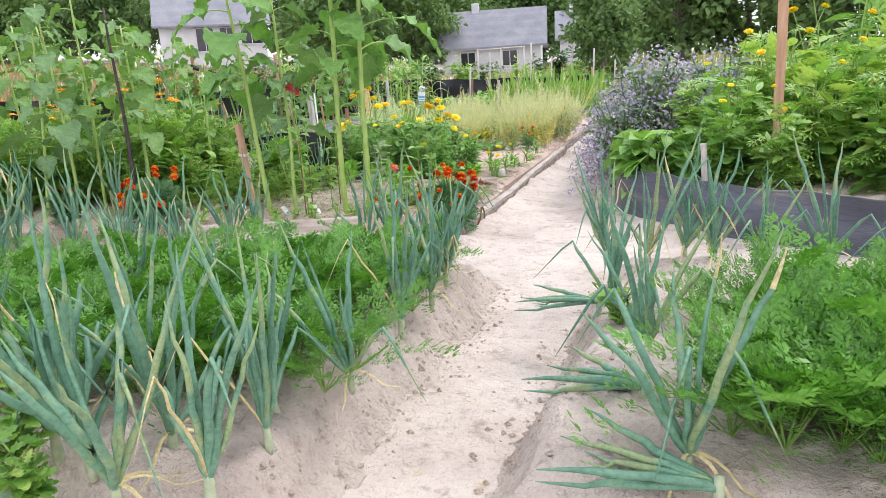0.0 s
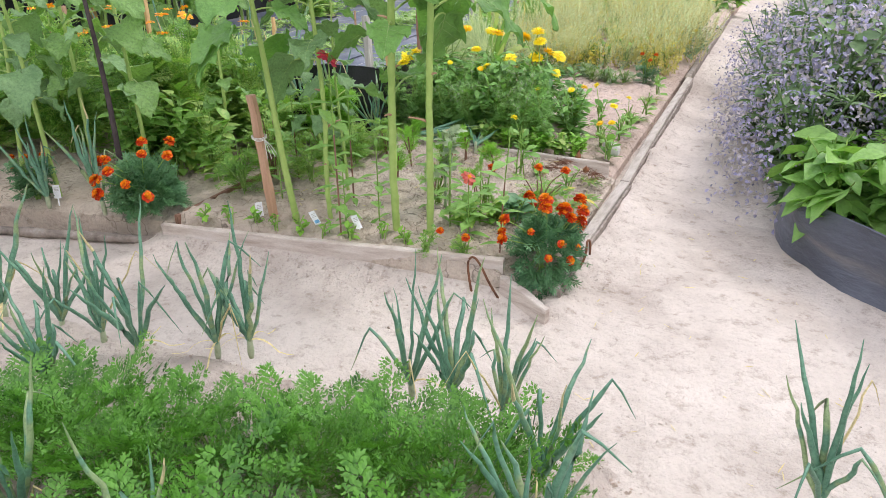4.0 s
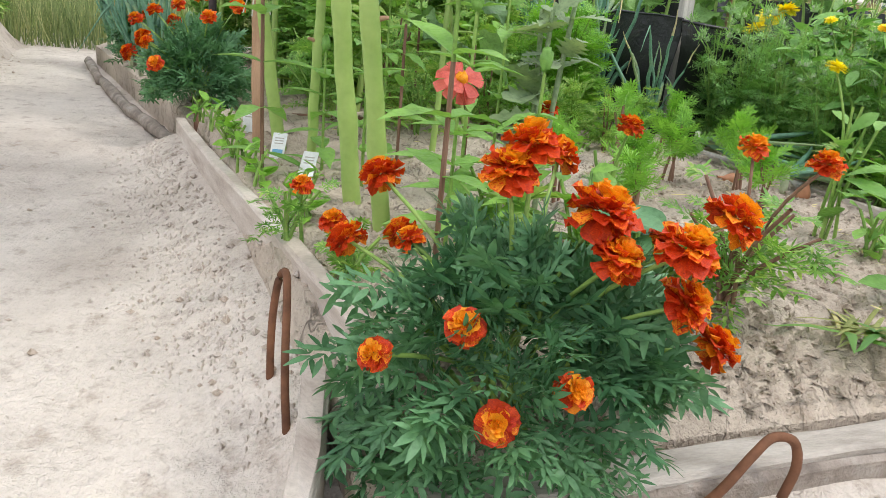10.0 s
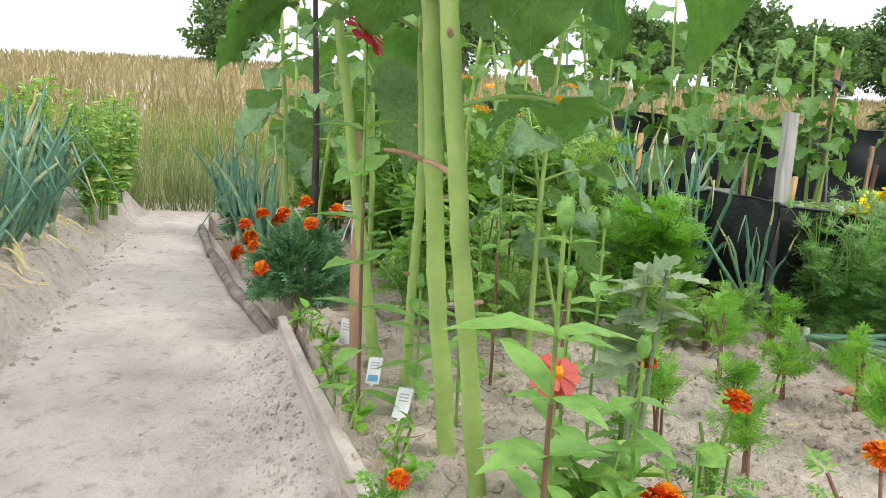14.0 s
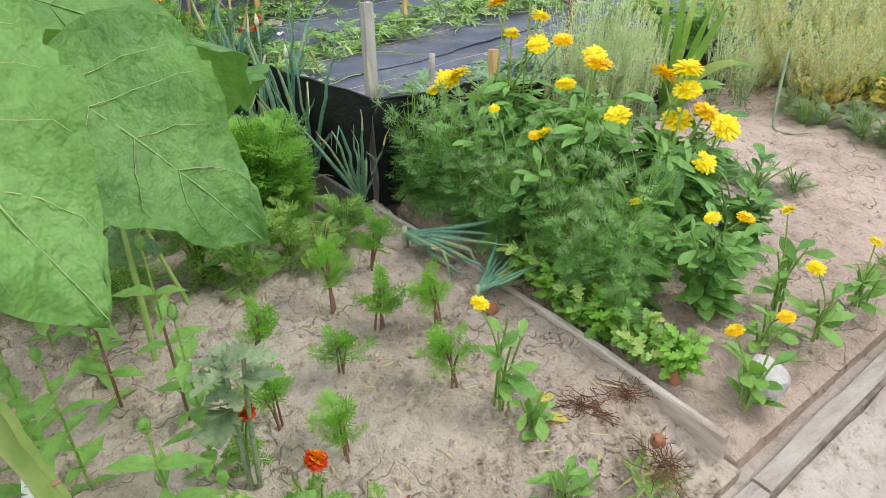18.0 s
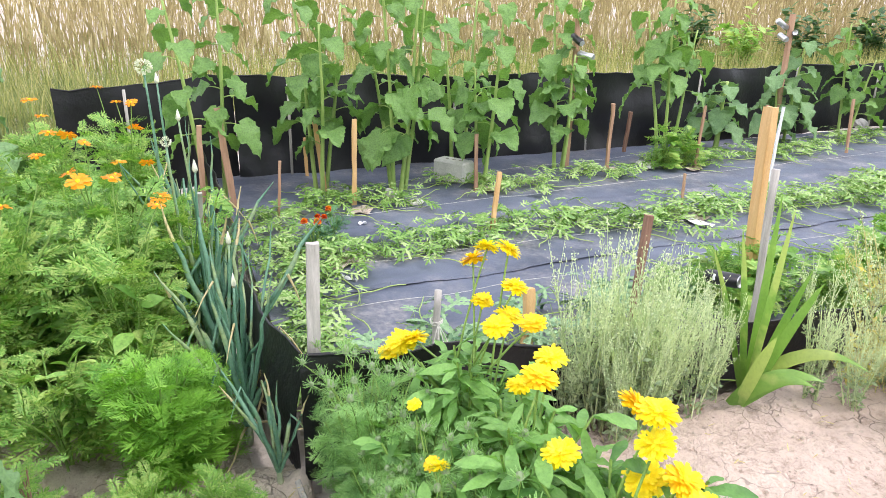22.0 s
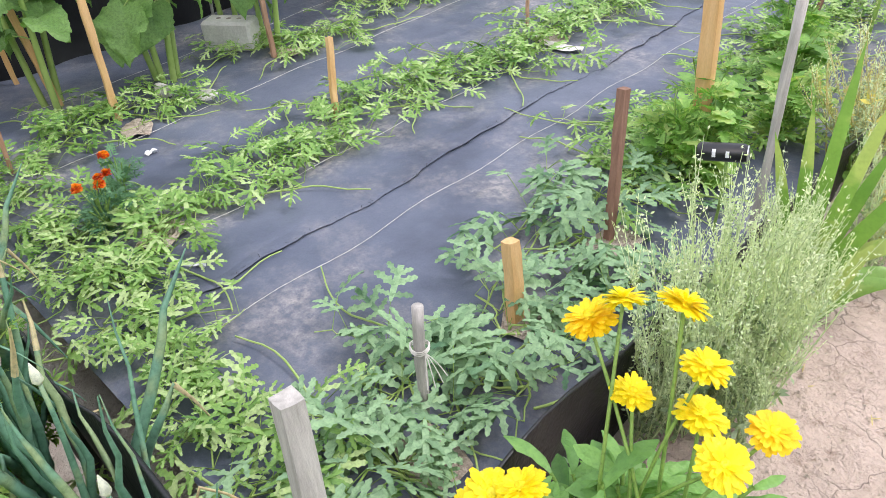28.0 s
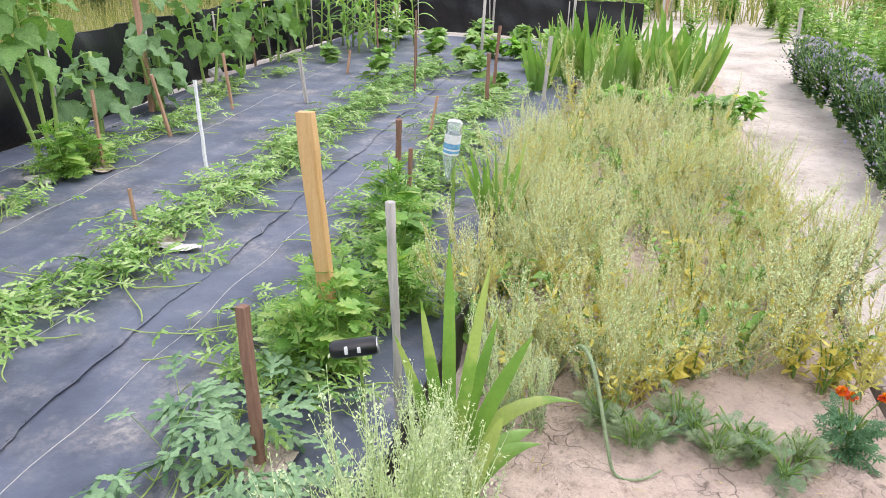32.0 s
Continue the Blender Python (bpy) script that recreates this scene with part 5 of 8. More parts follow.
def flower(kind, parent, at, facing, size, seed):
    """A flower head with its petals and middle under a plant."""
    key = (kind, seed % 5)
    if key not in HEADS:
        r = np.random.default_rng(seed % 5 + 5)
        pet, mid = Geo(), Geo()

        def take(g, *gs):
            for h in gs:
                g.add(np.concatenate(h.v), np.concatenate(h.q))
        if kind == "marigold":
            take(pet, ring_form(RUFFLE, 11, -0.3, 0.1, 0.38, 0.28, r, -0.04), ring_form(RUFFLE, 12, 0.05, 0.1, 0.42, 0.25, r), ring_form(RUFFLE, 12, 0.4, 0.1, 0.36, 0.28, r, 0.05), ring_form(RUFFLE, 9, 0.75, 0.08, 0.3, 0.3, r, 0.08))
            take(mid, ring_form(RUFFLE, 9, 0.65, 0.06, 0.3, 0.3, r, 0.14), ring_form(RUFFLE, 13, 1.0, 0.06, 0.24, 0.35, r, 0.16), ring_form(RUFFLE, 9, 1.25, 0.03, 0.2, 0.3, r, 0.2))
            mats = (M_ORANGE, M_AMBER)
        elif kind == "calendula":
            take(pet, ring_form(STRAP, 24, 0.02, 0.1, 0.42, 0.1, r), ring_form(STRAP, 22, 0.3, 0.1, 0.36, 0.12, r, 0.03), ring_form(STRAP, 16, 0.65, 0.08, 0.26, 0.15, r, 0.06), ring_form(STRAP, 20, -0.2, 0.1, 0.36, 0.12, r, -0.02))
            mid.add(*dome(0.13, 0.13, seed))
            mats = (M_GOLD if seed % 5 == 2 else M_YELLOW, M_YELLOW)
        elif kind == "bud":
            take(pet, ring_form(STRAP, 14, 1.25, 0.1, 0.42, 0.1, r, 0.0), ring_form(STRAP, 10, 1.4, 0.06, 0.44, 0.1, r, 0.02))
            mid.add(*dome(0.17, 0.12, seed))
            mats = (M_YELLOW, M_STALK)
        elif kind in ("zinnia", "coral"):
            take(pet, ring_form(PETAL, 11, -0.1, 0.12, 0.42, 0.1, r), ring_form(PETAL, 9, 0.25, 0.1, 0.36, 0.12, r, 0.05))
            mid.add(*dome(0.15, 0.2, seed))
            mats = (M_PINK if kind == "zinnia" else M_CORAL, M_AMBER)
        elif kind == "pod":
            take(pet, ring_form(THREAD, 16, 0.4, 0.1, 0.75, 0.35, r), ring_form(THREAD, 14, 0.9, 0.1, 0.8, 0.3, r))
            mid.add(*dome(0.24, 0.42, seed))
            mats = (M_DILL, M_GREYGREEN)
        elif kind == "cosmos":
            take(pet, ring_form(PETAL, 8, 0.1, 0.08, 0.42, 0.1, r), ring_form(PETAL, 6, 0.35, 0.06, 0.34, 0.1, r, 0.03))
            mid.add(*dome(0.1, 0.12, seed))
            mats = (M_AMBER, M_YELLOW)
        HEADS[key] = (pet.mesh("petals", mats[0]), mid.mesh("flower_middle", mats[1]))
    pm, mm = HEADS[key]
    ob = new("flower_head", pm)
    ob.parent = parent
    q = Vector(facing).to_track_quat("Z", "Y").to_matrix().to_4x4()
    ob.matrix_basis = Matrix.Translation(at) @ q @ Matrix.Rotation(seed * 1.7, 4, 'Z') @ Matrix.Diagonal((size, size, size, 1))
    c = new("flower_middle", mm)
    c.parent = ob
    return ob


def stem_to(g, base, tip, rad=0.003, bow=0.05, sides=5):
    base, tip = np.array(base, float), np.array(tip, float)
    t = np.linspace(0, 1, 6)[:, None]
    mid = base + (tip - base) * t
    mid[:, :2] += (base[:2] - tip[:2]) * bow * np.sin(t * np.pi) * 2
    g.add(*tube(mid, np.linspace(rad * 1.4, rad, 6), sides, False))
    return mid


def make_bush(name, label, cat, seed, height, radius, forms, leaf_size, leaves, leaf_mat, stems=9, heads=(), head_kind="", head_size=0.05, stem_mat=None, leaf_up=0.4, low=0.1, rad=0.003, head_stem=True, glow_tips=0, split=False):
    """A many-stemmed plant with leaves along its stems and given or random flower heads."""
    def build():
        r = np.random.default_rng(seed)
        root = thing(name, label, cat)
        st, fo = Geo(), Geo()
        w = dirs(r, stems, 0.5, 1.45)
        lines = []
        for k in range(stems):
            tip = np.array([w[k][0] * radius * r.uniform(0.6, 1.1), w[k][1] * radius * r.uniform(0.6, 1.1), height * r.uniform(0.6, 1.0)])
            if split:
                one = Geo()
                lines.append(stem_to(one, (r.normal() * 0.01, r.normal() * 0.01, -0.01), tip, rad, 0.1))
                part("stem", one, stem_mat or M_STALK, root)
            else:
                lines.append(stem_to(st, (r.normal() * 0.01, r.normal() * 0.01, -0.01), tip, rad, 0.1))
        lines = np.array(lines)
        n = leaves
        k = r.integers(0, stems, n)
        t = low + (1 - low) * r.random(n) ** 0.8
        i = np.minimum((t * 5).astype(int), 4)
        f = (t * 5 - i)[:, None]
        pos = lines[k, i] * (1 - f) + lines[k, i + 1] * f
        a = r.uniform(0, 6.28, n)
        out = unit(pos * (1, 1, 0)) * 0.6
        way = unit(np.stack([np.cos(a), np.sin(a), leaf_up + r.normal(size=n) * 0.3], -1) + out)
        nor = np.stack([r.normal(size=n) * 0.3, r.normal(size=n) * 0.3, np.ones(n)], -1)
        sz = leaf_size * r.uniform(0.6, 1.2, n) * (1.1 - 0.4 * t)
        for j, fm in enumerate(forms):
            s = np.arange(n) % len(forms) == j
            scatter(fo, fm, pos[s], way[s], nor[s], sz[s])
        for j, h in enumerate(heads):
            if head_stem:
                one = Geo()
                stem_to(one, lines[j % stems][3], np.array(h) - (0, 0, head_size * 0.1), rad * 0.8, 0.1)
                part("flower_stem", one, stem_mat or M_STALK, root)
        if not split:
            tagged(part("stem_clump", st, stem_mat or M_STALK, root), kind="stuff")
        part("foliage", fo, leaf_mat, root)
        for j, h in enumerate(heads):
            d = (np.array(h) * (1, 1, 0)) * 1.0 + (r.normal() * 0.2, r.normal() * 0.2, 0.9)
            flower(head_kind, root, h, d, head_size * r.uniform(0.82, 1.15), seed + j)
        return root
    return build


def heads_on(seed, n, radius, height):
    r = np.random.default_rng(seed)
    a, d = r.uniform(0, 6.28, n), radius * r.uniform(0.2, 1.0, n)
    return [(d[i] * math.cos(a[i]), d[i] * math.sin(a[i]), height * r.uniform(0.75, 1.1)) for i in range(n)]


def put(build, x, y, z=0.0, turn=0.0, size=1.0, group=""):
    ob = build()
    ob.matrix_basis = pose(x, y, z, 0, 0, turn)
    ob.scale = (size, size, size)
    if group:
        ob["group"] = group
    return ob


# ---- marigolds ----
corner = [(0.117, -0.086, 0.174), (0.157, 0.006, 0.133), (0.147, -0.059, 0.100), (0.102, -0.169, 0.146), (-0.125, -0.145, 0.269), (-0.114, -0.184, 0.190), (0.019, -0.034, 0.313), (0.007, -0.007, 0.340), (-0.106, 0.071, 0.307), (0.076, 0.051, 0.287), (0.106, 0.060, 0.247), (0.098, 0.185, 0.290), (0.142, 0.112, 0.271), (0.132, 0.127, 0.211), (0.095, 0.201, 0.143), (-0.150, -0.112, 0.188), (-0.002, -0.127, 0.227)]
def make_dome(name, label, seed, radii, centre, heads, head_size, leaves, leaf, over=None, sizes=()):
    """A low dome of cut leaves with flower heads at its surface; it hangs down on the side named by over."""
    def build():
        r = np.random.default_rng(seed)
        root = thing(name, label, "marigold")
        c, ax = np.array(centre, float), np.array(radii, float)
        d = unit(r.normal(size=(leaves, 3)))
        d[:, 2] = np.where(d[:, 2] < 0, d[:, 2] * 0.75, d[:, 2])
        if over is not None:
            bad = (d[:, 2] < 0.05) & (d @ np.array(over) < 0.05)
            d[bad, 2] = np.abs(d[bad, 2]) + 0.1
        else:
            d[:, 2] = np.abs(d[:, 2])
        d = unit(d)
        u = 0.45 + 0.5 * np.sqrt(r.random((leaves, 1)))
        pos = c + d * ax * u
        way = unit(d * 1.3 + r.normal(size=d.shape) * 0.5 + (0, 0, 0.1))
        nor = d + (0, 0, 0.7) + r.normal(size=d.shape) * 0.3
        fo = Geo()
        sz = leaf * r.uniform(0.65, 1.15, leaves)
        for j in range(3):
            s = np.arange(leaves) % 3 == j
            scatter(fo, MARIS[j], pos[s], way[s], nor[s], sz[s])
        for j in range(18):
            one = Geo()
            stem_to(one, (r.normal() * 0.02, r.normal() * 0.02, -0.02), c + unit(np.array((r.normal(), r.normal(), 0.9))) * ax * 0.85, 0.003, 0.1)
            part("stem", one, M_STALK, root)
        part("foliage", fo, M_MARLEAF, root)
        for j, h in enumerate(heads):
            h = np.array(h, float)
            e = (h - c) / ax
            m = np.linalg.norm(e)
            if m < 1.5:
                h = c + (h - c) * 1.5 / m
            one = Geo()
            stem_to(one, c + (h - c) * 0.3, h - unit(h - c) * head_size * 0.1, 0.0025, 0.1)
            part("flower_stem", one, M_STALK, root)
            flower("marigold", root, h, unit(h - c) + (r.normal() * 0.15, r.normal() * 0.15, 0.35), head_size * (sizes[j] if j < len(sizes) else r.uniform(0.85, 1.2)), seed + j)
        return root
    return build


put(make_dome("marigold_bush", "dense marigold bush with orange-red flowers at the bed corner", 3, (0.095, 0.15, 0.13), (0.03, -0.01, 0.07), corner, 0.058, 310, 0.084, (0.8, -0.6, 0), (0.72, 0.68, 0.75, 0.6, 0.95, 0.9, 1.1, 1.2, 0.95, 1.35, 1.0, 1.1, 1.1, 1.05, 1.0, 0.8, 0.6)), 0.1, 0.18, -0.06, 0, 1, "marigolds")
put(make_dome("marigold_bush", "dark green marigold bush with rusty orange flowers by the board", 4, (0.12, 0.12, 0.18), (0, 0, 0.04), [(0.08, -0.16, 0.2), (0.02, -0.2, 0.27), (-0.06, -0.15, 0.3), (0.1, -0.05, 0.33), (0.16, 0.05, 0.3), (-0.1, -0.2, 0.2), (-0.18, -0.1, 0.26), (0.02, 0.02, 0.36), (0.18, -0.12, 0.14), (-0.04, -0.24, 0.15), (0.08, 0.14, 0.34)], 0.058, 330, 0.09), -1.92, -0.36, 0.0, 0, 1, "marigolds")
put(make_bush("marigold_plant", "open marigold plant with purplish stems and few orange flowers", "marigold", 5, 0.2, 0.14, MARIS, 0.085, 55, M_GREEN, 9, [(-0.02, 0.0, 0.25), (0.12, 0.01, 0.255), (0.02, -0.14, 0.12)], "marigold", 0.05, stem_mat=M_BROWN), -0.1, 0.61, 0.0, 0, 1, "marigolds")
for i, (x, y, n, h) in enumerate(((-0.36, 0.5, 1, 0.2), (-0.6, 0.43, 1, 0.18), (-0.37, -0.06, 1, 0.1), (-0.22, 0.02, 1, 0.08), (-3.75, 1.62, 4, 0.22), (-3.95, 1.75, 2, 0.2), (-0.46, 3.74, 3, 0.2))):
    put(make_bush("marigold_plant", "small marigold plant with bright orange flowers", "marigold", 8 + i, h, 0.1 if n > 1 else 0.06, MARIS, 0.085 if n > 1 else 0.055, 45 if n > 1 else 18, M_MARLEAF if n > 1 else M_GREEN, 6, heads_on(i + 3, n, 0.08, h + 0.03), "marigold" if i < 4 else "marigold", 0.045), x, y, 0.0, 40 * i, 1, "marigolds")

# ---- calendulas ----
SPOON_L = leaf_form([0.05, 0.09, 0.13, 0.17, 0.185, 0.15, 0.02], 5, 0.25, 0.45, 0.035, 9)
CALF = leaf_form([0.03, 0.07, 0.1, 0.14, 0.125, 0.155, 0.13, 0.09, 0.02], 3, 0.35, 0.5, 0.04, 5)
cal = [(-1.474, 1.966, 0.80), (-1.56, 1.93, 0.78), (-1.6, 1.9, 0.73), (-1.42, 1.97, 0.7), (-1.5, 1.9, 0.63), (-1.4, 1.95, 0.62), (-1.32, 1.88, 0.63), (-1.3, 1.98, 0.64), (-1.56, 1.7, 0.5), (-1.6, 1.67, 0.47), (-1.62, 1.64, 0.43), (-1.09, 1.94, 0.645), (-1.0, 1.87, 0.65), (-0.9, 2.08, 0.6), (-0.79, 2.06, 0.65), (-0.77, 2.05, 0.585), (-0.79, 2.05, 0.48), (-0.64, 2.1, 0.49), (-0.72, 2.1, 0.515), (-0.92, 1.9, 0.485), (-1.18, 1.9, 0.52), (-0.62, 2.0, 0.4)]
groups = {(-1.42, 1.84): cal[:11], (-1.06, 1.86): [cal[11], cal[12], cal[19], cal[20]], (-0.78, 1.98): cal[13:19] + [cal[21]]}
for i, ((x, y), hs) in enumerate(groups.items()):
    put(make_bush("calendula_plant", "leafy calendula plant full of yellow flowers on long stems", "calendula", 30 + i, 0.52, 0.26, [CALF, SPOON_L, CALF], 0.135, 680, M_CALLEAF, 22, [(a - x, b - y, c) for a, b, c in hs], "calendula", 0.088, low=0.03, rad=0.004, split=True), x, y, 0.0, 0, 1, "calendulas")
for i, (x, y, h, n) in enumerate(((-0.6, 1.72, 0.4, 1), (-0.42, 1.84, 0.34, 2), (-0.93, 1.62, 0.42, 2), (-1.2, 1.62, 0.4, 1), (-0.3, 2.05, 0.25, 1), (-0.14, 2.02, 0.18, 1), (-0.17, 2.3, 0.18, 1), (-0.09, 1.62, 0.16, 1), (-0.33, 1.09, 0.12, 0), (-0.1, 1.0, 0.12, 0), (-0.28, 3.4, 0.18, 0), (-0.18, 2.75, 0.15, 0), (-0.2, 1.85, 0.15, 1), (-0.42, 1.06, 0.29, 1), (-0.55, 2.14, 0.36, 0), (-0.78, 2.22, 0.42, 0))):
    put(make_bush("calendula_plant", "young calendula plant with pale green spoon-shaped leaves", "calendula", 40 + i, h, 0.08 if h < 0.3 else 0.18, [SPOON], 0.1 if h > 0.15 else 0.08, 16 if h < 0.3 else 160, M_ZINLEAF if h < 0.3 else M_CALLEAF, 5 if h < 0.3 else 9, heads_on(i, n, 0.07, h + 0.06), "calendula", 0.05, low=0.0, leaf_up=0.5), x, y, 0.0, 50 * i, 1, "calendulas")

# ---- zinnias and tall flowers ----
BROADL = leaf_form([0.05, 0.17, 0.22, 0.24, 0.21, 0.15, 0.07, 0.01], 5, 0.3, 0.35, 0.015, 6)
BROAD_H = leaf_form([0.05, 0.22, 0.33, 0.38, 0.37, 0.31, 0.22, 0.12, 0.01], 7, 0.28, 0.45, 0.035, 11)
def make_zinnia(seed, height, kind, pairs=6, leaf=0.12, size=0.08, tip=(0, 0)):
    def build():
        r = np.random.default_rng(seed)
        root = thing("zinnia_plant", {"zinnia": "tall zinnia plant with a crimson flower", "coral": "low zinnia plant with a coral flower", "": "tall zinnia plant with a faded pale seed head"}[kind], "zinnia")
        st = Geo()
        p = stem_to(st, (0, 0, -0.01), (tip[0], tip[1], height), 0.0028, 0.1, 6)
        part("stem", st, M_STALK, root)
        if height > 0.5:
            low = Geo().add(*tube(p[:4], [0.0046, 0.0044, 0.0041, 0.0036], 6, False))
            part("lower_stem", low, M_BROWN, root, "purplish brown lower stem")
        for k in range(pairs):
            t = 0.08 + 0.8 * k / pairs
            i = min(int(t * 5), 4)
            q = p[i] + (p[i + 1] - p[i]) * (t * 5 - i)
            a = k * 1.57 + r.normal() * 0.2
            for s in (0, math.pi):
                g = Geo()
                scatter(g, BROADL if k % 2 else LANCE, q[None], np.array([[math.cos(a + s), math.sin(a + s), 0.35 + r.normal() * 0.2]]), np.array([[0, 0, 1.0]]), leaf * r.uniform(0.8, 1.25))
                part("leaf", g, M_ZINLEAF, root)
        if kind:
            flower(kind, root, (tip[0], tip[1], height), (0.5, 0.1, 0.6), size, seed)
        else:
            part("seed_head", Geo().add(*dome(0.011, 0.02, 3)).add(np.array(dome(0.011, -0.018, 4)[0]), dome(0.011, 0.018, 4)[1]), M_ZINLEAF, root, "pale green seed head").location = (tip[0], tip[1], height)
        return root
    return build


put(make_zinnia(1, 0.58, "", 6, 0.105, tip=(0.03, -0.02)), -0.085, 0.125, 0, 20, 1, "zinnias")
put(make_zinnia(2, 0.3, "coral", 5, 0.1, 0.075), -0.29, 0.19, 0, 0, 1, "zinnias")
put(make_zinnia(3, 0.85, "zinnia", 7, 0.12, 0.1), -0.82, -0.12, 0, 60, 1, "zinnias")
for i, (x, y, h) in enumerate(((-0.42, 0.24, 0.42), (-0.62, 0.36, 0.5), (-0.85, 0.36, 0.55), (-0.75, 0.1, 0.42), (-1.0, 0.22, 0.6), (-1.15, 0.2, 0.45), (-0.9, 0.02, 0.3), (-0.3, 0.33, 0.34), (-1.4, 0.1, 0.5), (-1.5, 0.35, 0.6))):
    put(make_zinnia(10 + i, h, "", 6, 0.085), x, y, 0, 77 * i, 1, "zinnias")
for i, (x, y) in enumerate(((-0.16, 0.45), (-0.24, 0.4), (-0.35, 0.3))):
    put(make_bush("potato_plant", "low broad-leaved dark green plant in the bed", "plant", 70 + i, 0.16, 0.13, [OVAL], 0.09, 40, M_MARLEAF if i == 0 else M_GREEN, 6, low=0.15), x, y, 0, 0, 1, "bed plants")
put(make_bush("grey_leaved_plant", "grey-green downy plant with ragged leaves on a tall stem", "plant", 75, 0.45, 0.06, [LOBED], 0.1, 22, M_GREYGREEN, 3, low=0.5, rad=0.005, stem_mat=M_GREYGREEN), -0.55, 0.42, 0, 0, 1, "bed plants")

# ---- seedlings with feathery tufts on dark stems ----
seed_spots = [P(*p, 0.0) for p in ((-0.57, 1.01), (-0.81, 1.11), (-0.5, 0.65), (-0.78, 0.77), (-1.08, 0.88), (-0.98, 0.6), (-0.7, 0.55), (-1.2, 1.1), (-0.9, 0.95))]
spread([make_bush("feathery_seedling", "small feathery lime-green seedling on a dark stem", "seedling", 80 + s, 0.17, 0.03, LIMES, 0.095, 17, M_LIME, 3, low=0.45, stem_mat=M_BROWN, leaf_up=1.2) for s in range(3)], seed_spots, "seedlings")

# ---- feathery bushes at the back of the bed ----
bushes = [P(*p, 0.0, s) for p, s in (((-1.72, 0.92), 1.0), ((-1.86, 1.02), 0.8))]
spread([make_bush("lime_bush", "soft feathery lime-green bush", "bush", 85 + s, 0.45, 0.17, LIMES, 0.14, 250, M_LIME, 22, low=0.05, leaf_up=0.5) for s in range(2)], bushes, "feathery bushes")
spots = [P(x, y, 0.0, s) for x, y, s in ((-1.36, 0.72, 0.62), (-1.5, 0.6, 0.75), (-1.4, 0.35, 0.8), (-1.46, 0.9, 0.62), (-1.65, 0.3, 0.9), (-1.9, 0.6, 1.0), (-1.42, 1.1, 0.6), (-1.3, 0.95, 0.45), (-1.62, 0.05, 0.8), (-2.02, 0.8, 1.05))]
spread([make_bush("unopened_marigold", "leafy green marigold plant not yet in flower", "marigold", 90 + s, 0.38, 0.15, FINEMARI, 0.14, 66, M_GREEN, 9, low=0.1, leaf_up=0.4, stem_mat=M_BROWN if s == 1 else None) for s in range(3)], spots, "bed plants")

# ---- dill and love-in-a-mist by the dividing board ----
dills = [P(*p, 0.0, s, 5) for p, s in [((-1.34 + 0.062 * i + rr.normal() * 0.03, 1.58 + 0.04 * math.sin(i * 2.1) + rr.normal() * 0.03), rr.uniform(0.75, 1.1) * (1 - 0.025 * i)) for i in range(15)] + [((-1.2 + 0.09 * i, 1.72 + rr.normal() * 0.05), rr.uniform(0.8, 1.05)) for i in range(8)] + [((-1.56, 1.5), 0.95), ((-1.45, 1.5), 1.0), ((-1.42, 1.6), 1.0)]]
spread([make_bush("love_in_a_mist", "wispy fine-leaved green plant with hazy seed pods", "herb", 110 + s, 0.42, 0.12, [DILLS[0], LIMES[1], DILLS[2]], 0.1, 120, M_DILL, 9, heads_on(300 + s, 8, 0.13, 0.45), "pod", 0.042, low=0.06, leaf_up=0.25, rad=0.0018) for s in range(3)], dills, "fine-leaved herbs")
spread([make_bush("parsley_plant", "low bright green parsley plant", "parsley", 120 + s, 0.15, 0.12, [LOBED], 0.065, 110, M_LIME if s else M_GREEN, 12, low=0.3) for s in range(2)], [P(*p, 0.0) for p in ((-0.85, 1.5), (-0.72, 1.5), (-0.6, 1.49), (-0.5, 1.5), (-0.38, 1.52), (-0.27, 1.54), (-0.62, 1.56))], "parsley row")
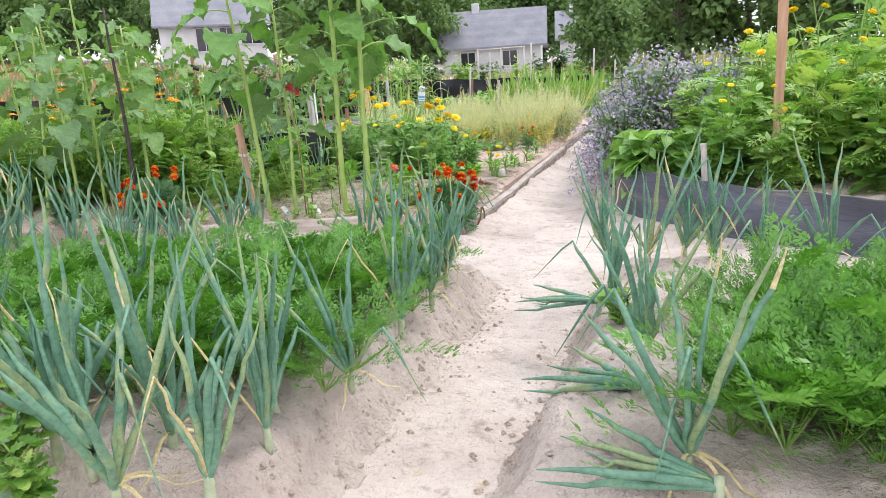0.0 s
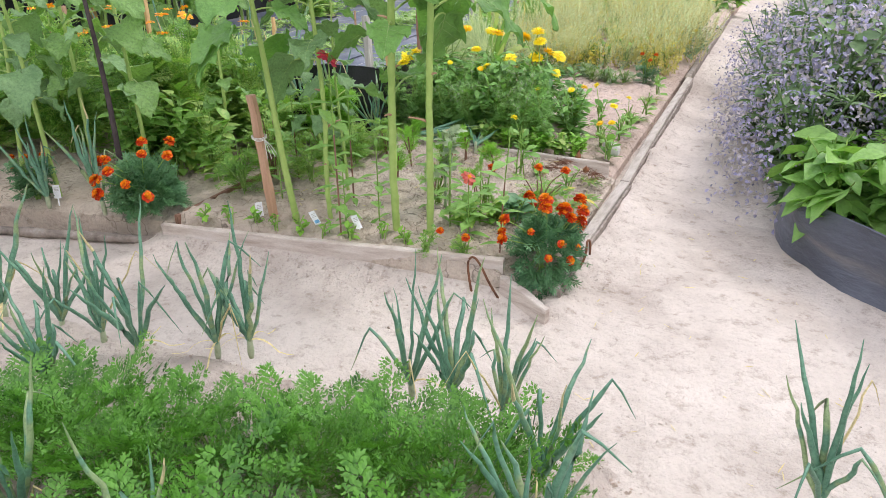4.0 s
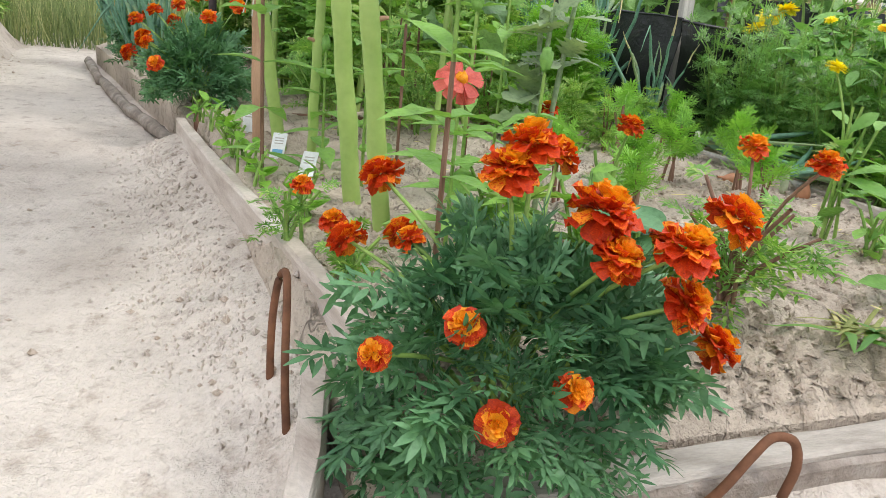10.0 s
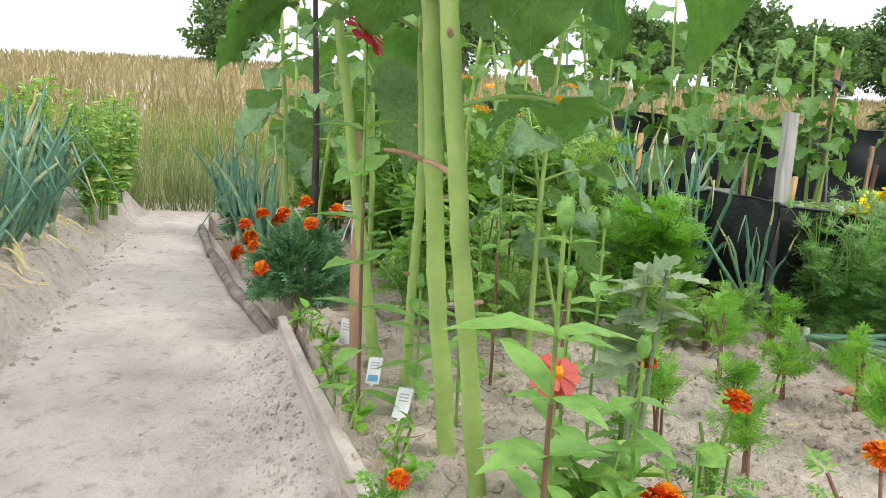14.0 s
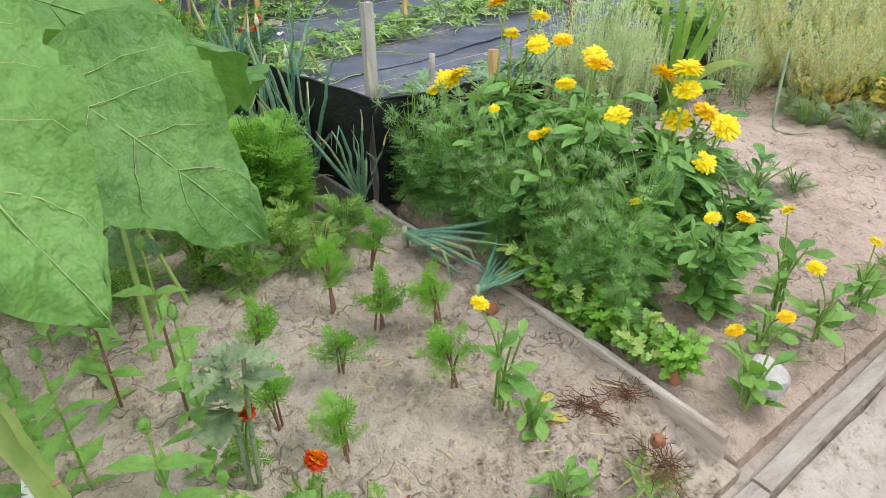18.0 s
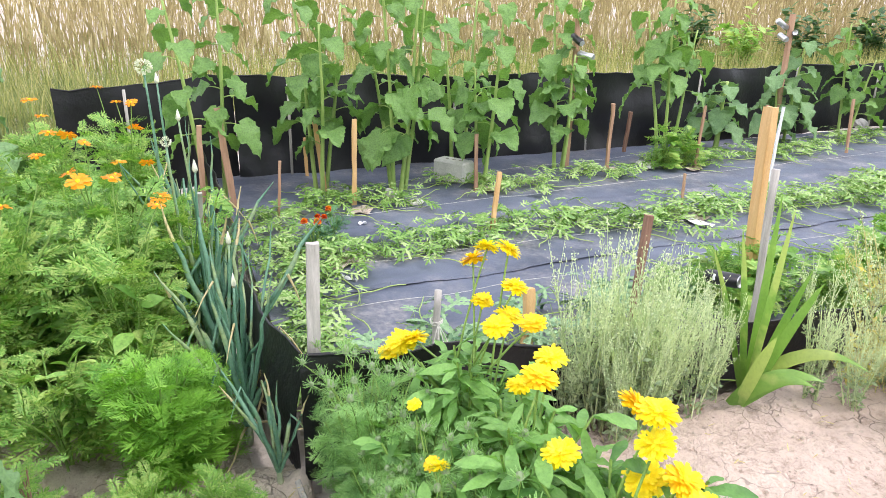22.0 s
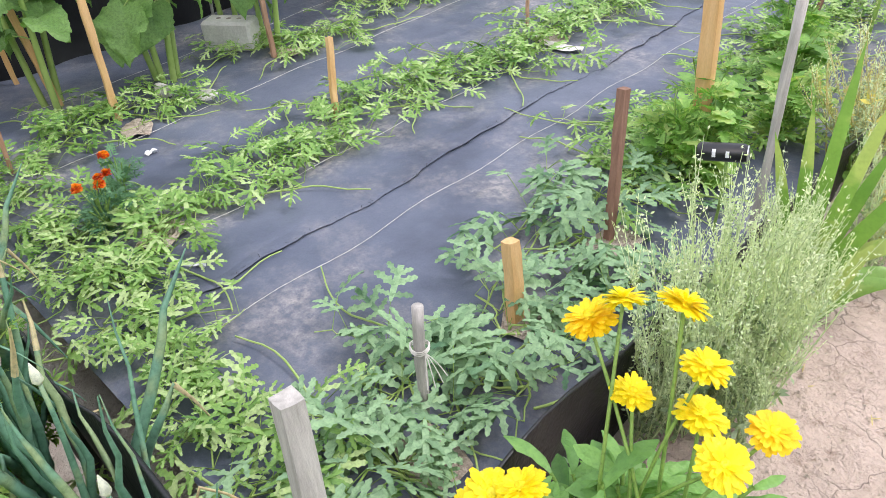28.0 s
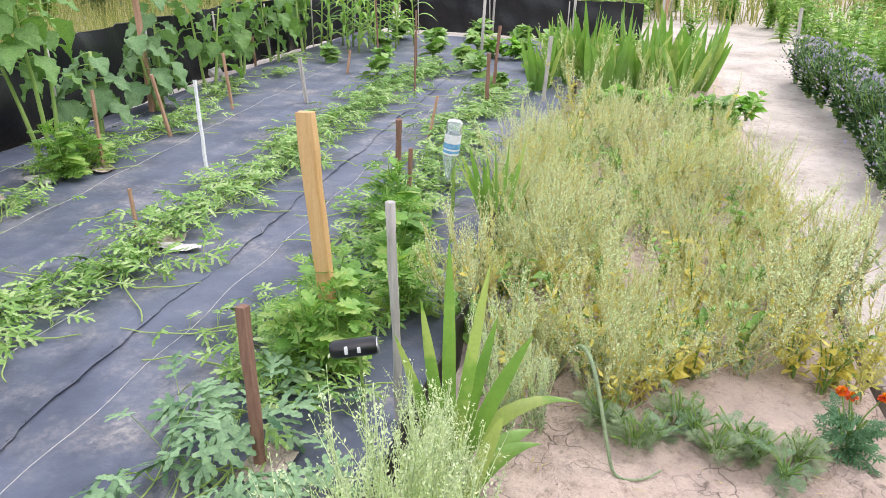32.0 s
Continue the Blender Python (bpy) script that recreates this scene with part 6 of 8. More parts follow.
# ---- sunflowers ----
def make_sunflower(seed, height, leaves, z0, leaf_size, label, mat=None, rad=0.022, given=(), lean=(0, 0), stems=1, name="sunflower", fine=False, hang=False, stem_mat=None, aimed=()):
    def build():
        r = np.random.default_rng(seed)
        root = thing(name, label, "sunflower")
        k = 0
        for s in range(stems):
            a = s * 2.4 + seed
            base = np.array((0.05 * math.cos(a), 0.05 * math.sin(a), -0.02)) * (stems > 1)
            h = height * (1 if s == 0 else r.uniform(0.6, 0.95))
            sway = 0.05 if lean == (0, 0) else 0.0
            tip = base * (4, 4, 0) + np.array((lean[0] + r.normal() * sway, lean[1] + r.normal() * sway, h))
            base[2] = -0.09
            m_ = 61 if fine else 14
            t = np.linspace(0, 1, m_)[:, None]
            p = base + (tip - base) * t + 0.006 * np.sin(t * 7 + seed + np.array([[0, 1, 2]])) * (1, 1, 0)
            rr_ = (rad if stems == 1 else rad * 0.6) * (np.linspace(0.92, 0.6, m_) if fine else np.linspace(1.1, 0.45, m_))
            if fine:
                # swollen nodes with stubs of lost leaf stalks
                nodes = np.arange(7, m_ - 8, 7) + (seed % 3)
                rr_ = rr_ * (1 + 0.13 * np.exp(-((np.arange(m_)[:, None] - nodes[None]) / 0.8) ** 2).sum(1)) * (1 + 0.02 * r.normal(size=m_))
                p = p + np.cumsum(r.normal(size=(m_, 3)) * (0.0012, 0.0012, 0), axis=0)
            g = Geo().add(*tube(p, rr_, 11 if fine else 9))
            part("stem", g, stem_mat or M_SUNSTEM, root)
            if fine:
                for q, nd in enumerate(nodes[1:5]):
                    a2 = q * 2.4 + seed * 1.3
                    ln = (0.02, 0.09, 0.03, 0.05)[q]
                    d2 = np.array((math.cos(a2), math.sin(a2), 0.45))
                    part("stalk_stub", Geo().add(*tube(arc(p[nd] + d2 * rr_[nd] * 0.7, d2, ln, 0.2, 5), np.linspace(0.006, 0.0035, 5), 6)), M_PEACH, root, "dry brown stub of a lost leaf stalk")
            n = leaves if s == 0 else int(leaves * 0.6)
            spec = list(given) if s == 0 else []
            for i in range(n):
                f = z0 + (0.98 - z0) * i / max(1, n - 1)
                spec.append((f * h, i * 137.5 + seed * 40 + r.normal() * 15, leaf_size * r.uniform(0.6, 1.15) * (1.05 - 0.3 * (f - z0) / (1 - z0)), r.uniform(-0.2, 0.45)))
            for z, az, sz, up in spec:
                c = np.array([np.interp(z, p[:, 2], p[:, j]) for j in range(3)])
                d = np.array((math.cos(radians(az)), math.sin(radians(az)), 0.35 + up))
                pet = arc(c, d, sz * 0.55, 0.25, 5)
                lf = part("leaf", Geo().add(*tube(pet, np.linspace(0.005, 0.0035, 5) * (sz / 0.25) ** 0.5, 5, False)), M_SUNSTEM, root)
                g = Geo()
                out = unit(d * (1, 1, 0)) + (0, 0, (r.uniform(-1.1, -0.1) if hang else -0.35) + up * 0.8 + r.normal() * 0.12)
                nrm = np.array([[r.normal() * 0.25, r.normal() * 0.25, 1.0]])
                big = k % 4
                scatter(g, BIG[big], pet[-1:], out[None], nrm, sz)
                part("leaf_blade", g, mat or M_SUNLEAF, lf)
                if fine:
                    rib = Geo()
                    scatter(rib, VEINS[big], pet[-1:], out[None], nrm, sz)
                    part("vein", rib, M_VEIN, lf, "pale leaf veins")
                k += 1
            for base, tip, nrm in (aimed if s == 0 else ()):
                base, tip = np.array(base), np.array(tip)
                z = base[2] - 0.04
                c = np.array([np.interp(z, p[:, 2], p[:, j]) for j in range(3)])
                tt = np.linspace(0, 1, 6)[:, None]
                pet = c + (base - c) * tt + np.array((0, 0, 0.05)) * tt * (1 - tt) * 2
                lf = part("leaf", Geo().add(*tube(pet, np.linspace(0.006, 0.0035, 6), 5, False)), M_SUNSTEM, root)
                big = k % 4
                sag = 0.34 + 0.1 * (big % 3)
                d = unit(tip - base)
                nz = np.array(nrm, float)
                nz = unit(nz - d * (nz @ d))
                phi = math.atan(sag)
                way, up = d * math.cos(phi) + nz * math.sin(phi), nz * math.cos(phi) - d * math.sin(phi)
                sz = np.linalg.norm(tip - base) * math.cos(phi)
                for form, mt, nm in ((BIG[big], mat or M_SUNLEAF, "leaf_blade"), (VEINS[big], M_VEIN, "vein")):
                    part(nm, scatter(Geo(), form, base[None], way[None], up[None], sz), mt, lf, "pale leaf veins" if nm == "vein" else "")
                k += 1
        return root
    return build


def off(x, y, leaves):
    """Leaves given by base, tip and facing in the garden, moved to the plant's own origin."""
    return [((a[0] - x, a[1] - y, a[2]), (b[0] - x, b[1] - y, b[2]), n) for a, b, n in leaves]


SF = "tall sunflower plant with a thick pale green stem and large leaves"
hung_a = off(-0.466, 0.108, (((-0.08, 0.08, 1.23), (0.09, 0.225, 0.99), (0.7, 0.3, 0.7)), ((-0.29, 0.24, 1.1), (-0.159, 0.445, 0.862), (0.7, 0.1, 0.7)), ((-0.56, 0.17, 1.17), (-0.43, 0.49, 1.0), (0.4, 0.2, 0.9)), ((-0.38, 0.13, 1.03), (-0.54, 0.17, 0.79), (0.8, -0.2, 0.4)), ((-0.5, 0.2, 1.06), (-0.64, 0.37, 0.81), (0.6, -0.1, 0.6))))
put(make_sunflower(1, 1.75, 8, 0.74, 0.28, SF, rad=0.019, lean=(0.16, -0.19), fine=True, aimed=hung_a), -0.466, 0.108, 0, 0, 1, "sunflowers")
hung_b = off(-0.628, 0.076, (((-0.58, 0.41, 1.08), (-0.79, 0.605, 0.825), (0.5, -0.3, 0.8)), ((-0.63, 0.25, 0.72), (-0.87, 0.33, 0.65), (0.05, 0.05, 1.0))))
put(make_sunflower(2, 1.7, 9, 0.64, 0.28, SF, rad=0.021, lean=(0.12, -0.16), given=((1.0, 300, 0.2, 0), (0.95, 200, 0.2, 0)), fine=True, aimed=hung_b), -0.628, 0.076, 0, 0, 1, "sunflowers")
put(make_sunflower(3, 1.6, 10, 0.55, 0.27, SF, rad=0.017, lean=(0.0, -0.24), given=((0.95, 250, 0.24, 0.1),)), -1.14, -0.06, 0, 0, 1, "sunflowers")
put(make_sunflower(4, 1.45, 9, 0.55, 0.24, SF, M_SUNLEAF2, rad=0.014, given=((1.04, 66, 0.3, 0.1), (1.15, 100, 0.26, 0.1)), fine=True), -0.97, 0.0, 0, 0, 1, "sunflowers")
for i, (x, y, h, z0) in enumerate(((-2.5, -0.48, 1.5, 0.35), (-2.66, -0.15, 1.6, 0.3), (-2.2, -0.1, 1.35, 0.4), (-3.0, -0.4, 1.5, 0.3), (-3.8, -0.6, 1.4, 0.25), (-1.9, 0.2, 1.0, 0.4), (-4.2, -0.2, 1.35, 0.3))):
    put(make_sunflower(10 + i, h, 16, z0, 0.2 if h > 1.3 else 0.14, "branching sunflower among the flowers", M_SUNLEAF2 if i % 3 == 0 else M_SUNFAR, 0.013, hang=i % 3 == 0), x, y, 0, 50 * i, 1, "sunflowers")
put(make_sunflower(25, 1.05, 12, 0.45, 0.19, "young sunflower with grey-green opposite leaves", M_SUNLEAF2, 0.009, lean=(-0.1, 0.08)), -1.13, 0.33, 0, 0, 1, "sunflowers")
put(make_sunflower(26, 0.72, 11, 0.4, 0.17, "young sunflower with grey-green opposite leaves", M_SUNLEAF2, 0.008, hang=True), -1.36, 0.52, 0, 0, 1, "sunflowers")
for i, (x, y, h, st, m, ls) in enumerate(((-4.95, 1.05, 1.55, 2, 0, 0.24), (-5.27, 1.84, 1.6, 3, 0, 0.24), (-5.16, 2.45, 1.65, 4, 0, 0.25), (-5.22, 3.16, 1.4, 2, 0, 0.2), (-5.6, 3.1, 1.45, 2, 0, 0.2), (-5.6, 4.1, 1.55, 3, 0, 0.23), (-5.74, 5.3, 1.5, 3, 0, 0.22), (-6.1, 6.15, 0.7, 1, 1, 0.24), (-6.3, 7.2, 1.05, 2, 1, 0.28), (-6.55, 8.3, 1.25, 2, 0, 0.22), (-6.75, 9.2, 1.2, 2, 0, 0.22), (-6.95, 10.3, 1.2, 2, 0, 0.22), (-7.1, 11.4, 1.3, 2, 0, 0.22))):
    put(make_sunflower(40 + i, h * 1.04, 19 if st < 4 else 15, 0.2 if m else (0.5 if i == 6 else 0.3), ls * (1.02 + 0.06 * (i % 4)), "sunflower clump with many leaves before the black fence" if not m else "young grey-green sunflower before the black fence", M_SUNLEAF2 if m else M_SUNFAR, 0.03, stems=st, hang=True), x, y, 0, 33 * i, 1, "sunflowers by the fence")

put(make_sunflower(29, 1.45, 12, 0.4, 0.17, "sunflower with a dark purplish stem behind the marigolds", M_SUNLEAF2, 0.016, stem_mat=M_DARKSTEM), -2.12, -0.33, 0, 0, 1, "sunflowers")

# ---- melons on the weed fabric ----
def make_melon(seed, mat, leaf=0.125, count=42, radius=0.27, rise=0.13):
    def build():
        r = np.random.default_rng(seed)
        root = thing("melon_plant", "trailing watermelon plant with lobed leaves on the weed fabric", "melon plant")
        vi, fo, pe = Geo(), Geo(), Geo()
        pos, way, size = [], [], []
        for k in range(4):
            a = k * 1.6 + r.uniform(-0.5, 0.5)
            p = arc((0, 0, 0.02), (math.cos(a), math.sin(a) * 1.25, 0.05), radius * r.uniform(0.9, 1.5), 0.0, 9)
            p[:, :2] += r.normal(size=(9, 2)) * 0.02
            p[:, 2] = 0.02 + 0.02 * np.abs(np.sin(np.arange(9)))
            vi.add(*tube(p, np.linspace(0.004, 0.002, 9), 5, False))
            for q in range(count // 4):
                i = r.integers(0, 9)
                b = r.uniform(0, 6.28)
                d = np.array((math.cos(b), math.sin(b), r.uniform(0.5, 1.6)))
                line = arc(p[i], d, r.uniform(0.05, rise), 0.15, 4)
                pe.add(*tube(line, 0.0015, 3, False))
                pos.append(line[-1]), way.append((d[0], d[1], r.uniform(-0.35, 0.5))), size.append(leaf * r.uniform(0.6, 1.25))
        for sd in (-1, 1):
            ly = np.linspace(0, 1, 14)
            run = np.stack([0.05 * sd + 0.05 * np.sin(ly * 5 + seed), sd * ly * r.uniform(0.45, 0.7), 0.012 + 0.012 * np.abs(np.sin(ly * 9 + seed))], 1)
            vi.add(*tube(run, np.linspace(0.0055, 0.0028, 14), 6, False))
        nor = np.stack([r.normal(size=len(pos)) * 0.35, r.normal(size=len(pos)) * 0.35, np.ones(len(pos))], -1)
        pos, way, size = np.array(pos), np.array(way), np.array(size)
        for j in range(3):
            scatter(fo, MELONS[j], pos[j::3], way[j::3], nor[j::3], size[j::3])
        tagged(part("vine_tangle", vi, M_SUNSTEM, root), kind="stuff")
        tagged(part("leaf_stalk_tangle", pe, M_STALK, root), kind="stuff")
        tagged(part("foliage", fo, mat, root), kind="stuff")
        return root
    return build


mel = [make_melon(s, M_MELON) for s in (1, 2, 3)]
mel2 = [make_melon(s, M_MELON2, 0.165, 20, 0.27, 0.2) for s in (4, 5, 6)]
spread(mel, [P(-3.68 - 0.115 * (y - 2) + rr.normal() * 0.08, y, 0.0, 1.0, 0) for y in np.arange(1.75, 11, 0.3)], "melon rows")
spread(mel, [P(-4.85 - 0.2 * (y - 2) + rr.normal() * 0.1, y, 0.0, 0.9, 0) for y in (1.8, 2.05, 2.3, 3.0, 3.3, 3.6, 4.2, 4.5, 5.2, 5.5, 5.8, 6.4, 6.8, 7.3, 8.0, 8.4, 9.4, 10.4)], "melon rows")
spread(mel2, [P(-2.3 - 0.06 * (y - 2) + rr.normal() * 0.1, y, 0.0, 1.0, 0) for y in np.arange(1.72, 3.3, 0.29)], "melon rows")
spread(mel2[:2] , [P(-2.02, y, 0.0, 0.85, 0) for y in (1.75, 2.2, 2.8)], "melon rows")
spread(mel, [P(-2.55 - 0.12 * (y - 3) + rr.normal() * 0.1, y, 0.0, 1.0, 0) for y in np.arange(3.4, 9.5, 0.3)], "melon rows")
spread(mel, [P(x, 1.42 + rr.normal() * 0.06, 0.0, 0.85, 0) for x in np.arange(-4.6, -1.95, 0.3)], "melon rows")
spread([make_bush("leafy_plant", "upright bright green leafy plant among the melons", "plant", 140 + s, 0.4, 0.16, [LOBED, MARIS[0]], 0.16, 60, M_GREEN, 7, low=0.1) for s in range(2)], [P(*p, 0.0) for p in ((-2.38, 3.6), (-2.46, 3.48), (-2.5, 3.8), (-5.45, 5.35), (-5.4, 5.1), (-2.3, 4.1), (-2.5, 4.5), (-2.75, 5.0))], "leafy plants")

SQUASH = leaf_form([0.1, 0.36, 0.48, 0.5, 0.46, 0.36, 0.16, 0.02], 7, 0.2, 0.3, 0.03, 8)
spread([make_bush("squash_plant", "broad-leaved squash plant at the far end of the melon bed", "squash", 280 + s, 0.3, 0.3, [SQUASH], 0.2, 34, M_MELON, 9, low=0.2) for s in range(2)], [P(x, y, 0.0, z) for x, y, z in ((-3.4, 9.6, 0.8), (-3.9, 10.4, 0.9), (-4.4, 11.2, 1.0), (-5.0, 11.6, 1.0), (-5.5, 10.9, 0.9), (-3.3, 11.0, 0.9), (-3.7, 12.0, 1.1), (-4.6, 12.6, 1.1), (-5.4, 12.8, 1.1), (-6.0, 12.0, 1.0), (-6.2, 10.6, 0.8), (-5.1, 9.8, 0.8), (-4.1, 13.4, 1.2), (-3.4, 13.0, 1.1), (-6.3, 13.4, 1.2), (-5.0, 13.9, 1.2))], "squash plants")


def make_maize(seed):
    def build():
        r = np.random.default_rng(seed)
        root = thing("maize_plant", "tall bright green maize plant with arching leaves", "maize")
        h = r.uniform(1.2, 1.5)
        part("stem", Geo().add(*tube([(0, 0, -0.02), (0.01, 0, h * 0.5), (0.03, 0.01, h)], [0.014, 0.011, 0.006], 7)), M_SUNSTEM, root)
        for k in range(11):
            a = k * math.pi + r.normal() * 0.4
            p = arc((0.01, 0, h * (0.1 + 0.08 * k)), (math.cos(a), math.sin(a), 1.1), r.uniform(0.5, 0.75), 0.75, 9)
            part("leaf", Geo().add(*blade(p, 0.028 * np.array([0.7, 1, 1.1, 1.1, 1, 0.85, 0.65, 0.4, 0.04]), (-math.sin(a), math.cos(a), 0.1), 0.3)), M_GREEN, root)
        return root
    return build


# ---- pale weeds gone to seed ----


def make_weed(seed, height, pale, stem_mat=None, stems=8):
    """A bushy weed: fanned stems, yellowing leaves below and beaded twigs above."""
    def build():
        r = np.random.default_rng(seed)
        root = thing("seeding_weed", "wiry weed gone to seed, silvery green above and yellowing below", "weed")
        st, se, lo = Geo(), Geo(), Geo()
        w = dirs(r, stems, 0.8 if seed < 20 else 1.25, 1.5)
        for k in range(stems):
            p = arc((r.normal() * 0.02, r.normal() * 0.02, -0.01), w[k], height * r.uniform(0.6, 1.1), -0.05, 6)
            st.add(*tube(p, np.linspace(0.0034, 0.0014, 6), 3, False))
            m = 16
            t = r.uniform(0.1, 0.75, m)
            i = np.minimum((t * 5).astype(int), 4)
            q = p[i] + (p[i + 1] - p[i]) * (t * 5 - i)[:, None]
            scatter(lo, LEAFLET, q, r.normal(size=(m, 3)) + (0, 0, 0.3), r.normal(size=(m, 3)), r.uniform(0.022, 0.044, m))
            for j in range(10):
                t = r.uniform(0.3, 1)
                i = min(int(t * 5), 4)
                q = p[i] + (p[i + 1] - p[i]) * (t * 5 - i)
                d = unit(w[k] * 0.6 + np.array((r.normal() * 0.3, r.normal() * 0.3, 0.9)))
                ln = height * r.uniform(0.16, 0.36)
                tw = arc(q, d, ln, 0.05, 3)
                st.add(*tube(tw, [0.0011, 0.0009, 0.0006], 3, False))
                m = 22
                f = (np.floor(r.uniform(0.1, 1.05, m) * 9) / 9 + r.normal(size=m) * 0.012)[:, None]
                pos = q + d * ln * f + r.normal(size=(m, 3)) * 0.004
                scatter(se, OVAL_S, pos, r.normal(size=(m, 3)) * 0.8 + d, r.normal(size=(m, 3)), r.uniform(0.006, 0.0105, m) * (1.15 if pale else 1.0))
        tagged(part("stem_clump", st, stem_mat or M_WEED, root), kind="stuff")
        tagged(part("leaf_spray", lo, M_GREYGREEN if seed >= 20 else (M_GREYGREEN, M_YELLEAF, M_SEEDY)[seed % 3], root), kind="stuff")
        tagged(part("seed_spray", se, M_SEEDY if seed == 2 else M_SEED, root), kind="stuff")
        return root
    return build


def in_weeds(x, y):
    left = -1.82 - 0.13 * max(0, y - 2.5)
    right = edge_x(y) - 0.18 + 0.14 * (3.9 < y < 5.2) + 0.05 * math.sin(y * 4)
    if not left < x < right:
        return False
    return y > 3.75 - 0.25 * math.sin(x * 3) 


weeds = []
while len(weeds) < 250:
    x, y = rr.uniform(-2.5, -0.1), 3.5 + 4.7 * rr.random() ** 1.15
    if in_weeds(x, y) and math.sin(x * 7 + 1.5 * math.sin(y * 3)) * math.sin(y * 5.3 + x) < 0.42:
        weeds.append(P(x, y, 0.0, 0.85 + 0.28 * math.sin(x * 5) * math.sin(y * 2.3) + 0.12 * rr.normal() ** 2 - 0.055 * max(0, y - 4), 9))
clump = [P(*p, 0.0, s) for p, s in (((-1.62, 2.5), 1.15), ((-1.66, 2.4), 1.1), ((-1.58, 2.58), 1.1), ((-1.65, 2.66), 1.0), ((-1.7, 2.32), 0.9), ((-1.63, 2.8), 0.95), ((-1.55, 2.45), 1.0), ((-1.68, 2.55), 1.1), ((-1.72, 2.95), 0.9), ((-1.5, 3.45), 0.9), ((-1.6, 3.35), 1.0))]
spread([make_weed(s, (0.42, 0.48, 0.34, 0.44, 0.4)[s], s % 2) for s in range(5)], weeds, "seeding weeds")
spread([make_weed(20 + s, 0.47, False, M_SEED, 11) for s in range(3)], clump + clump[:5], "seeding weeds")
spread([make_bush("low_weed", "low blue-green feathery weed on bare soil", "weed", 150 + s, 0.12, 0.12, LIMES, 0.065, 26, M_BLUEHERB if s else M_GREYGREEN, 12, low=0.05) for s in range(2)], [P(*p, 0.0) for p in ((-0.98, 2.68), (-0.85, 2.7), (-0.75, 2.8), (-1.05, 2.55)) + tuple((-1.3 + 0.068 * i, 3.58 + 0.07 * math.sin(i * 1.9) + 0.05 * math.sin(i * 5.3)) for i in range(11))], "low weeds")
# green undergrowth between the weeds
under = []
while len(under) < 110:
    x, y = rr.uniform(-2.4, -0.2), rr.uniform(3.9, 8.4)
    if in_weeds(x, y):
        under.append(P(x, y, 0.0, 1.0, 5))
spread([make_bush("undergrowth_weed", "small yellowing green weed under the seed heads", "weed", 160 + s, 0.26, 0.13, [LANCE, OVAL], 0.07, 45, M_YELLEAF if s == 0 else M_GREEN, 6, low=0.1) for s in range(3)], under, "undergrowth")

# ---- gladiolus fans ----
def make_glad(seed, count=7, height=0.55, bent=0):
    def build():
        r = np.random.default_rng(seed)
        root = thing("gladiolus", "gladiolus with a fan of sword-shaped green leaves", "gladiolus")
        for k in range(count):
            u = (k - (count - 1) / 2) / count
            w = np.array((u * 0.7, r.normal() * 0.12, 1.0))
            b = 0.1 + abs(u) * 0.2
            ln = height * r.uniform(0.7, 1.1)
            if k < bent:
                w, b, ln = np.array((0.55, 0.15 * k, 0.95)), 0.55, height * 0.95
            p = arc((u * 0.05, 0, -0.01), w, ln, b, 11)
            wd = (0.03 if k < bent else 0.021) * r.uniform(0.8, 1.2) * np.array([0.6, 0.85, 1, 1.05, 1.05, 1.0, 0.92, 0.8, 0.6, 0.35, 0.03])
            side = unit(np.cross(unit(w), (0, 1, 0))) * 0.9 + np.array((0, 0.45, 0))
            part("leaf", Geo().add(*blade(p, wd, side, 0.25)), M_GLAD, root)
        return root
    return build


put(make_glad(1, 7, 0.9, 1), -1.72, 3.12, 0, 25, 1.05, "gladioli")
put(make_glad(21, 3, 0.62, 2), -1.64, 3.0, 0, 40, 1, "gladioli")
put(make_glad(2, 7, 0.8, 1), -2.1, 5.0, 0, -20, 1, "gladioli")
put(make_glad(8, 7, 0.6, 0), -2.25, 5.35, 0, 30, 1, "gladioli")
fans = [P(-3.0 + 0.135 * i + rr.normal() * 0.05, 9.6 + 1.2 * rr.random(), 0.0, 1.9, 3) for i in list(range(15)) * 2]
spread([make_glad(s, 6, 0.5) for s in (3, 4, 5)], fans, "gladioli")
put(make_bush("yellow_poppy", "single yellow flower on a thin stem by the path", "flower", 170, 0.3, 0.03, [LANCE], 0.05, 6, M_GREEN, 2, [(0, 0, 0.34)], "calendula", 0.05), edge_x(8.4) - 0.15, 8.4, 0, 0, 1)
spread([make_bush("leafy_row", "low bright green leafy vegetable", "vegetable", 172 + s, 0.24, 0.22, [OVAL], 0.16, 60, M_LIME if s else M_GREEN, 9, low=0.2) for s in range(2)], [P(-2.2 + 0.22 * i, 8.9 + 0.15 * math.sin(i), 0.0) for i in range(8)] + [P(-4.2 + 0.4 * i, 11.8 + rr.random(), 0.0, 1.4) for i in range(8)], "leafy rows")
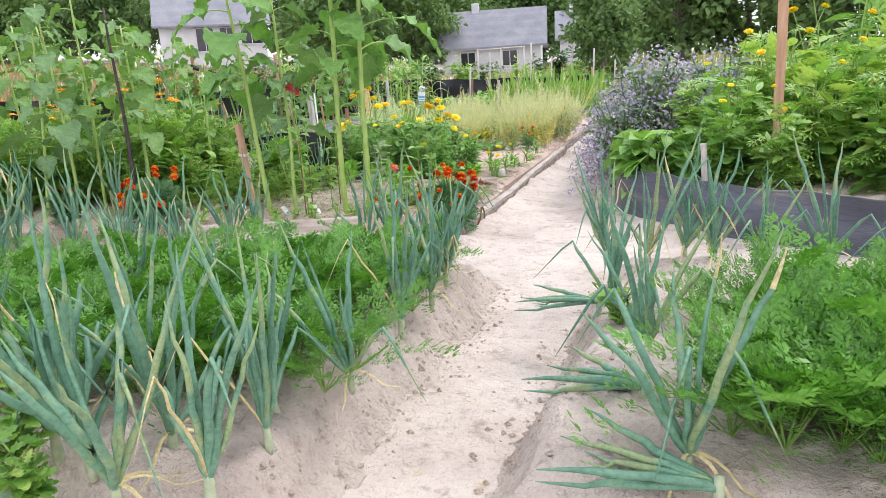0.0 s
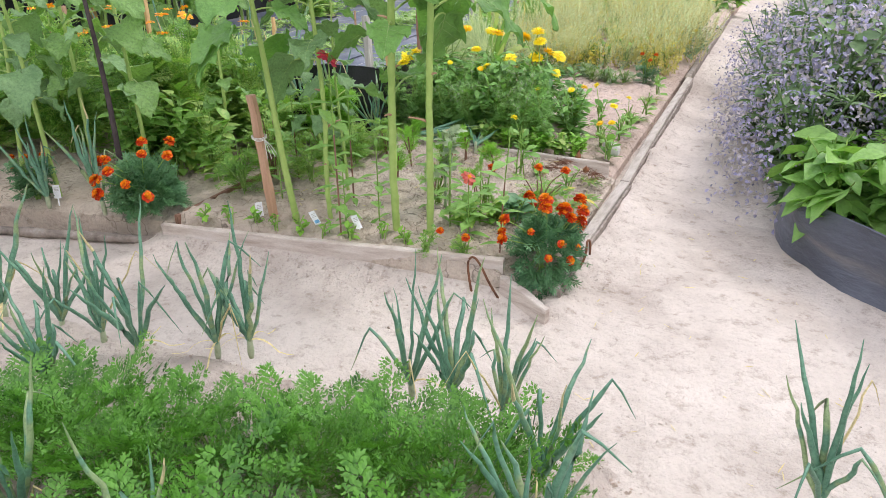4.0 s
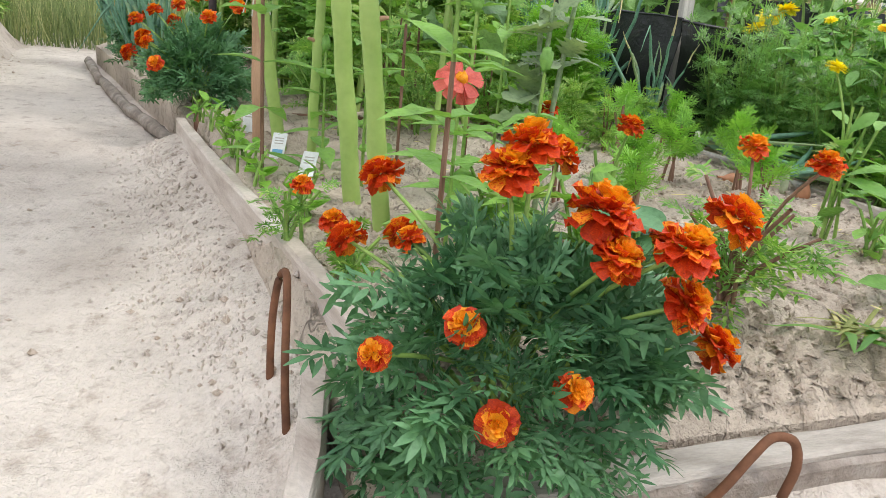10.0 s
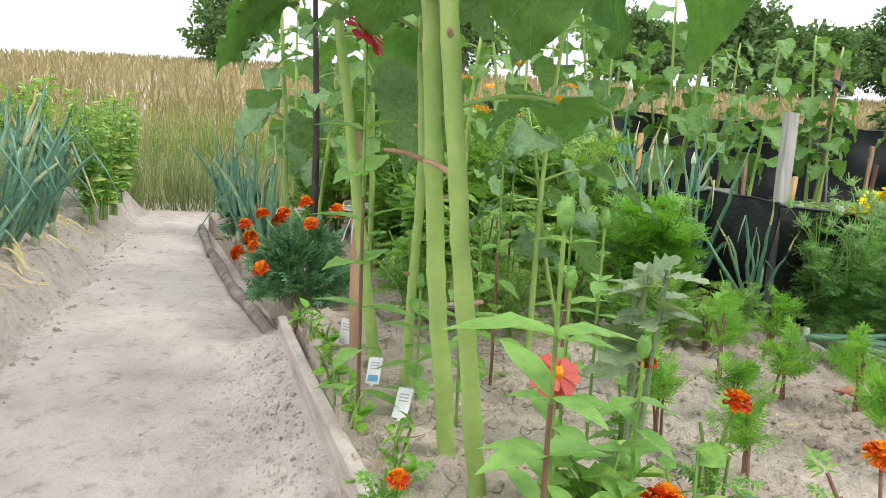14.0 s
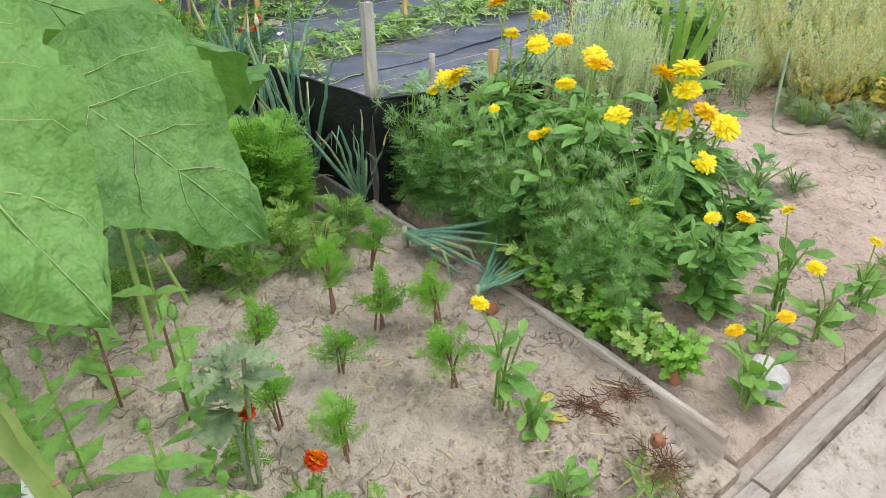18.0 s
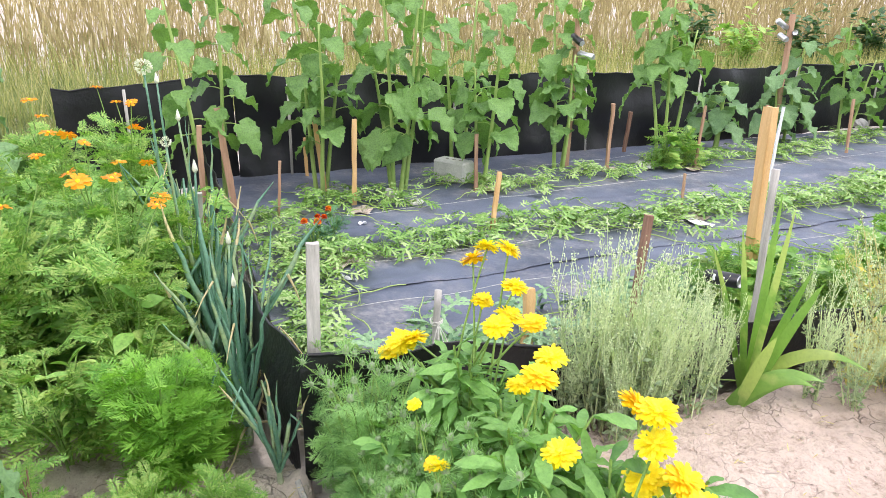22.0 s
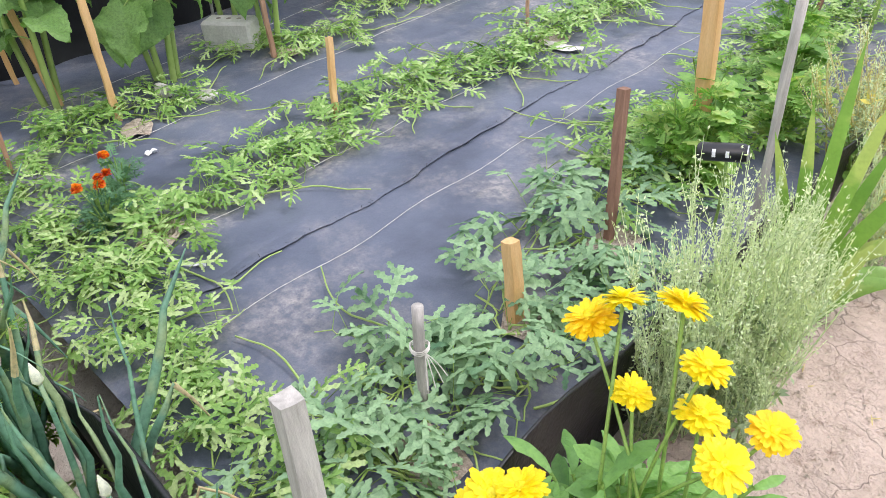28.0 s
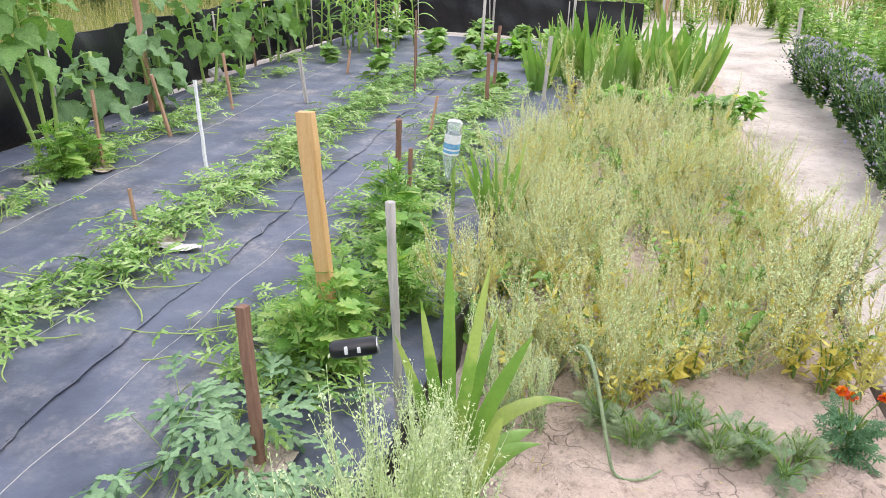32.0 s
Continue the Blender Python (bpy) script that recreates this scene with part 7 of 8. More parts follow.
# half-dry grass tufts by the slab
def make_tuft(seed):
    def build():
        r = np.random.default_rng(seed)
        root = thing("grass_tuft", "half-dry grass tuft lying on the bed soil", "grass")
        for name, mat, n in (("dry_blade_clump", M_GRASS, 26), ("green_blade_clump", M_GLAD, 12)):
            g = Geo()
            for k in range(n):
                a = r.uniform(0, 6.28)
                p = arc((r.normal() * 0.02, r.normal() * 0.02, 0.0), (math.cos(a), math.sin(a), r.uniform(0.2, 0.9)), r.uniform(0.06, 0.14), r.uniform(0.3, 0.8), 6)
                p[:, 2] = np.maximum(p[:, 2], 0.004)
                g.add(*blade(p, 0.0035 * np.array([0.8, 1, 1, 0.8, 0.5, 0.1]) * (1 if mat == M_GRASS else 2.0), (-math.sin(a), math.cos(a), 0.1), 0.3))
            tagged(part(name, g, mat, root), kind="stuff")
        return root
    return build


spread([make_tuft(1), make_tuft(2)], [P(*p, -0.02) for p in ((-0.03, 0.83), (-0.06, 1.22), (0.02, 0.95), (-0.2, 2.6), (-0.9, 2.5), (-0.25, 3.2))], "grass tufts")
# bowed onion stalk over the bare soil
p = np.array([(-1.5, 3.8, 0.02), (-1.44, 3.7, 0.2), (-1.38, 3.58, 0.31), (-1.33, 3.49, 0.3), (-1.28, 3.41, 0.2), (-1.24, 3.35, 0.09), (-1.2, 3.31, 0.015), (-1.12, 3.32, 0.012), (-1.06, 3.38, 0.02)])
tagged(part("bowed_stalk", Geo().add(*tube(bent(p), np.interp(np.linspace(0, 8, 49), np.arange(9), [0.007, 0.0075, 0.008, 0.008, 0.0075, 0.0065, 0.005, 0.004, 0.003]), 7)), M_GREYGREEN), "bowed pale green onion stalk over bare soil", "onion")

# ---- dense flowers left of the board-edged bed ----
r3 = np.random.default_rng(77)
def region(n, x0, x1, y0, y1, z=0.0, size=1.0):
    return [P(r3.uniform(x0, x1), r3.uniform(y0, y1), z, size * r3.uniform(0.8, 1.2), 5) for _ in range(n)]


def cosmos(seed):
    return make_bush("orange_cosmos", "tall leafy cosmos with orange flowers", "cosmos", seed, 0.75, 0.26, FINEMARI, 0.2, 190, M_GREEN, 13, heads_on(seed, 2, 0.22, 0.88), "cosmos", 0.085, low=0.05)


spread([cosmos(180), cosmos(181), cosmos(182)], [P(x, y, 0.0) for x, y in ((-2.6, 0.3), (-2.95, 0.75), (-3.3, 0.5), (-3.7, 0.2), (-3.1, 0.0), (-4.0, 0.6), (-4.4, 0.1), (-2.3, 0.75), (-2.6, 0.65), (-3.5, -0.3), (-4.6, 0.5), (-2.75, 0.95), (-2.35, 0.3))], "orange cosmos")
broad = lambda s: make_bush("broad_leaved_plant", "leafy mid-green plant in the crowded flower bed", "plant", 190 + s, 0.5, 0.2, [OVAL, LANCE], 0.12, 90, M_GREEN if s else M_ZINLEAF, 8, low=0.05)
spread([broad(0), broad(1), broad(2)], region(34, -4.6, -1.85, -0.1, 0.95), "crowded flower bed")
spread([make_bush("unopened_marigold", "leafy marigold plant with few rusty flowers", "marigold", 200 + s, 0.34, 0.16, MARIS, 0.13, 120, M_MARLEAF, 10, heads_on(s, 4, 0.15, 0.36), "marigold", 0.045, low=0.05) for s in range(2)], [P(x, -0.42 - (abs(x) - 2) * 0.3, 0.0, 0.72) for x in (-2.55, -3.2, -3.9)], "marigolds")
spread([make_onion(s, 0.5, 8) for s in (61, 62)], [P(-2.1 - 0.33 * i, -0.5 - 0.1 * i, 0.0) for i in range(7)], "onions in the flower bed")
spread([make_bush("small_seedling", "tiny green seedling beside the edging board", "seedling", 210 + s, 0.07, 0.05, [OVAL], 0.05, 10, M_LIME, 4, low=0.2) for s in range(2)], [P(-0.5 - 0.13 * i, -0.06 - 0.026 * i + r3.normal() * 0.02, 0.0) for i in range(9)], "seedlings")

# ---- peas and herbs at the path's far end ----
spread([make_bush("pea_plant", "tall yellowing pea plant with pale pods", "pea plant", 220 + s, 0.7, 0.16, [OVAL, LANCE], 0.08, 170, M_GREEN if s else M_GLAD, 10, low=0.1) for s in range(2)], region(26, -5.2, -3.6, -3.3, -2.0, BED, 0.98) + [P(-3.45 - 0.2 * i, -1.68 - 0.06 * i + 0.05 * (i % 3), BED - 0.02, 0.95 + 0.09 * (i % 3)) for i in range(9)] + region(10, -8.0, -5.8, -4.2, -2.6, GROUND, 1.2), "pea row")
spread([make_bush("white_yarrow", "meadow plant with flat pale flower heads", "wildflower", 225, 0.6, 0.12, [LANCE], 0.06, 60, M_GRASS, 8, low=0.1)], region(22, -8.6, -6.0, -2.5, -1.0, GROUND, 1.15), "meadow flowers")

# ---- borage and herbs across the path ----
def make_borage(seed):
    def build():
        r = np.random.default_rng(seed)
        root = make_bush("borage_plant", "sprawling borage plant covered in pale lilac-blue flowers", "borage", seed, 0.58, 0.3, [OVAL, LANCE], 0.1, 170, M_BORAGE, 14, low=0.02, rad=0.004, stem_mat=M_BORAGE)()
        n = 1000
        d = dirs(r, n, 0.0, 1.5)
        p = d * np.array([0.36, 0.36, 0.6]) * r.uniform(0.6, 1.02, (n, 1))
        g = Geo()
        scatter(g, OVAL, p, r.normal(size=(n, 3)), d + r.normal(size=(n, 3)) * 0.4, r.uniform(0.013, 0.025, n))
        part("blossom", g, M_LILAC, root, "pale lilac-blue blossom")
        return root
    return build


bor = [P(x, y, 0.0, s * 1.4) for x, y, s in ((0.55, 3.05, 0.75), (0.5, 3.65, 0.8), (0.42, 4.3, 0.85), (0.3, 5.0, 0.85), (0.98, 1.75, 1.0), (0.85, 2.2, 1.0), (1.1, 2.1, 1.15), (0.8, 2.7, 1.05), (1.05, 2.6, 1.2), (0.75, 3.2, 1.05), (1.0, 3.1, 1.25), (0.78, 3.7, 1.1), (1.25, 2.3, 1.2), (1.3, 2.9, 1.3), (1.15, 3.6, 1.25), (1.6, 2.7, 1.35), (1.7, 3.3, 1.35), (0.9, 4.2, 1.1))]
spread([make_borage(230), make_borage(231), make_borage(232)], [(x, y, GROUND + 0.03, t, s, l) for x, y, z, t, s, l in bor], "borage")
spread([make_bush("broad_leaved_herb", "broad pale green leafy plant over the raised bed's edge", "herb", 240 + s, 0.34, 0.27, [BROAD_H], 0.21, 52, M_ZINLEAF, 10, low=0.15, leaf_up=0.15) for s in range(2)], [P(*p, 0.04, s) for p, s in (((1.2, 1.2), 1.05), ((1.35, 1.35), 1.1), ((1.15, 1.5), 1.1), ((1.55, 1.15), 0.9))], "herbs")
spread([make_bush("feathery_bush", "tall feathery green marigold bush in the raised bed", "bush", 245 + s, 0.7, 0.26, [LANCE, MARIS[0], LOBED], 0.2, 150, M_GREEN, 12, heads_on(s + 50, 2, 0.2, 0.8), "calendula", 0.05, low=0.05) for s in range(3)], [P(*p, 0.04, s) for p, s in (((1.75, 1.0), 0.9), ((2.1, 0.75), 0.85), ((1.8, 1.5), 1.1), ((2.25, 1.2), 1.1), ((2.6, 0.8), 1.0), ((2.5, 1.6), 1.3), ((2.05, 1.9), 1.3), ((2.9, 1.3), 1.3), ((2.3, 2.4), 1.5), ((2.9, 2.2), 1.6), ((1.9, 2.3), 1.3), ((3.2, 0.6), 1.1), ((3.3, 1.9), 1.6), ((1.5, 1.7), 0.95), ((2.9, 0.3), 0.8), ((3.4, 2.8), 1.7), ((2.7, 3.2), 1.7))], "raised bed plants")
# dark herbs along the path's far side
herbs = [P(edge_x(y) + (0.86 if y < 8 else 1.1) + r3.uniform(0, 0.15), y, GROUND, 1.05 if y < 8 else 1.25) for y in np.arange(5.2, 12.6, 0.2)] + [P(edge_x(y) + 1.4 + r3.uniform(0, 0.5), y, GROUND, 1.2) for y in np.arange(4.6, 9.4, 0.3)]
def make_lavender(seed):
    def build():
        root = make_bush("hyssop_bush", "dark green wispy herb bush with blue flower spikes", "herb", seed, 0.5, 0.24, [LANCE], 0.07, 520, M_HEDGE, 22, low=0.1, leaf_up=0.9)()
        r = np.random.default_rng(seed)
        n = 60
        d = dirs(r, n, 0.4, 1.5)
        g = Geo()
        scatter(g, OVAL, d * np.array([0.26, 0.26, 0.5]), d, r.normal(size=(n, 3)), r.uniform(0.015, 0.03, n))
        tagged(part("blossom", g, M_LILAC, root, "small blue flower spikes"), kind="stuff")
        return root
    return build
spread([make_lavender(250), make_lavender(251)], herbs, "dark herbs")
spread([make_bush("tall_green_bush", "tall yellow-green leafy bush beside the far path", "bush", 260 + s, 0.9, 0.4, [LANCE], 0.16, 220, M_GREEN, 14, low=0.05) for s in range(3)], [P(edge_x(y) + 1.75 + r3.uniform(-0.1, 0.8), y, GROUND, 1.0) for y in np.arange(9.6, 16, 0.4)] + [P(r3.uniform(-7, 5), r3.uniform(16.2, 24), GROUND, 1.1) for _ in range(70)] + [P(r3.uniform(2.5, 6), r3.uniform(3, 12), GROUND, 1.2) for _ in range(26)], "far bushes")
spread([make_maize(1), make_maize(2), make_maize(3)], [P(-7.2 + 0.24 * (i % 6) + 0.1 * (i // 6), 11.6 + 0.55 * (i // 6) + 0.1 * (i % 2), 0.0) for i in range(18)], "maize rows")

spread([make_bush("garden_shrub", "dense dark green shrub in the far gardens", "shrub", 270 + s, 1.7, 0.8, [LANCE, OVAL], 0.3, 420, M_HEDGE if s else M_GREEN, 16, low=0.05) for s in range(3)], [(*at_bearing(1.97, -3.99, az, d), GROUND, 40 * i, sc, 2) for i, (az, d, sc) in enumerate(((22.5, 30, 1.0), (21, 33, 0.9), (19.8, 36, 0.9), (18, 34, 0.95), (16.5, 30, 0.9), (15, 33, 1.1), (13.6, 36, 1.0), (12.3, 32, 1.1), (46, 21, 1.0), (43, 20, 0.9), (40.5, 22, 1.0), (38, 24, 1.0), (35.5, 24, 1.1), (33, 26, 1.2), (30, 28, 1.1), (27, 30, 1.1), (25, 28, 1.0)))], "far shrubs")
# cabbage at the start of the path
cab = thing("cabbage", "pale blue-green cabbage with wavy outer leaves", "cabbage")
cab.matrix_basis = pose(0.3, -3.36, BED, 0, 0, 20)
cab.scale = (1.05, 1.05, 1.05)
spread([make_bush("leafy_weed", "low bright green leafy weed between the onions", "weed", 290 + s, 0.16, 0.12, [LOBED], 0.07, 60, M_GREEN, 9, low=0.1) for s in range(2)], [raised(P(*p)) for p in ((-0.1, -2.7), (0.33, -3.02), (-0.06, -2.93), (-0.3, -2.82), (0.14, -2.9), (-0.5, -2.7), (1.56, -1.5))], "leafy weeds")
CAB = leaf_form([0.06, 0.2, 0.34, 0.42, 0.46, 0.44, 0.36, 0.2], 9, 0.3, 0.5, 0.03, 2)
M_CAB = leaf_material("cabbage_leaf", (0.24, 0.36, 0.28), (0.42, 0.54, 0.42), None, 0.5, 0.2, 6, 25)
for k in range(11):
    g = Geo()
    a, up = k * 2.4, 0.25 + 0.09 * k
    scatter(g, CAB, np.array([[0, 0, 0.05 + 0.012 * k]]), np.array([[math.cos(a), math.sin(a), up]]), np.array([[0, 0, 1.0]]) - 0.2 * np.array([[math.cos(a), math.sin(a), 0]]), 0.3 - 0.012 * k)
    part("leaf", g, M_CAB, cab)
# ---- stakes ----
def stake(base, top, size, mat, label, seed=0, flat_=1.0, round_=False, tie=False):
    base, top = np.array(base, float), np.array(top, float)
    base[2] -= 0.12
    n = 9
    t = np.linspace(0, 1, n)[:, None]
    r = np.random.default_rng(seed)
    p = base + (top - base) * t + r.normal(size=(n, 3)) * 0.0015
    sides = 10 if round_ else 8
    v, q, c = tube(p, size / 2 * (1.0 if round_ else 1.3) * (1 + 0.05 * r.normal(size=n)), sides)
    if not round_:
        # square the section a little
        a = np.arange(sides) * 2 * np.pi / sides
        body = v[:n * sides].reshape(n, sides, 3)
        off = body - p[:, None]
        ln = np.linalg.norm(off, axis=-1, keepdims=True)
        k = np.where(np.arange(sides) % 2 == 0, 0.74, 1.0)[None, :, None]
        off = off * k
        off[..., 1] *= flat_
        v[:n * sides] = (p[:, None] + off).reshape(-1, 3)
        v[(n - 1) * sides:n * sides, 2] += r.normal(size=sides) * size * 0.03
    root = tagged(part("wooden_stake", Geo().add(v, q, c), mat, smooth=round_), label, "stake", "stakes")
    if tie:
        g = Geo()
        h = base + (top - base) * 0.72
        for k in range(3):
            a = np.linspace(0, 2 * np.pi, 13)
            ring = np.stack([h[0] + np.cos(a) * size * 0.8, h[1] + np.sin(a) * size * 0.8, h[2] + k * 0.006 + 0.004 * np.sin(a * 2)], 1)
            g.add(*tube(ring, 0.0022, 4, False))
        for k in range(4):
            g.add(*tube(arc(h + (size * 0.7, 0, 0), (0.5, 0.3 * k - 0.4, -0.6), 0.07, 0.5, 5), 0.0018, 4, False))
        part("string", g, M_STRING, root, "frayed pale string tied round the stake")
    return root


S = stake
S((-1.226, -0.141, 0), (-1.282, -0.146, 0.635), 0.044, M_PEACH, "flat peach-brown stake tied to a sunflower with string", 1, 0.6, tie=True)
S((-1.70, 1.39, 0), (-1.765, 1.421, 0.758), 0.042, M_GREYWOOD, "pale grey weathered stake at the fence corner", 2)
S((-3.965, 2.825, 0), (-4.021, 2.895, 0.394), 0.03, M_PINE, "short light wooden stake among the melons", 3)
S((-2.31, 2.93, 0), (-2.372, 3.013, 0.569), 0.034, M_BROWN, "brown wooden stake among the melons", 4)
S((-2.15, 1.93, 0), (-2.159, 1.946, 0.389), 0.032, M_GREYWOOD, "short grey round stake with a loop of string", 5, round_=True, tie=True)
S((-2.227, 2.374, 0), (-2.28, 2.4, 0.301), 0.045, M_PINE, "short sawn orange stake among the melons", 6)
S((-2.44, 3.69, 0), (-2.513, 3.704, 1.029), 0.075, M_PINE, "tall flat yellow pine board driven in as a stake", 7, 0.55)
S((-1.99, 3.35, 0), (-2.006, 3.345, 0.851), 0.032, M_GREYWOOD, "thin round grey stake by the gladiolus", 8, round_=True)
for i, (b, t, w, m) in enumerate((((-3.12, 5.94), (-3.07, 5.86, 0.48), 0.035, M_BROWN), ((-2.86, 5.51), (-2.84, 5.52, 0.38), 0.025, M_BROWN), ((-4.43, 5.45), (-4.516, 5.558, 0.696), 0.02, M_WHITE), ((-4.812, 2.02), (-4.812, 2.043, 0.647), 0.036, M_PINE), ((-4.92, 1.16), (-4.98, 1.08, 0.73), 0.05, M_PEACH), ((-4.6, 1.44), (-4.6, 1.48, 0.41), 0.02, M_PEACH), ((-5.27, 1.87), (-5.28, 1.8, 0.56), 0.04, M_PINE), ((-5.81, 1.77), (-5.81, 1.76, 0.34), 0.03, M_PINE), ((-5.0, 3.07), (-5.02, 3.06, 0.47), 0.028, M_PEACH), ((-5.46, 4.51), (-5.46, 4.52, 0.62), 0.03, M_PEACH), ((-6.2, 5.1), (-6.18, 5.14, 0.42), 0.035, M_BROWN), ((-5.33, 5.37), (-5.31, 5.39, 0.6), 0.022, M_PEACH), ((-5.5, 6.37), (-5.56, 6.29, 0.55), 0.025, M_PEACH), ((-5.66, 7.5), (-5.69, 7.47, 0.57), 0.025, M_PEACH), ((-5.1, 8.05), (-5.13, 8.0, 0.48), 0.035, M_GREYWOOD), ((-4.23, 4.5), (-4.23, 4.5, 0.25), 0.018, M_PEACH), ((-7.2, 10.2), (-7.21, 10.2, 0.35), 0.03, M_PEACH), ((-3.34, 7.05), (-3.24, 7.09, 0.4), 0.022, M_PEACH), ((-3.4, 9.33), (-3.34, 9.35, 0.75), 0.035, M_BROWN), ((-3.24, 8.57), (-3.23, 8.58, 0.56), 0.035, M_BROWN), ((-5.57, 9.86), (-5.51, 9.89, 0.3), 0.03, M_PEACH), ((-5.76, 11.3), (-5.79, 11.3, 0.85), 0.02, M_BROWN), ((0.15, 13.5), (0.1, 13.5, 0.75), 0.05, M_GREYWOOD), ((-1.82, 13.08), (-1.78, 13.08, 0.83), 0.05, M_PEACH), ((-2.75, 9.1), (-2.7, 9.1, 0.7), 0.04, M_GREYWOOD), ((-4.2, 8.9), (-4.18, 8.9, 0.7), 0.02, M_BROWN), ((-4.7, 10.2), (-4.7, 10.2, 0.8), 0.018, M_BROWN), ((1.66, 0.74), (1.63, 0.68, 0.373), 0.04, M_GREYWOOD), ((2.05, 1.0), (2.04, 1.0, 1.35), 0.06, M_PEACH), ((-3.0, 1.0), (-3.0, 1.02, 0.62), 0.035, M_GREYWOOD), ((-4.4, 0.95), (-4.42, 0.98, 0.7), 0.035, M_PEACH))):
    S((*b, 0), t, w, m, {"brown_wood": "brown wooden garden stake", "fresh_pine": "light pine garden stake", "peach_wood": "weathered reddish garden stake", "grey_weathered_wood": "grey weathered garden stake", "white_card": "thin white plastic rod stuck in the melon bed"}[m.name], 20 + i)

# ---- bottle on its stake, can on the film ----
def lathe(profile, sides=20):
    pr = np.array(profile, float)
    a = np.linspace(0, 2 * np.pi, sides, endpoint=False)
    v = np.stack([pr[:, :1] * np.cos(a), pr[:, :1] * np.sin(a), np.broadcast_to(pr[:, 1:], (len(pr), sides))], -1).reshape(-1, 3)
    i, j = np.meshgrid(np.arange(len(pr) - 1), np.arange(sides), indexing="ij")
    k = (j + 1) % sides
    return v, np.stack([i * sides + j, i * sides + k, (i + 1) * sides + k, (i + 1) * sides + j], -1).reshape(-1, 4)


mg, tg, bg, og = nodes_of("clear_bottle_plastic")
bg.inputs["Base Color"].default_value = (0.85, 0.92, 0.94, 1)
bg.inputs["Roughness"].default_value = 0.12
bg.inputs["Transmission Weight"].default_value = 0.75
bg.inputs["IOR"].default_value = 1.2
bottle = thing("plastic_bottle", "upturned clear plastic bottle with blue and white label", "bottle")
bottle.matrix_basis = pose(-2.353, 4.977, 0.7, 4, 6, 40)
part("bottle_body", Geo().add(*lathe([(0.002, 0.03), (0.03, 0.03), (0.042, 0.022), (0.045, 0.0), (0.042, -0.02), (0.045, -0.05), (0.045, -0.17), (0.04, -0.2), (0.02, -0.26), (0.015, -0.29), (0.014, -0.31)])), mg, bottle)
lab = part("label", Geo().add(*lathe([(0.0462, -0.045), (0.0462, -0.16)])), M_WHITE, bottle, "white paper label")
part("print", Geo().add(*lathe([(0.0467, -0.095), (0.0469, -0.125)])), M_BLUE, lab, "blue printed bar")
part("print", Geo().add(*lathe([(0.0467, -0.135), (0.0469, -0.15)])), M_BLUE, lab, "blue printed bar")
stake((-2.37, 4.99, 0), (-2.354, 4.98, 0.6), 0.024, M_STALK, "thin green cane carrying a plastic bottle", 9, round_=True)

can = thing("drink_can", "black drink can with silver lettering lying among the melon leaves", "can")
can.matrix_basis = Matrix.Translation((-2.12, 3.26, 0.33)) @ (Vector((0.8, 0.35, 0.1)).to_track_quat("Z", "Y").to_matrix().to_4x4()) @ pose(0, 0, -0.08)
part("can_body", Geo().add(*lathe([(0.024, 0.0), (0.029, 0.006), (0.033, 0.016), (0.033, 0.152), (0.028, 0.163)])), M_CAN, can)
part("can_rim", Geo().add(*lathe([(0.028, 0.163), (0.0285, 0.167), (0.025, 0.168), (0.024, 0.162), (0.001, 0.161)])), M_METAL, can, "bare metal can top")
part("can_base", Geo().add(*lathe([(0.001, 0.006), (0.018, 0.003), (0.024, 0.0), (0.0245, 0.002)])), M_METAL, can, "bare metal can base")
for k in (1, 3, 6, 8, 11, 13):
    a = np.linspace(0.2 + (k % 5) * 0.1, 1.2 - 0.1 * (k % 2), 8) + (k // 5) * 2.1
    z0, z1 = 0.03 + 0.022 * (k % 5), 0.042 + 0.022 * (k % 5)
    v = np.concatenate([np.stack([0.0334 * np.cos(a), 0.0334 * np.sin(a), np.full(8, z)], 1) for z in (z0, z1)])
    part("print", Geo().add(v, [(i, i + 1, i + 9, i + 8) for i in range(7)]), M_METAL if k % 2 else M_WHITE, can, "silver printed bar")
stake((-2.1, 3.28, 0), (-2.1, 3.275, 0.29), 0.012, M_STALK, "thin green cane under a drink can", 11, round_=True)

# cans hung as bird scarers on the far stake
for i, (x, y, z) in enumerate(((-6.35, 7.05, 1.25), (-6.3, 7.12, 1.2), (-6.4, 7.0, 1.18), (-5.65, 4.15, 1.2), (-5.6, 4.2, 1.05))):
    c = thing("hanging_can", "crushed drink can hung from a string as a bird scarer", "can", "hanging cans")
    c.matrix_basis = pose(x, y, z, 60 + 25 * i, 20 * i, 47 * i)
    part("can_body", Geo().add(*lathe([(0.02, 0.0), (0.033, 0.016), (0.03, 0.08), (0.033, 0.15), (0.026, 0.165)], 12)), M_CAN if i % 2 else M_METAL, c)
    part("can_rim", Geo().add(*lathe([(0.026, 0.165), (0.001, 0.16)], 12)), M_METAL, c)
stake((-6.35, 7.1, 0), (-6.33, 7.08, 1.4), 0.05, M_PEACH, "tall reddish stake with hanging cans", 12)
stake((-5.68, 4.2, 0), (-5.62, 4.18, 1.35), 0.04, M_PEACH, "tall stake with hanging cans among sunflowers", 13)

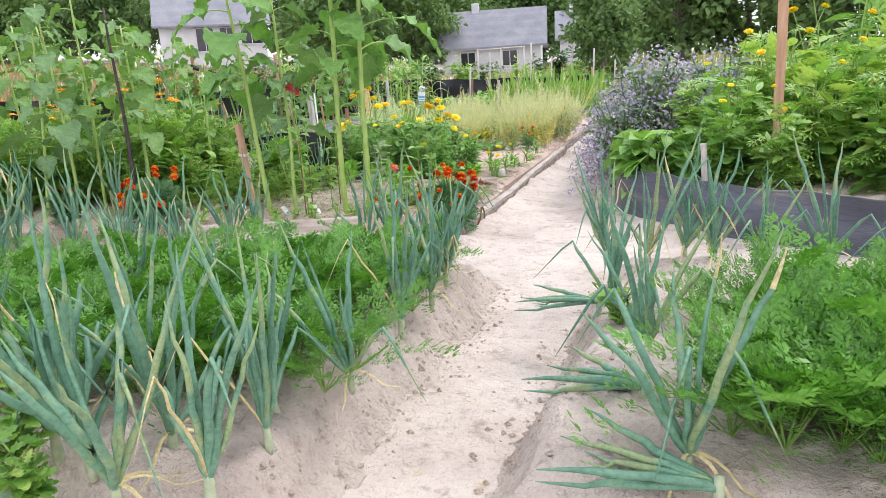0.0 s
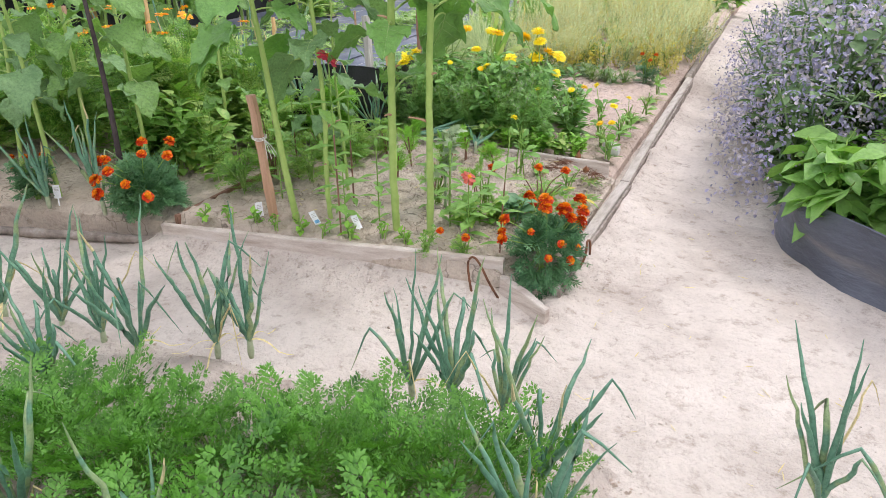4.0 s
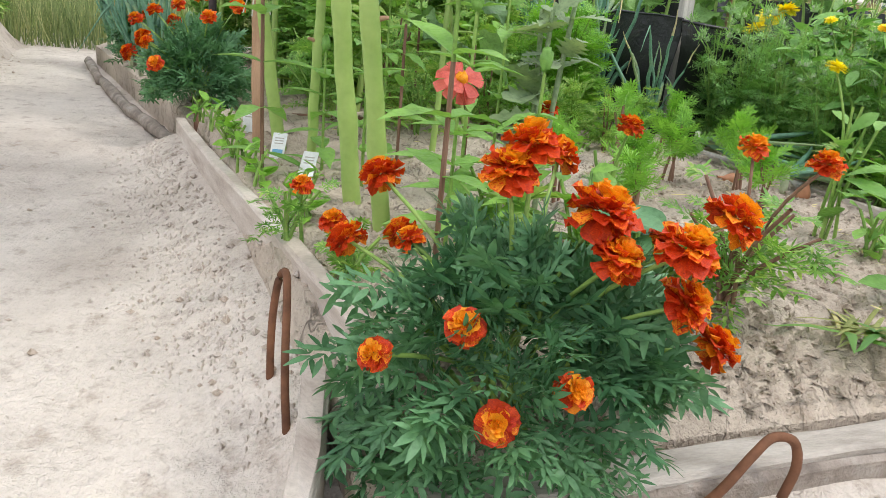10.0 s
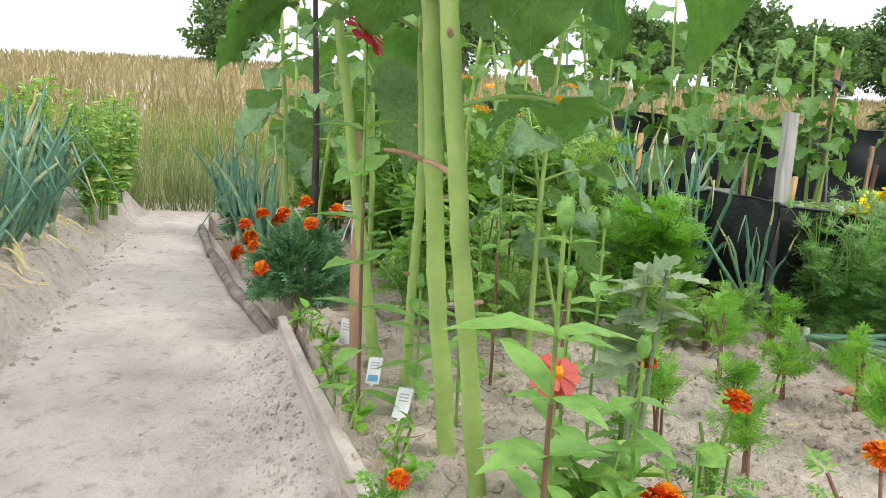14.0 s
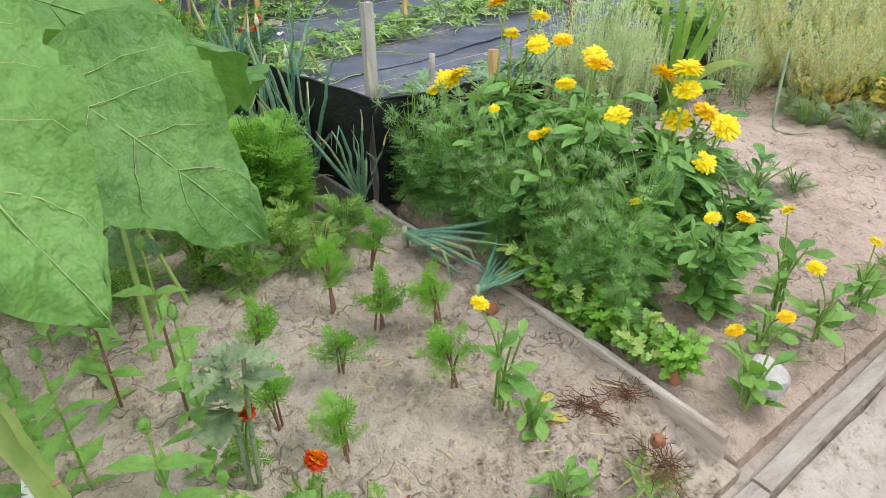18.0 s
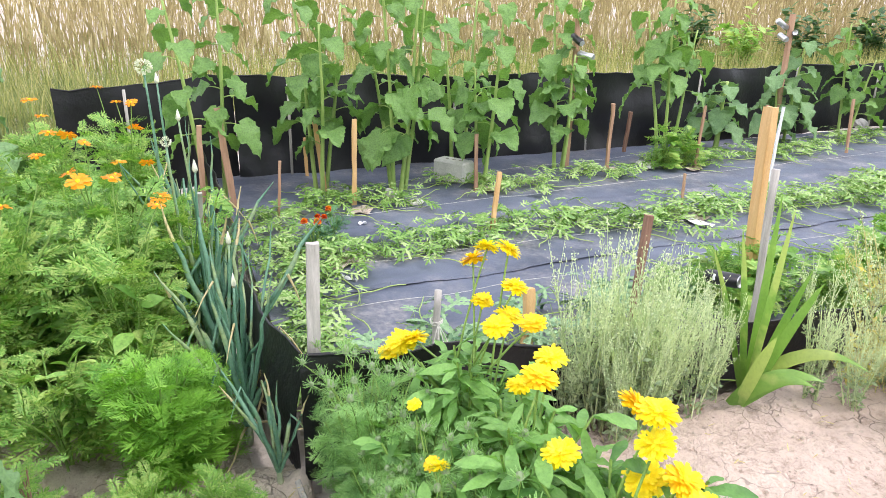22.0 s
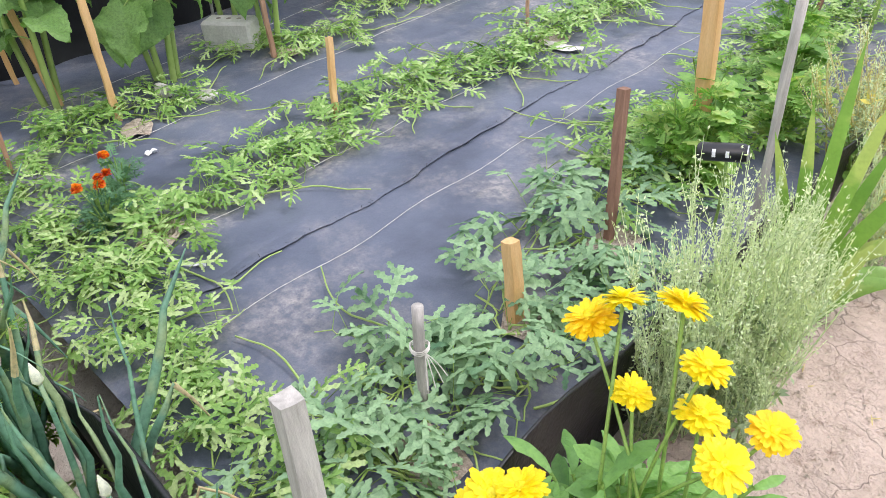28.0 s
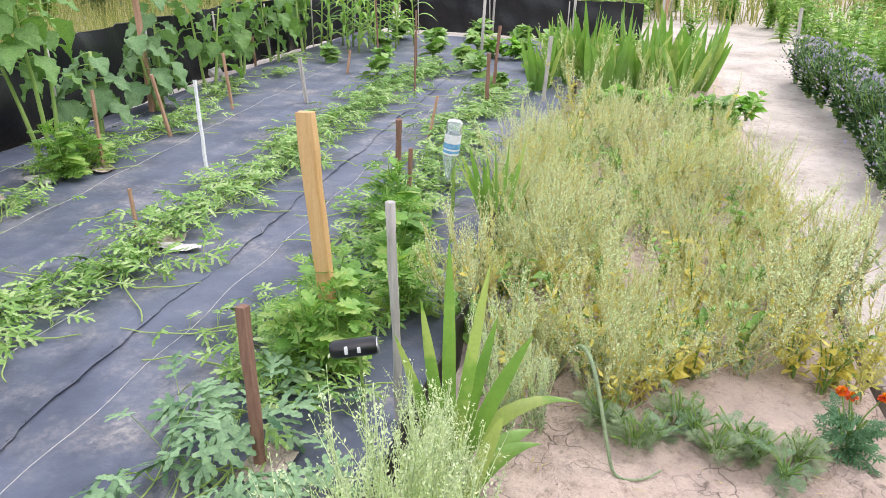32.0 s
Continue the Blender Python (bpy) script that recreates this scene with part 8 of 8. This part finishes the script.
# ---- stones, block, scraps ----
def stone(x, y, z, sx, sy, sz, mat, label, seed, name="stone"):
    bm = bmesh.new()
    bmesh.ops.create_icosphere(bm, subdivisions=3, radius=0.5)
    v = np.array([tuple(q.co) for q in bm.verts])
    t = np.array([[q.index for q in f.verts] for f in bm.faces])
    bm.free()
    r = np.random.default_rng(seed)
    ph = r.uniform(0, 6.28, (4, 3))
    k = 1 + sum(0.1 * np.sin(v @ (r.normal(size=3) * 5) + ph[i, 0]) for i in range(4))
    v = v * k[:, None] * (sx, sy, sz)
    v = np.clip(v, [-sx * 0.46, -sy * 0.46, -sz * 0.4], [sx * 0.46, sy * 0.46, sz * 0.46])
    ob = part(name, Geo().add(v, t=t), mat, smooth=False)
    ob.location = (x, y, z + sz * 0.36)
    return tagged(ob, label, "stone", "stones")


stone(-4.95, 2.33, 0, 0.14, 0.1, 0.09, M_STONE, "white broken stone weighing down the weed fabric", 1)
stone(-4.75, 2.5, 0, 0.14, 0.12, 0.03, M_STONE, "flat pale stone on the weed fabric", 2)
stone(-5.48, 4.95, 0, 0.26, 0.14, 0.07, M_STONE, "flat white stone on the weed fabric", 3)
stone(-4.0, 4.35, 0, 0.05, 0.05, 0.04, M_STONE, "small pale stone on the weed fabric", 4)
stone(-0.1, 1.72, 0, 0.13, 0.11, 0.09, M_STONE, "rough white lump of stone by the edging slab", 5)
stone(-2.6, 1.55, 0, 0.1, 0.08, 0.07, M_STONE, "grey stone among the melon leaves", 6)
stone(-7.0, 9.0, 0, 0.2, 0.15, 0.14, M_STONE, "white stone by the far fence", 7)
block = thing("concrete_block", "grey concrete block with rounded worn corners on the weed fabric", "block")
block.matrix_basis = pose(-5.36, 2.98, 0.0, 0, 0, 38)
part("block_body", box_geo((0.33, 0.17, 0.19), 0.018, (0, 0, 0.095)), M_BLOCK, block, smooth=False)
# solid dark discs on the top stand in for the shade inside core holes
for u in (-0.07, 0.0, 0.07):
    part("core_hole", Geo().add(*tube([(u, 0, 0.175), (u, 0, 0.1915)], 0.016, 10)), M_BARK, block, "dark round disc in place of the shade in a core hole")
# crumpled pale leaf and paper scraps
def scrap(x, y, z, w, l, turn, mat, label, seed, name="paper_scrap"):
    r = np.random.default_rng(seed)
    s, t = np.meshgrid(np.linspace(-1, 1, 9), np.linspace(-1, 1, 7), indexing="ij")
    h = 0.012 + 0.012 * np.sin(s * 3 + seed) * np.cos(t * 2.5) + r.normal(size=s.shape) * 0.002
    k = 1 - 0.3 * np.abs(s) ** 2
    ob = part(name, Geo().add(np.stack([s * l / 2, t * w / 2 * k, h], -1), grid_faces(9, 7)), mat)
    ob.matrix_basis = pose(x, y, z, 0, 0, turn)
    return tagged(ob, label, "scrap", "scraps")


scrap(-3.77, 4.33, 0.01, 0.1, 0.24, 20, M_STONE, "crumpled pale dry leaf on the weed fabric", 1, "dry_leaf")
scrap(-3.3, 1.75, 0.0, 0.02, 0.14, 30, M_WHITE, "thin white scrap on the weed fabric", 2)
scrap(-4.3, 2.0, 0.0, 0.03, 0.06, 80, M_WHITE, "small white scrap on the weed fabric", 3)
for i, (x, y) in enumerate(((-2.02, 1.85), (-2.2, 2.42), (-2.3, 2.95), (-3.55, 1.75), (-4.6, 2.05), (-5.0, 3.15), (-5.45, 4.5), (-3.9, 4.4), (-5.3, 5.35))):
    scrap(x, y, 0.006, 0.16, 0.2, 40 * i, M_BED, "patch of bare soil in a hole cut in the weed fabric", 20 + i, "soil_patch")

# ---- plant labels ----
def plant_label(x, y, turn, blue, lean=-45):
    root = thing("plant_label", "white plastic plant label stuck in the soil" + (" with a blue picture" if blue else ""), "plant label", "plant labels")
    root.matrix_basis = pose(x, y, 0.0, lean, 0, turn)
    part("card", box_geo((0.036, 0.0015, 0.075), 0.0006, (0, 0, 0.05)), M_WHITE, root, smooth=False)
    part("peg", box_geo((0.008, 0.0012, 0.06), 0.0005, (0, 0.0008, 0.0)), M_WHITE, root, smooth=False)
    if blue:
        part("picture", box_geo((0.026, 0.0006, 0.018), 0.0002, (0, -0.0012, 0.028)), M_BLUE, root, "blue printed picture", smooth=False)
    for k in range(3):
        part("print", box_geo((0.022, 0.0004, 0.003), 0.0001, (0, -0.0011, 0.055 + 0.008 * k)), M_GREYWOOD, root, "grey printed line", smooth=False)


plant_label(-0.98, -0.09, 78, True)
plant_label(-0.77, -0.03, 70, False)
plant_label(-1.3, -0.17, 60, False, -8)
plant_label(-2.42, -0.55, 40, False, -8)

v, q, c = tube(bent([(0.2, 0.34, -0.19), (0.225, 0.39, -0.106), (0.23, 0.41, -0.075), (0.225, 0.44, -0.04), (0.215, 0.47, -0.025), (0.215, 0.5, -0.033), (0.22, 0.508, -0.065), (0.225, 0.495, -0.105)]), 0.0058, 8)
tagged(part("iron_hook", Geo().add(v, q, c), M_RUST), "bent rusty iron bar over the edging slab", "hook")
def make_roots(seed):
    def build():
        r = np.random.default_rng(seed)
        root = thing("dry_root_clump", "reddish brown clump of dry rootlets on the soil", "litter")
        g = Geo()
        for k in range(46):
            a = r.uniform(0, 6.28)
            p = np.cumsum(np.vstack([r.normal(size=(1, 3)) * (0.02, 0.02, 0.004), np.array([[math.cos(a), math.sin(a), 0]]) * 0.01 + r.normal(size=(6, 3)) * (0.007, 0.007, 0.003)]), axis=0)
            p[:, 2] = np.abs(p[:, 2]) + 0.003
            g.add(*tube(p, 0.0011, 3, False))
        tagged(part("rootlet_tangle", g, M_RUST, root), kind="stuff")
        return root
    return build


spread([make_roots(1), make_roots(2)], [P(*p, 0.004) for p in ((-0.3, 1.256), (-0.287, 1.38), (0.0, 0.42), (-0.05, 1.27))], "dry litter")
# yellowed leaves lying by the young calendula
for i, (x, y, a) in enumerate(((-0.34, 1.115, 60), (-0.36, 1.14, 120), (-0.05, 0.99, 200), (0.02, 0.86, 10))):
    g = Geo()
    scatter(g, SPOON, np.array([[0, 0, 0.012]]), np.array([[1, 0, 0.02]]), np.array([[0, 0.1, 1.0]]), 0.085)
    ob = tagged(part("yellowed_leaf", g, M_YELLEAF), "yellowed wilted leaf lying on the bed soil", "leaf", "dry litter")
    ob.matrix_basis = pose(x, y, 0.008, 0, 0, a)
# onion bulbs and dry litter lying on the soil
for i, (x, y) in enumerate(((-0.786, 1.297), (-0.247, 1.53), (-0.114, 1.322), (-1.653, 2.86), (-0.95, 1.2))):
    g = Geo().add(*lathe([(0.002, -0.012), (0.017, -0.004), (0.021, 0.01), (0.014, 0.026), (0.005, 0.04), (0.003, 0.06)], 10))
    ob = tagged(part("onion_bulb", g, M_REDBULB), "small brown-skinned onion bulb half out of the soil", "onion", "onion bulbs")
    ob.matrix_basis = pose(x, y, 0.006, 20 * i, 15, 0)
g = Geo()
r5 = np.random.default_rng(9)
for _ in range(500):
    k = r5.random()
    if k < 0.45:
        x, y, z = r5.uniform(-1.6, -0.05), r5.uniform(0.0, 1.35), 0.012
    elif k < 0.75:
        x, y, z = r5.uniform(-1.6, -0.2), r5.uniform(1.6, 3.8), 0.012
    else:
        x, y, z = r5.uniform(0.05, 1.4), r5.uniform(-3, 2), GROUND + 0.008
    a = r5.uniform(0, 6.28)
    g.add(*blade(arc((x, y, z), (math.cos(a), math.sin(a), 0.05), r5.uniform(0.015, 0.06), 0.0, 4), [0.001, 0.0022, 0.002, 0.0006], (-math.sin(a), math.cos(a), 0.3), 0.2))
tagged(part("dry_litter", g, M_ONIONDRY), "scattered bits of dry straw and stalks on the soil", "litter", kind="stuff")
g, g2 = Geo(), Geo()
for _ in range(6500):
    k = r5.random()
    big = 1.0
    if k < 0.35:
        x, y, z = r5.uniform(-1.65, -0.05), r5.uniform(0.0, 1.35), 0.008
    elif k < 0.5:
        y = r5.uniform(0.3, 1.4)
        x, big = edge_x(y) - 0.02 - 0.4 * r5.random(), 1.8
        z = 0.0 - 0.06 * math.exp(-((edge_x(y) - x) / 0.23) ** 2)
    elif k < 0.6:
        x, y, z = r5.uniform(-1.6, -0.15), r5.uniform(1.6, 3.8), 0.008
    elif k < 0.8:
        t = r5.random()
        x, y, z = -1.75 * t + r5.normal() * 0.05, -0.07 - 0.42 * t - abs(r5.normal()) * 0.08, GROUND + 0.004
    else:
        y = r5.uniform(-3.2, 6)
        x, z = edge_x(max(0, y)) + 0.09 + abs(r5.normal()) * 0.1, GROUND + 0.006
        if y < 0:
            x = (0.78 if r5.random() < 0.5 else 1.42) + r5.normal() * 0.06
    s = r5.uniform(0.002, 0.009) * big * (0.85 if z < GROUND + 0.05 else 1.0)
    if z < GROUND + 0.05:
        z = float(ground_height(np.array([x]), np.array([y]))[0])
    (g2 if z < -0.065 and big == 1.0 else g).add(np.array([(1, 0, 0), (-0.5, 0.9, 0), (-0.5, -0.9, 0), (0.1, 0.1, 0.9)]) * s * r5.uniform(0.7, 1.3, 3) + (x, y, z), t=[(0, 1, 3), (1, 2, 3), (2, 0, 3)])
tagged(part("soil_crumbs", g, M_BED, smooth=False), "loose crumbs and clods of sandy soil", "soil", kind="stuff")

tagged(part("sand_crumbs", g2, M_SAND, smooth=False), "loose crumbs of pale sand along the path's edges", "sand", kind="stuff")
